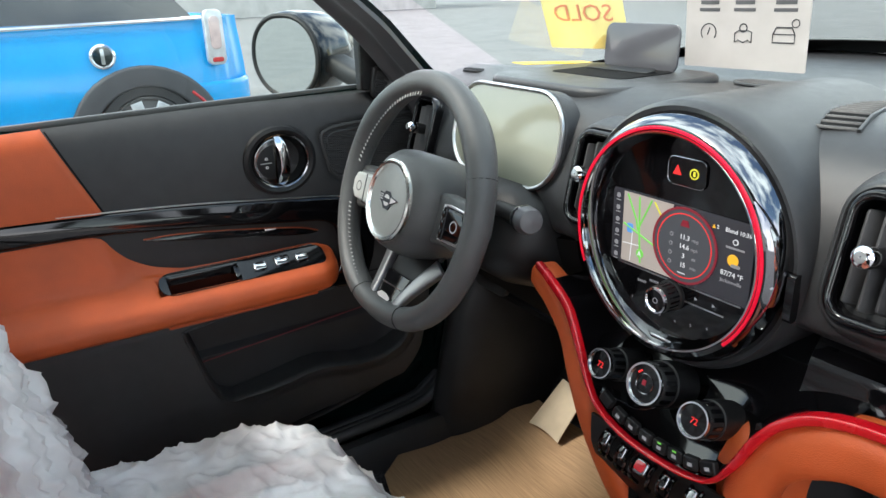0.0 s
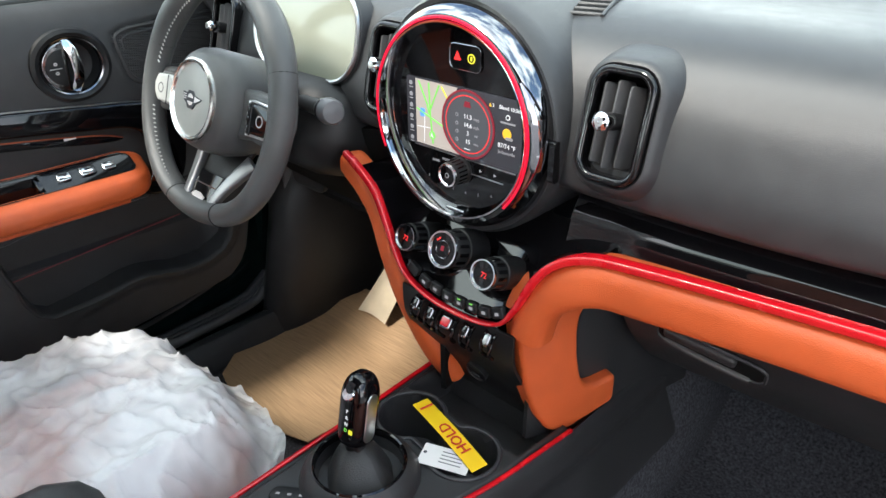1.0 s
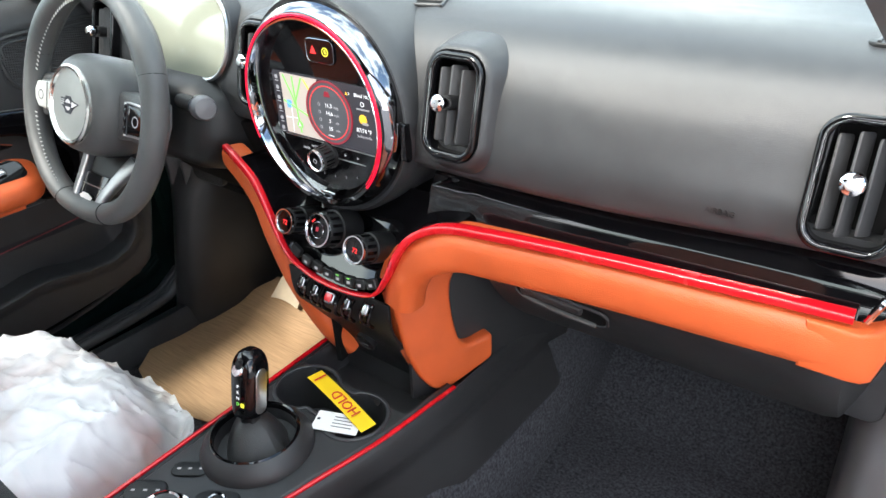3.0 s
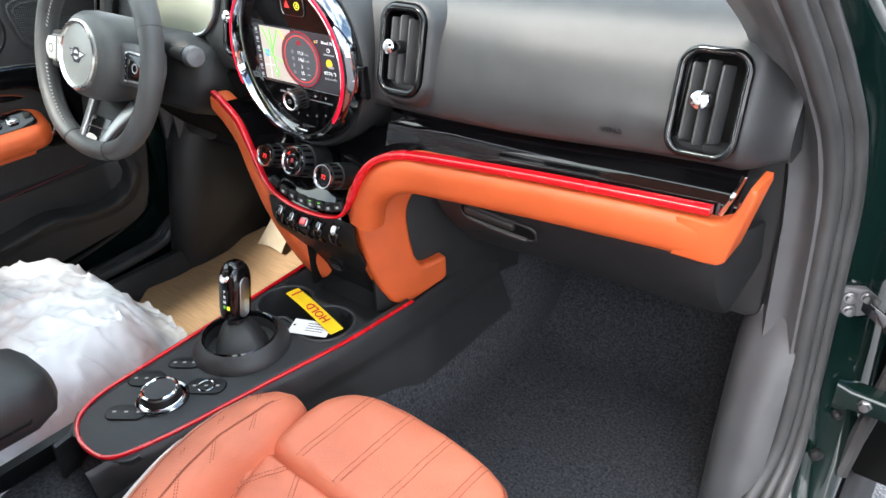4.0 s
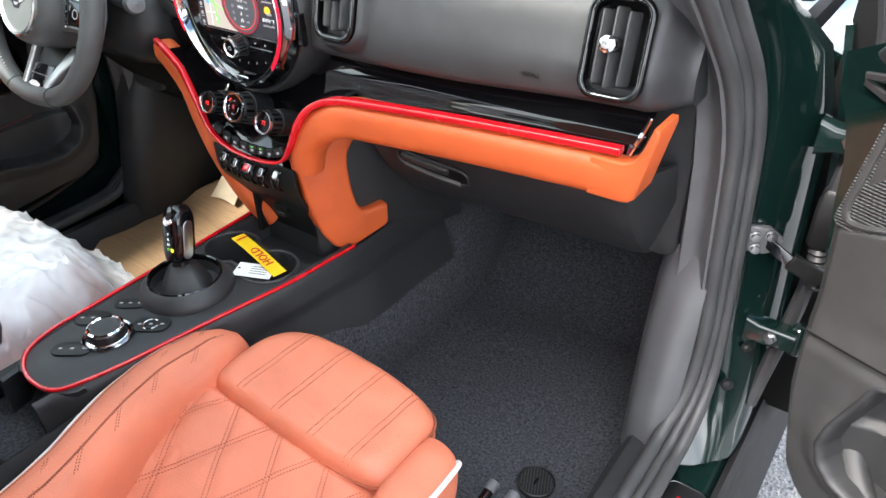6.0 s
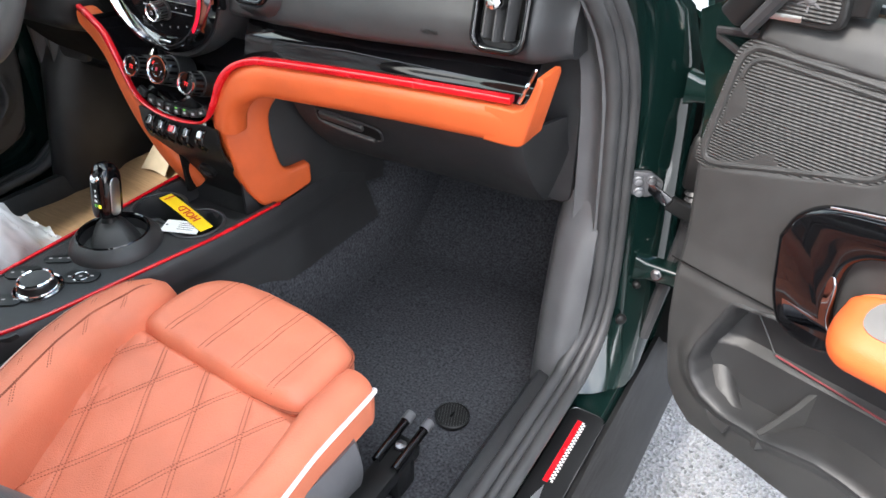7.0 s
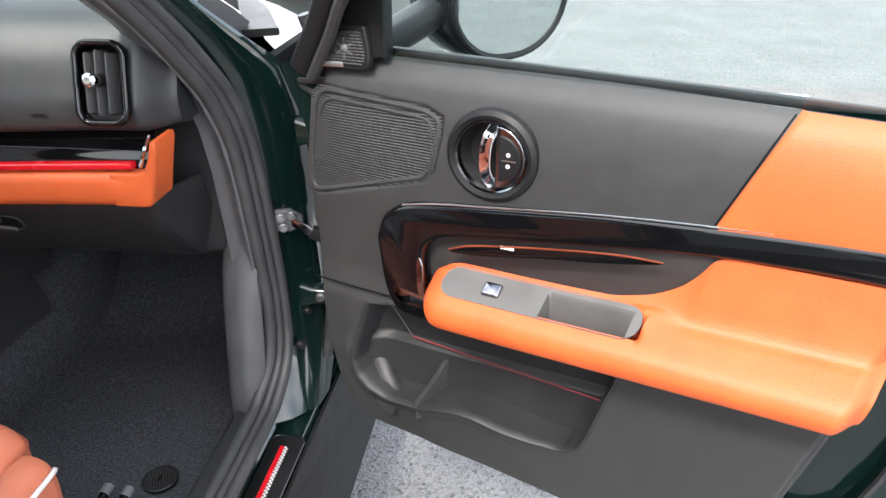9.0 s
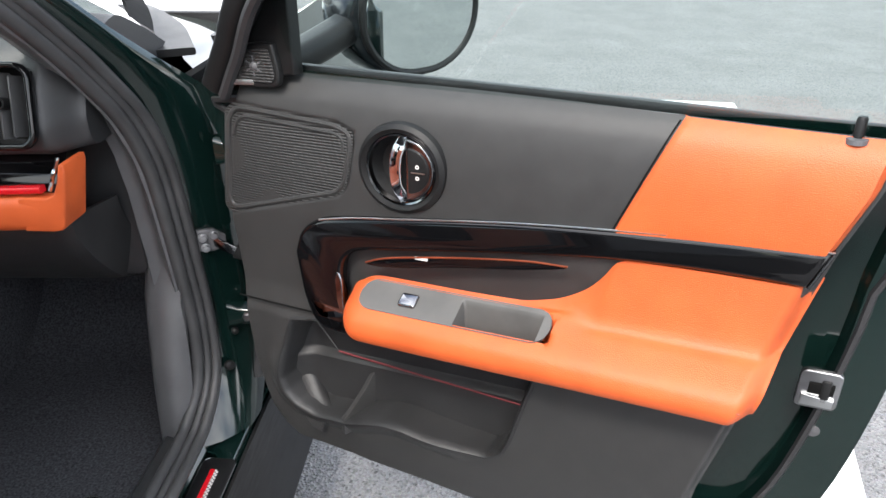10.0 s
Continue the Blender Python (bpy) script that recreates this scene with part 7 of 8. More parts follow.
# front thigh pad: a flat cushion with a piped rear edge
PAD = [(p.x, p.y) for p in cat([(0.212, -0.314, 0), (0.30, -0.3175, 0), (0.40, -0.3165, 0), (0.47, -0.310, 0), (0.508, -0.293, 0), (0.514, -0.25, 0), (0.510, -0.20, 0), (0.494, -0.162, 0), (0.44, -0.147, 0), (0.36, -0.142, 0), (0.28, -0.148, 0), (0.232, -0.164, 0), (0.203, -0.195, 0), (0.194, -0.235, 0), (0.196, -0.285, 0)], 6, True)]
PC = (0.355, -0.235)


def pad_top(x, y):
    return 0.590 - 0.030 * (x - 0.2) / 0.31 + 0.003 * sstep(-0.26, -0.16, y)


PAD_A = [(math.atan2(y - PC[1], x - PC[0]), x, y) for x, y in PAD]


def pad_k(x, y):
    """Share of the way from the pad's middle to its edge."""
    a = math.atan2(y - PC[1], x - PC[0])
    best, r = 9.0, 0.1
    for pa, px, py in PAD_A:
        dd = abs((pa - a + math.pi) % (2 * math.pi) - math.pi)
        if dd < best:
            best, r = dd, math.hypot(px - PC[0], py - PC[1])
    return min(math.hypot(x - PC[0], y - PC[1]) / r, 1.0)


def pad_z(x, y, k=None):
    k = pad_k(x, y) if k is None else k
    e = max(0.0, (k - 0.80) / 0.20)
    groove = sum(math.exp(-((x - sx - 0.05 * (y + 0.23)) / 0.007) ** 2) for sx in (0.262, 0.33, 0.398, 0.462))
    puff = 0.0018 * noise.noise(V((x * 30, y * 30, 4)))
    return pad_top(x, y) + 0.006 * (1 - k ** 4) - 0.026 * (1 - math.sqrt(max(0.0, 1 - e * e))) - 0.0014 * groove * sstep(1.0, 0.8, k) + puff


rings = []
for k in (0.03, 0.15, 0.3, 0.42, 0.52, 0.62, 0.7, 0.77, 0.82, 0.86, 0.9, 0.93, 0.96, 0.98, 0.993, 1.0):
    rings.append([(PC[0] + (x - PC[0]) * k, PC[1] + (y - PC[1]) * k, pad_z(PC[0] + (x - PC[0]) * k, PC[1] + (y - PC[1]) * k, k)) for x, y in PAD])
for k, dz in ((1.012, -0.040), (1.010, -0.055), (0.985, -0.072), (0.93, -0.11)):
    rings.append([(PC[0] + (x - PC[0]) * k, PC[1] + (y - PC[1]) * k, pad_top(x, y) + dz) for x, y in PAD])
bm = loft(bmesh.new(), rings)
bmesh.ops.recalc_face_normals(bm, faces=bm.faces)
part("thigh_pad", bm, ORSEAT, seat, "puffed leather thigh pad", None, 70)
bm = bmesh.new()
for sx in (0.262, 0.33, 0.398, 0.462):
    for off in (-0.0045, 0.0045):
        for k in range(44):
            y = -0.306 + 0.150 * k / 44
            x = sx + off + 0.05 * (y + 0.23)
            if pad_k(x, y) < 0.97:
                box((0.0009, 0.0022, 0.0009), Matrix.Translation((x, y, pad_z(x, y) + 0.0003)), 0, bm)
tagged(part("pad_stitching", bm, STITCH, seat), kind="stuff")
part("pad_seam", sweep(bmesh.new(), [(PC[0] + (x - PC[0]) * 1.012, PC[1] + (y - PC[1]) * 1.012, pad_top(x, y) - 0.026) for x, y in PAD], circ(0.0022, 6), closed=True), STITCH, seat, "dark piped seam round the thigh pad")


# quilted centre
def cz(x, y):
    t = (y + 0.30) / -0.42
    u = (x - 0.35) / 0.16
    z = 0.571 - 0.030 * (x - 0.2) / 0.31 - 0.040 * sstep(0.0, 1.0, t) - 0.012 * (1 - u * u) * sstep(0.0, 0.5, t)
    z -= 0.016 * (1 - sstep(0.0, 0.06, t))
    p, q = (x + 0.55 * (y + 0.3)) / 0.085, (x - 0.55 * (y + 0.3)) / 0.085
    g1, g2 = abs(p - round(p)), abs(q - round(q))
    z += 0.0022 * (1 - (1 - min(1, min(g1, g2) / 0.3)) ** 2)
    z += 0.004 * noise.noise(V((x * 16, y * 14, 2.0))) * sstep(0.0, 0.2, t)
    r = 1 - abs(noise.noise(V((x * 34 + 12 * y, y * 9, 6.0))))
    z -= 0.004 * r ** 8 * sstep(0.30, 0.20, x) * sstep(0.0, 0.1, t)
    return z


part("cushion", grid(lambda u, v: (0.178 + 0.352 * u, -0.300 - 0.44 * v, cz(0.178 + 0.352 * u, -0.300 - 0.44 * v)), 130, 160, 0.02), ORSEAT, seat, "diamond-quilted leather cushion", None, 70)
bm = bmesh.new()
for fam in (1, -1):
    for i in range(-8, 26):
        for off in (-0.0035, 0.0035):
            for k in range(110):
                y = -0.322 - 0.40 * k / 110
                x = 0.085 * i - fam * 0.55 * (y + 0.3) + off
                if 0.205 < x < 0.515:
                    box((0.0023, 0.0009, 0.0009), Matrix.Translation((x, y, cz(x, y) + 0.0004)) @ Matrix.Rotation(math.atan2(1, -fam * 0.55), 4, "Z"), 0, bm)
tagged(part("quilt_stitching", bm, STITCH, seat), kind="stuff")

# side bolsters
BL_O = ((-0.226, 0.172), (-0.235, 0.150), (-0.25, 0.130), (-0.28, 0.113), (-0.326, 0.103), (-0.376, 0.105), (-0.43, 0.117), (-0.48, 0.137), (-0.536, 0.163), (-0.62, 0.186), (-0.80, 0.205))
BL_I = ((-0.226, 0.186), (-0.235, 0.195), (-0.26, 0.202), (-0.315, 0.208), (-0.362, 0.205), (-0.43, 0.222), (-0.517, 0.254), (-0.57, 0.272), (-0.80, 0.29))
BL_Z = ((-0.226, 0.572), (-0.235, 0.596), (-0.25, 0.608), (-0.28, 0.616), (-0.36, 0.619), (-0.80, 0.64))
BR_I = ((-0.186, 0.515), (-0.195, 0.505), (-0.29, 0.506), (-0.37, 0.522), (-0.45, 0.536), (-0.80, 0.555))
BR_O = ((-0.186, 0.545), (-0.195, 0.558), (-0.21, 0.565), (-0.34, 0.570), (-0.42, 0.580), (-0.51, 0.590), (-0.80, 0.60))
BR_Z = ((-0.186, 0.530), (-0.195, 0.546), (-0.22, 0.553), (-0.40, 0.556), (-0.80, 0.60))


def bolster(inner, outer, top, y0, sect):
    """sect: (share from outer to inner edge, height below the top) round the section."""
    rings = []
    for i in range(61):
        y = y0 - 0.57 * (i / 60) ** 1.5
        a, b, z = curve1(outer[::-1], y), curve1(inner[::-1], y), curve1(top[::-1], y)
        pr = cat([(a + (b - a) * k, h, 0) for k, h in sect], 4)
        rings.append([(q.x, y, z + q.y) for q in pr])
    bm = loft(bmesh.new(), rings)
    bmesh.ops.recalc_face_normals(bm, faces=bm.faces)
    return bm


SECT_L = [(1.06, -0.10), (1.03, -0.045), (0.98, -0.024), (0.86, -0.009), (0.68, -0.001), (0.45, 0.0), (0.24, -0.006), (0.08, -0.018), (0.0, -0.034), (0.03, -0.065), (0.12, -0.12)]
SECT_R = [(1.30, -0.06), (1.06, -0.022), (0.90, -0.006), (0.66, 0.0), (0.36, -0.002), (0.12, -0.010), (0.0, -0.024), (-0.04, -0.05), (0.0, -0.085)]
part("bolster", bolster(BL_I, BL_O, BL_Z, -0.226, SECT_L), ORSEAT, seat, "leather side bolster", None, 70)
part("bolster", bolster(BR_I, BR_O, BR_Z, -0.186, SECT_R), ORSEAT, seat, "leather side bolster", None, 70)
part("piping", tube([(0.561, -0.196, 0.524), (0.568, -0.215, 0.529), (0.572, -0.34, 0.531), (0.583, -0.43, 0.534), (0.593, -0.52, 0.545), (0.60, -0.74, 0.57)], 0.004, 8), WHITEPIPE, seat, "pale piping")
part("piping", tube([(0.128, -0.249, 0.566), (0.108, -0.285, 0.578), (0.1000, -0.326, 0.583), (0.1015, -0.376, 0.586), (0.113, -0.43, 0.589), (0.133, -0.48, 0.593), (0.159, -0.536, 0.597), (0.182, -0.62, 0.602), (0.201, -0.78, 0.608)], 0.0035, 8), WHITEPIPE, seat, "pale piping")
for share, dz, thread in ((0.16, -0.0105, PALETHREAD), (0.24, -0.0055, STITCH), (0.66, -0.0006, STITCH)):
    bm = bmesh.new()
    for k in range(130):
        y = -0.262 - 0.46 * k / 130
        a, b, z = curve1(BL_O[::-1], y), curve1(BL_I[::-1], y), curve1(BL_Z[::-1], y)
        y2 = y - 0.003
        a2, b2 = curve1(BL_O[::-1], y2), curve1(BL_I[::-1], y2)
        box((0.0009, 0.0024, 0.0009), Matrix.Translation((a + (b - a) * share, y, z + dz)) @ Matrix.Rotation(math.atan2(a2 + (b2 - a2) * share - a - (b - a) * share, 0.003), 4, "Z"), 0, bm)
    tagged(part("bolster_stitching", bm, thread, seat), kind="stuff")
part("bolster_seam", tube([(curve1(BL_O[::-1], y) * 0.36 + curve1(BL_I[::-1], y) * 0.64, y, curve1(BL_Z[::-1], y) - 0.0006) for y in [-0.272 - 0.45 * k / 30 for k in range(31)]], 0.0013, 6), STITCH, seat, "dark seam along the bolster")
bm = bmesh.new()
for fam in (-1,):
    for i in range(6):
        for off in (-0.003, 0.003):
            for k in range(18):
                y = -0.30 - 0.07 * i + fam * 0.06 * (k / 18 - 0.5) + off
                b = curve1(BL_I[::-1], y)
                x = b - 0.062 + 0.048 * k / 18
                u = (x - curve1(BL_O[::-1], y)) / (b - curve1(BL_O[::-1], y))
                box((0.0022, 0.0009, 0.0009), Matrix.Translation((x, y, curve1(BL_Z[::-1], y) - 0.0004 - 0.030 * max(0, u - 0.62) ** 1.5)) @ Matrix.Rotation(fam * 0.75, 4, "Z"), 0, bm)
tagged(part("bolster_stitching", bm, STITCH, seat), kind="stuff")
# plastic side shield, controls, frame and rail
def shield(u, v):
    y = -0.225 - 0.52 * u
    top = 0.482 + 0.02 * u
    z = 0.385 + (top - 0.385) * v - 0.03 * (1 - sstep(0, 0.12, u)) * (1 - v)
    return (0.575 + 0.012 * math.sin(math.pi * v) - 0.05 * (1 - sstep(0, 0.1, u)) ** 2, y, z)
sh = part("side_shield", grid(shield, 26, 14, 0.012), HARDGREY, seat, "grey plastic seat side shield")
part("shield_groove", tube([(0.589, -0.40, 0.42), (0.591, -0.395, 0.455), (0.59, -0.42, 0.475), (0.589, -0.50, 0.47)], 0.003, 6), INKBLACK, sh)
part("seat_switch", prism(rrect(0.045, 0.018, 0.006), 0.012, Matrix(((0, 0, 1, 0.588), (1, 0, 0, -0.47), (0, 1, 0, 0.405), (0, 0, 0, 1))), 0.003), SATIN, sh, "silver seat adjuster")
part("seat_pan", box((0.36, 0.5, 0.07), Matrix.Translation((0.345, -0.47, 0.45)), 0.02), HARD, seat)
for x in (0.20, 0.588):
    rl = part("rail", box((0.045, 0.62, 0.03), Matrix.Translation((x, -0.455, 0.372)), 0.006), HARD, seat, "black seat rail")
    for dx in (-0.018, 0.018):
        part("rail_tube", lathe([(0.0075, -0.05), (0.0078, 0.05), (0.0001, 0.0505)], Matrix.Translation((x + dx, -0.165, 0.395)) @ Matrix.Rotation(radians(-84), 4, "X"), 14), GLOSS, rl)
        part("rail_cap", lathe([(0.0095, 0.035), (0.0095, 0.054), (0.0001, 0.055)], Matrix.Translation((x + dx, -0.165, 0.395)) @ Matrix.Rotation(radians(-84), 4, "X"), 14), HARDGREY, rl)
    part("rail_bolt", lathe([(0.010, 0), (0.010, 0.006), (0.0001, 0.008)], Matrix.Translation((x, -0.17, 0.388)), 6), METAL, rl)
    part("rail_foot", box((0.05, 0.05, 0.06), Matrix.Translation((x, -0.19, 0.345)), 0.008), HARD, rl)
# backrest
BR = Matrix.Translation((0.325, -0.80, 0.56)) @ Matrix.Rotation(radians(24), 4, "X")
bm = loft(bmesh.new(), [[BR @ V((a * k, b * q, h)) for a, b in rrect(0.46, 0.13, 0.05, 5)] for k, q, h in ((0.9, 0.8, -0.02), (1.0, 1.0, 0.05), (1.02, 1.0, 0.3), (0.9, 0.9, 0.52), (0.7, 0.7, 0.58), (0.5, 0.4, 0.60))])
bmesh.ops.recalc_face_normals(bm, faces=bm.faces)
part("backrest", bm, ORSEAT, seat, "leather backrest", None, 70)
# red buckle by the seat
bk = thing("seat_belt_buckle", "black belt buckle with red release button", "buckle", at=(0.10, -0.55, 0.55))
part("body", box((0.03, 0.05, 0.07), Matrix.Translation((0.085, -0.60, 0.575)) @ Matrix.Rotation(0.5, 4, "X"), 0.006), HARD, bk)
part("release", box((0.024, 0.018, 0.012), Matrix.Translation((0.085, -0.578, 0.612)) @ Matrix.Rotation(0.5, 4, "X"), 0.003), RED, bk)

# floor cap
FCM = Matrix.Translation((0.592, -0.012, 0.317))
fc = part("floor_cap", lathe([(0.032, -0.004), (0.032, 0.002), (0.0295, 0.0035), (0.0285, 0.002), (0.0001, 0.002)], FCM, 36), HARD, shell, "round ribbed black cap set in the carpet")
for i in range(11):
    w = math.sqrt(max(0.0001, 0.027 ** 2 - (0.005 * (i - 5)) ** 2))
    part("rib", box((0.0018, 2 * w, 0.001), FCM @ Matrix.Rotation(0.4, 4, "Z") @ Matrix.Translation((0.005 * (i - 5), 0, 0.0026)), 0), SOFTG, fc)
part("slot", box((0.004, 0.014, 0.002), FCM @ Matrix.Translation((0, 0, 0.003)), 0.0005), INKBLACK, fc)

# ---------------------------------------------------------------- driver's seat under polythene
ds = thing("driver_seat", "chestnut leather driver's seat under a protective cover", "car seat", at=(-0.34, -0.5, 0.33))
dpad = pad_shape(-0.56, -0.125, -0.80, -0.215, 0.562, 0.40, 0.01, edge=0.06)
part("cushion", grid(dpad, 40, 40), ORSEAT, ds, "leather cushion", None, 70)
part("thigh_pad", grid(pad_shape(-0.49, -0.20, -0.33, -0.215, 0.572, 0.50, 0.01, edge=0.035), 30, 20), ORSEAT, ds, "", None, 70)
BRD = Matrix.Translation((-0.345, -0.655, 0.56)) @ Matrix.Rotation(radians(14), 4, "X")
bm = loft(bmesh.new(), [[BRD @ V((a * k, b * q, h)) for a, b in rrect(0.48, 0.13, 0.05, 5)] for k, q, h in ((0.9, 0.8, -0.02), (1.0, 1.0, 0.05), (1.02, 1.0, 0.3), (0.9, 0.9, 0.52), (0.7, 0.7, 0.58), (0.5, 0.4, 0.60))])
bmesh.ops.recalc_face_normals(bm, faces=bm.faces)
part("backrest", bm, ORSEAT, ds, "leather backrest", None, 70)
part("seat_base", box((0.40, 0.48, 0.16), Matrix.Translation((-0.345, -0.52, 0.40)), 0.03), HARD, ds)


def fold(p, s):
    q = V((p[0] * 9, p[1] * 9, p[2] * 4 + s))
    w = noise.noise(q) * 0.5 + noise.noise(q * 2.3) * 0.3
    r = 1 - abs(noise.noise(V((p[0] * 13 + 4 * p[1], p[1] * 5, s + 7))))
    r2 = 1 - abs(noise.noise(V((p[0] * 17 - 9 * p[1], p[1] * 21 + 5 * p[0], s + 2))))
    r3 = 1 - abs(noise.noise(V((p[0] * 38 + 15 * p[1], p[1] * 30 - 11 * p[0], s + 11))))
    return 0.014 * w + 0.013 * r ** 6 + 0.010 * r2 ** 8 + 0.005 * r3 ** 6


def cover(u, v):
    a, b = 2 * u - 1, 2 * v - 1
    # rounded plan outline
    x = -0.352 + 0.262 * a * (1 - 0.20 * b * b * (b > 0) * abs(a))
    y = -0.48 + 0.315 * b * (1 - 0.16 * a * a * (b > 0))
    m = (abs(a) ** 4 + (max(b, 0)) ** 4) ** 0.25
    t = sstep(0.55, 1.0, m)
    z = 0.632 - 0.13 * t ** 2.2 - 0.016 * m * m
    z += fold((x, y, z), 0.0) * (0.6 + 0.9 * t) + 0.02 * max(0, -b) ** 2
    return (x + 0.022 * noise.noise(V((y * 14, z * 11, 1))) * t, y + 0.022 * noise.noise(V((x * 14, z * 11, 5))) * t, z)


pc = thing("seat_cover", "crumpled milky polythene cover over the driver's seat", "plastic cover", at=(-0.34, -0.5, 0.58))
part("sheet", grid(cover, 130, 130), POLY, pc, "", None, 80)
def cover_back(u, v):
    a = 2 * u - 1
    h = -0.02 + 0.66 * v
    p = BRD @ V((0.265 * a, 0.078 - 0.05 * a ** 4, h))
    f = fold((p.x * 1.2, p.z, p.y), 3.0)
    return (p.x, p.y + f * 1.2 + 0.01, p.z)
part("sheet", grid(cover_back, 70, 70), POLY, pc, "", None, 80)

# ---------------------------------------------------------------- floor paper
def mat_shape(u, v):
    x0 = curve1(((-0.06, -0.64), (0.02, -0.70), (0.2, -0.70), (0.32, -0.63)), -0.06 + 0.40 * v)
    x1 = curve1(((-0.06, -0.335), (0.1, -0.315), (0.27, -0.28), (0.34, -0.27)), -0.06 + 0.40 * v)
    x = x0 + (x1 - x0) * u
    y = -0.06 + 0.40 * v - 0.03 * math.sin(math.pi * u) * (1 - v)
    z = 0.335 + 0.012 * noise.noise(V((x * 6, y * 6, 3))) + 0.04 * sstep(0.7, 1.0, v) + 0.02 * sstep(0.85, 1.0, u) * v
    return (x, y, z)
solo("floor_paper", grid(mat_shape, 40, 40, 0.002), PAPER, "brown corrugated kraft paper mat on the driver's floor", "floor mat")
def flap(u, v):
    x = -0.58 + 0.095 * u + 0.015 * v
    y = 0.272 + 0.082 * v - 0.03 * u * v
    return (x, y, 0.368 + 0.09 * v + 0.008 * math.sin(3 * u))
solo("paper_flap", grid(flap, 12, 14, 0.002), PAPERPALE, "folded pale paper flap leaning by the console", "paper")
# scuff of green painted sill and paper scrap by the driver's door
part("driver_carpet_edge", box((0.03, 0.9, 0.03), Matrix.Translation((-0.70, -0.3, 0.345)), 0.01), RUBBER, shell)

# ---------------------------------------------------------------- tags in the cup holder
tg = thing("hold_tag", "yellow tag with red lettering lying over the cup holder", "tag", at=(0.05, -0.08, 0.6))
ta, tb_ = V((-0.016, -0.066, 0.618)), V((0.124, -0.096, 0.607))
dx = (tb_ - ta).normalized()
acr = V((0.21, 0.97, 0)).normalized()
def strip(u, v):
    p = ta.lerp(tb_, u)
    return tuple(p + acr * (0.025 * (v - 0.5)) + V((0, 0, 0.003 * math.sin(math.pi * u))))
part("band", grid(strip, 24, 4, 0.0008), YELLOW, tg)
TM = frame_at(ta.lerp(tb_, 0.60) + V((0, 0, 0.0046)), -dx, -acr)
part("lettering", letters("HOLD", 0.022, TM @ Matrix.Rotation(radians(1), 4, "Y"), 0.0005), REDINK, tg)
part("slot_mark", box((0.003, 0.02, 0.0006), frame_at(ta.lerp(tb_, 0.12) + V((0, 0, 0.0042)), dx, acr), 0), REDINK, tg)
wt = thing("white_tag", "small white card tag lying over the cup holder", "tag", at=(0.03, -0.125, 0.6))
WT = frame_at((0.079, -0.113, 0.6052), (0.91, 0.40, -0.02), (-0.62, 0.78, 0.05))
part("card", prism(rrect(0.068, 0.036, 0.002), 0.0008, WT), CARD, wt)
part("hole", lathe([(0.0001, 0.0011), (0.0025, 0.0011)], WT @ Matrix.Translation((-0.029, 0.002, 0)), 14), INK, wt)
for i in range(4):
    part("print_line", box((0.03, 0.0014, 0.0003), WT @ Matrix.Translation((0.008, 0.010 - 0.006 * i, 0.0010)), 0), HARDGREY, wt)

# ---------------------------------------------------------------- papers at the windscreen
lf = thing("leaflet", "white leaflet with icons standing at the windscreen", "leaflet", at=(-0.23, 0.42, 1.14))
LF = REAR((-0.252, 0.42, 1.259), -4, 6)
part("sheet", prism(rrect(0.205, 0.23, 0.003), 0.001, LF), LEAFCARD, lf)
for i, xx in enumerate((-0.06, 0.0, 0.065)):
    part("caption", box((0.032, 0.006, 0.0006), LF @ Matrix.Translation((xx, -0.014, 0.0012)), 0), HARDGREY, lf)
    part("caption", box((0.036, 0.005, 0.0006), LF @ Matrix.Translation((xx, -0.025, 0.0012)), 0), HARDGREY, lf)
IC = LF @ Matrix.Translation((0, -0.060, 0.0014))
part("dial_icon", lathe([(0.0125, 0.0003), (0.0142, 0.0003), (0.0142, 0)], IC @ Matrix.Translation((-0.06, 0, 0)), 30, a0=-40, a1=220), INK, lf)
part("dial_hand", box((0.0016, 0.012, 0.0005), IC @ Matrix.Translation((-0.06, 0.002, 0)) @ Matrix.Rotation(-0.3, 4, "Z"), 0), INK, lf)
for pts in ([(-0.014, -0.014), (-0.008, -0.010), (0.0, -0.014), (0.008, -0.010), (0.014, -0.014), (0.014, 0.002), (0.008, 0.004), (-0.008, 0.004), (-0.014, 0.0)],):
    part("map_icon", sweep(bmesh.new(), [IC @ V((a, b, 0)) for a, b in pts], circ(0.0008, 5), up=(0, 1, 0), closed=True), INK, lf)
part("pin_icon", lathe([(0.005, 0.0003), (0.007, 0.0003), (0.007, 0)], IC @ Matrix.Translation((0, 0.008, 0)), 20), INK, lf)
part("car_icon", sweep(bmesh.new(), [IC @ V((0.065 + a, b, 0)) for a, b in [(-0.017, -0.012), (-0.017, 0.0), (-0.012, 0.010), (0.012, 0.010), (0.017, 0.0), (0.017, -0.012)]], circ(0.001, 5), up=(0, 1, 0), closed=True), INK, lf)
part("car_icon_line", box((0.034, 0.0014, 0.0005), IC @ Matrix.Translation((0.065, 0.0, 0)), 0), INK, lf)
part("lens_icon", lathe([(0.005, 0.0003), (0.0065, 0.0003), (0.0065, 0)], IC @ Matrix.Translation((0.082, 0.016, 0)), 20), INK, lf)
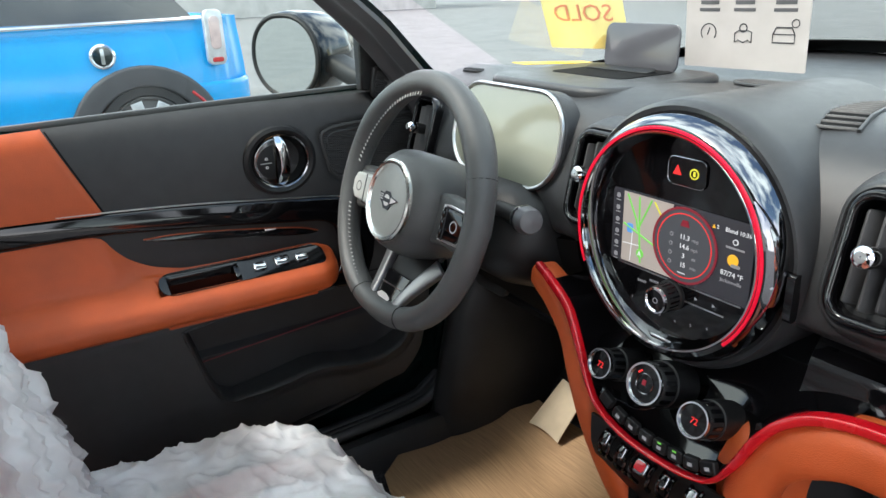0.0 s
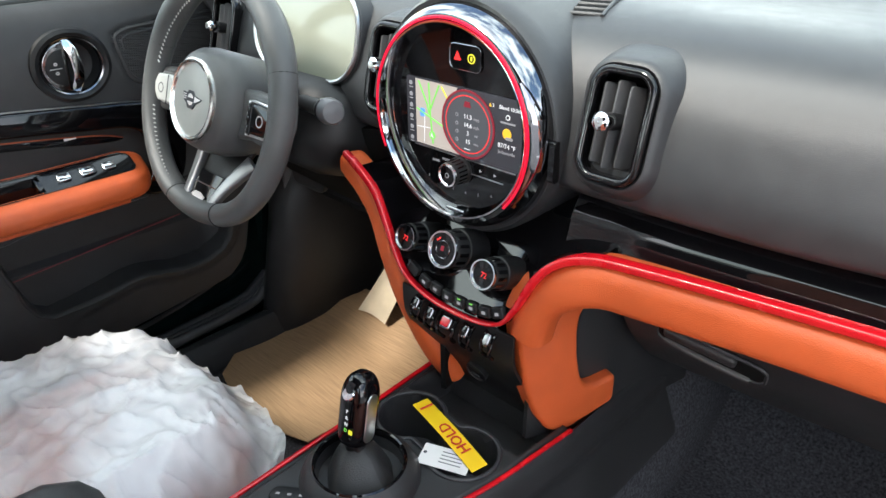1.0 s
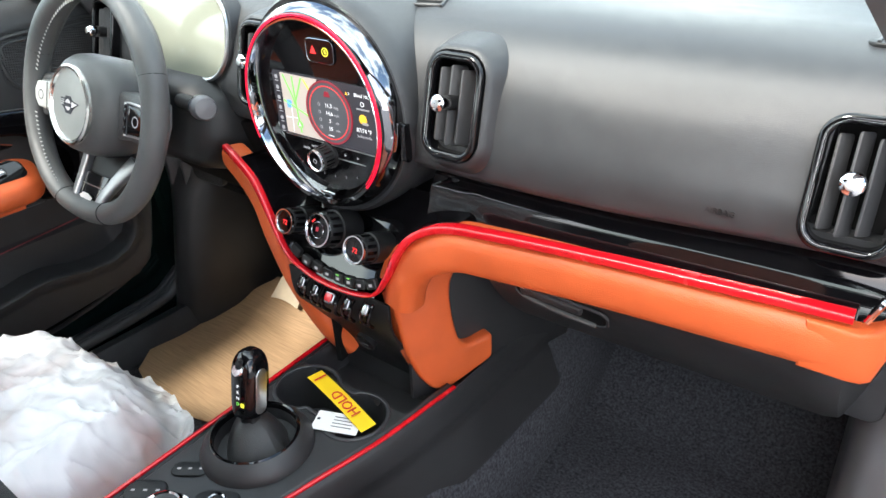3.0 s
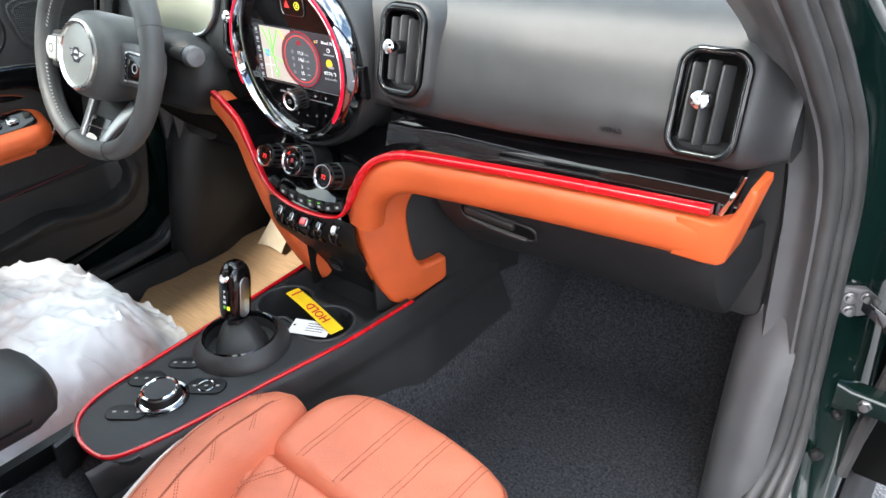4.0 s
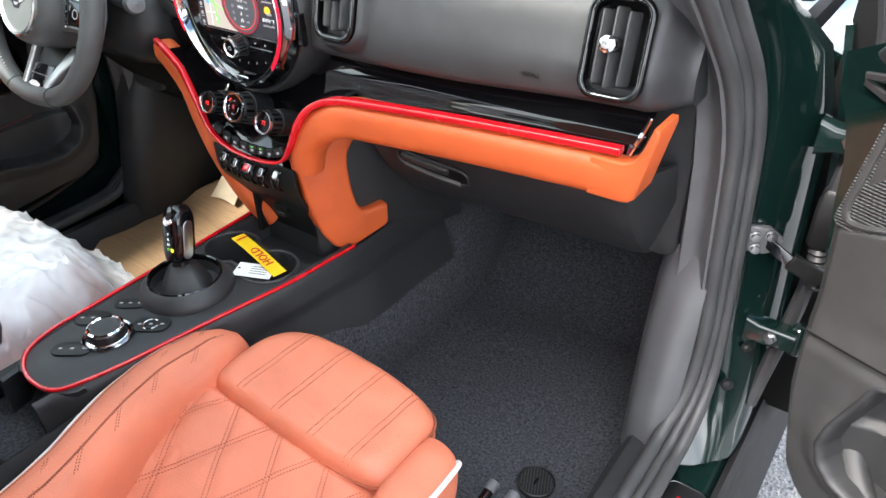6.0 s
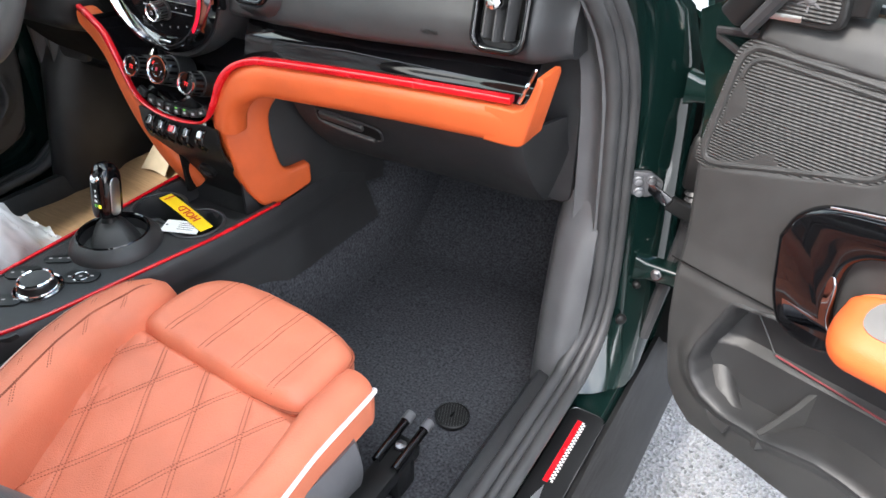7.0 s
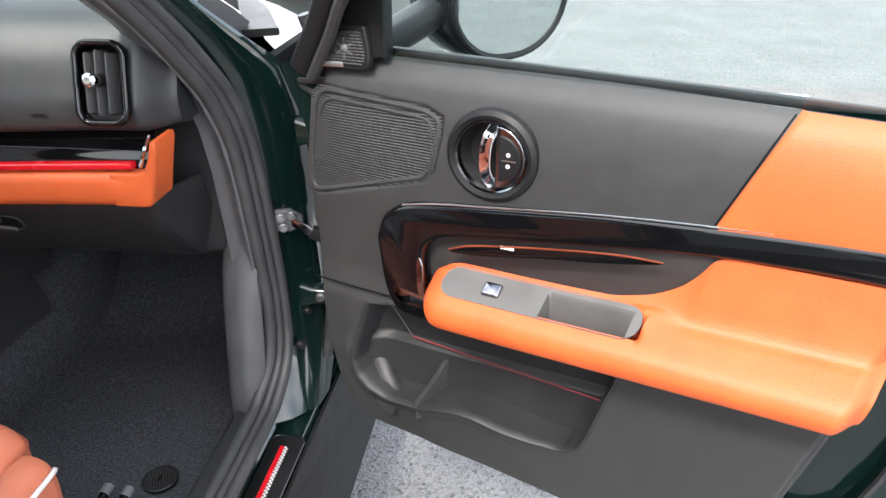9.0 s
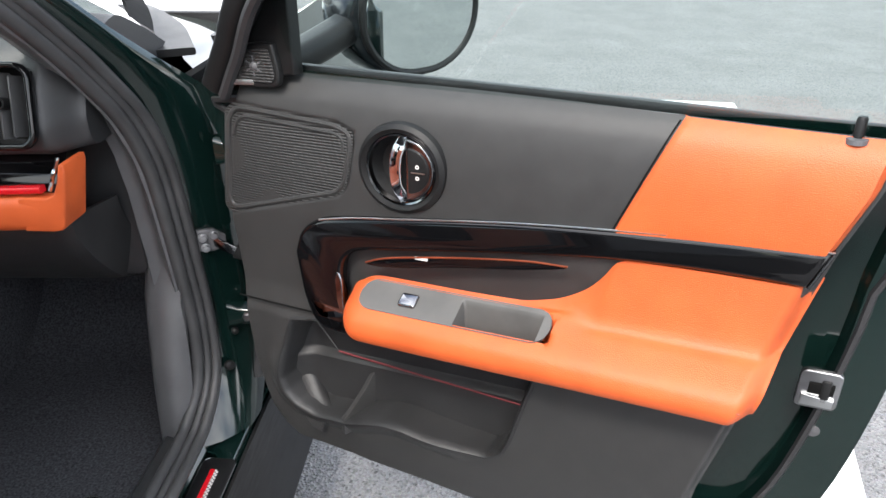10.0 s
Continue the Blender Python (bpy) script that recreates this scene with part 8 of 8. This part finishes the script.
# sticker seen from behind
sk = thing("sold_sticker", "yellow sticker on the windscreen seen from behind", "sticker", at=(-0.45, 0.62, 1.15))
SK = frame_at((-0.585, 0.40, 1.208), (0.94, 0.33, 0.0), (0.10, -0.45, 0.88))
part("paper", prism(rrect(0.17, 0.11, 0.004), 0.0008, SK), YELPALE, sk)
part("lettering", letters("SOLD", 0.05, SK @ Matrix.Diagonal((-1, 1, 1, 1)) @ Matrix.Translation((0, 0.02, 0.0018)), 0.0004), REDPALE, sk)
solo("yellow_paper", prism(rrect(0.16, 0.05, 0.003), 0.001, frame_at((-0.60, 0.34, 1.1375), (0.15, 0.98, -0.05), (-0.98, 0.15, 0.0))), YELLOW, "yellow paper slip lying on the dash top", "paper")

# ---------------------------------------------------------------- neighbouring blue hatchback
bc = thing("parked_car", "bright blue hatchback with black wheel arches parked alongside", "car", at=(-4.6, -0.9, 0.12))
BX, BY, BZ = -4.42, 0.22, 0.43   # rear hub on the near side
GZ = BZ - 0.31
def flank(u, v):
    y = BY + 0.72 - 3.7 * u
    z = GZ + 0.22 + 0.80 * v
    tail = 0.28 * sstep(BY + 0.35, BY + 0.72, y) ** 2
    return (BX + 0.05 + 0.06 * math.sin(math.pi * min(v * 1.1, 1)) - 0.05 * v * v - tail, y, z)
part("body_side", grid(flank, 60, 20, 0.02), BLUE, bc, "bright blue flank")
def tail(u, v):
    z = GZ + 0.22 + 0.80 * v
    a = flank(0.0, v)
    return (a[0] - 1.25 * u, a[1] + 0.06 * math.sin(math.pi * u), z)
part("body_tail", grid(tail, 16, 16, 0.02), BLUE, bc)
def upper(u, v):
    y = BY + 0.38 - 3.0 * u
    return (BX + 0.02 - 0.16 * v, y - 0.28 * v * (1 - u) + 0.3 * v * u, GZ + 1.02 + 0.36 * v)
g = part("side_window", grid(upper, 16, 6), DARKPANE, bc, "dark side glass")
part("waist_line", tube([(BX + 0.045, BY + 0.42, GZ + 1.02), (BX + 0.055, BY - 1.2, GZ + 1.0), (BX + 0.05, BY - 2.6, GZ + 0.98)], 0.014, 8), CHROME, bc, "chrome waist line")
part("roof", grid(lambda u, v: (BX - 0.14 - 1.1 * u, BY + 0.12 - 2.3 * v, GZ + 1.385 + 0.03 * math.sin(math.pi * u)), 10, 10, 0.03), BLUE, bc)
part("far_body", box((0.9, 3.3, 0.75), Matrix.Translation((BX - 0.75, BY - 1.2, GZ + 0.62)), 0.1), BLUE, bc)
for k, wy in enumerate((BY, BY - 2.46)):
    W = Matrix.Translation((BX + 0.145, wy, BZ + 0.03)) @ Matrix.Rotation(radians(90), 4, "Y")
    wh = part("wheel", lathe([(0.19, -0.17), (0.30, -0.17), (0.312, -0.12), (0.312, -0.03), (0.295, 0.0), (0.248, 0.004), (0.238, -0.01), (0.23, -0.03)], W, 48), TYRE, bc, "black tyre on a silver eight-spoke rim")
    part("rim", lathe([(0.240, -0.008), (0.232, 0.002), (0.220, -0.004), (0.212, -0.016), (0.0001, -0.018)], W, 48), SILVERDARK, wh)
    for i in range(8):
        a = 2 * math.pi * i / 8 + 0.3
        part("spoke", prism([(0.03, -0.024), (0.215, -0.036), (0.218, 0.036), (0.03, 0.024)], 0.015, W @ Matrix.Rotation(a, 4, "Z") @ Matrix.Translation((0, 0, -0.017)), 0.006), SILVER, wh)
    part("hub_cap", lathe([(0.045, -0.03), (0.042, 0.002), (0.0001, 0.006)], W, 24), SILVER, wh)
    arch = [(BX + 0.125, wy + 0.40 * math.cos(a), BZ - 0.01 + 0.40 * math.sin(a)) for a in [radians(-20 + 220 * i / 24) for i in range(25)]]
    part("wheel_arch", sweep(bmesh.new(), arch, rrect(0.13, 0.06, 0.02, 4), up=(1, 0, 0)), ARCHBLACK, bc, "black plastic wheel arch")
    part("arch_well", prism([(0.36 * math.cos(a), 0.36 * math.sin(a)) for a in [radians(-20 + 220 * i / 20) for i in range(21)]], 0.004, Matrix(((0, 0, 1, BX + 0.118), (1, 0, 0, wy), (0, 1, 0, BZ - 0.02), (0, 0, 0, 1)))), INKBLACK, bc)
part("side_marker", tube([(BX + 0.149, BY + 0.28, BZ + 0.275), (BX + 0.149, BY + 0.34, BZ + 0.215), (BX + 0.147, BY + 0.36, BZ + 0.18)], 0.012, 8), REDLAMP, bc, "red side marker")
FM = Matrix.Translation((BX + 0.118, BY - 0.20, GZ + 0.83)) @ Matrix.Rotation(radians(90), 4, "Y")
fl = part("fuel_cap", lathe([(0.075, -0.03), (0.073, 0.004), (0.062, 0.010), (0.055, 0.002), (0.0001, 0.004)], FM, 36), CHROME, bc, "round chrome fuel flap")
part("cap_bar", box((0.09, 0.02, 0.008), FM @ Matrix.Translation((0, 0, 0.006)), 0.003), SATIN, fl)
tl = part("tail_lamp", prism(rrect(0.13, 0.34, 0.04, 5), 0.03, frame_at((BX + 0.10, BY + 0.47, GZ + 0.90), (-0.25, 1, 0), (0, 0, 1)), 0.012), SILVER, bc, "tall tail lamp with pale surround")
part("lens", prism(rrect(0.07, 0.20, 0.03, 5), 0.01, frame_at((BX + 0.13, BY + 0.475, GZ + 0.93), (-0.25, 1, 0), (0, 0, 1)), 0.004), LAMPPALE, tl)
part("lens_foot", prism(rrect(0.075, 0.03, 0.012, 4), 0.01, frame_at((BX + 0.13, BY + 0.475, GZ + 0.765), (-0.25, 1, 0), (0, 0, 1)), 0.004), REDLAMP, tl)
part("bumper", sweep(bmesh.new(), cat([(BX + 0.11, BY + 0.30, GZ + 0.50), (BX + 0.05, BY + 0.60, GZ + 0.50), (BX - 0.3, BY + 0.74, GZ + 0.50), (BX - 1.0, BY + 0.74, GZ + 0.50)], 6), rrect(0.06, 0.26, 0.03, 4)), BLUE, bc, "blue rear bumper")

# distance: unseen pale blocks added along the car park's far edge for reflections
for i, (x, y, w, dd, h) in enumerate(((-38, 12, 10, 16, 5), (-30, 34, 22, 8, 6), (2, 46, 26, 8, 5), (34, 36, 16, 10, 6), (44, 4, 8, 24, 5), (30, -34, 26, 10, 6), (-8, -46, 30, 8, 5))):
    b = thing("backdrop_building", "pale low building block added out of view for reflections", "building", group="distant buildings", at=(x, y, 0))
    part("wall", box((w, dd, h), Matrix.Translation((x, y, h / 2)), 0.05), CONCRETE, b)
    part("roof", box((w + 0.6, dd + 0.6, 0.5), Matrix.Translation((x, y, h + 0.25)), 0.05), HARDGREY, b)
    for k in range(int(w // 3)):
        part("window", box((1.8, 0.1, 1.6), Matrix.Translation((x - w / 2 + 1.6 + 3 * k, y - math.copysign(dd / 2 + 0.02, y), 1.8)), 0.02), DARKPANE, b)
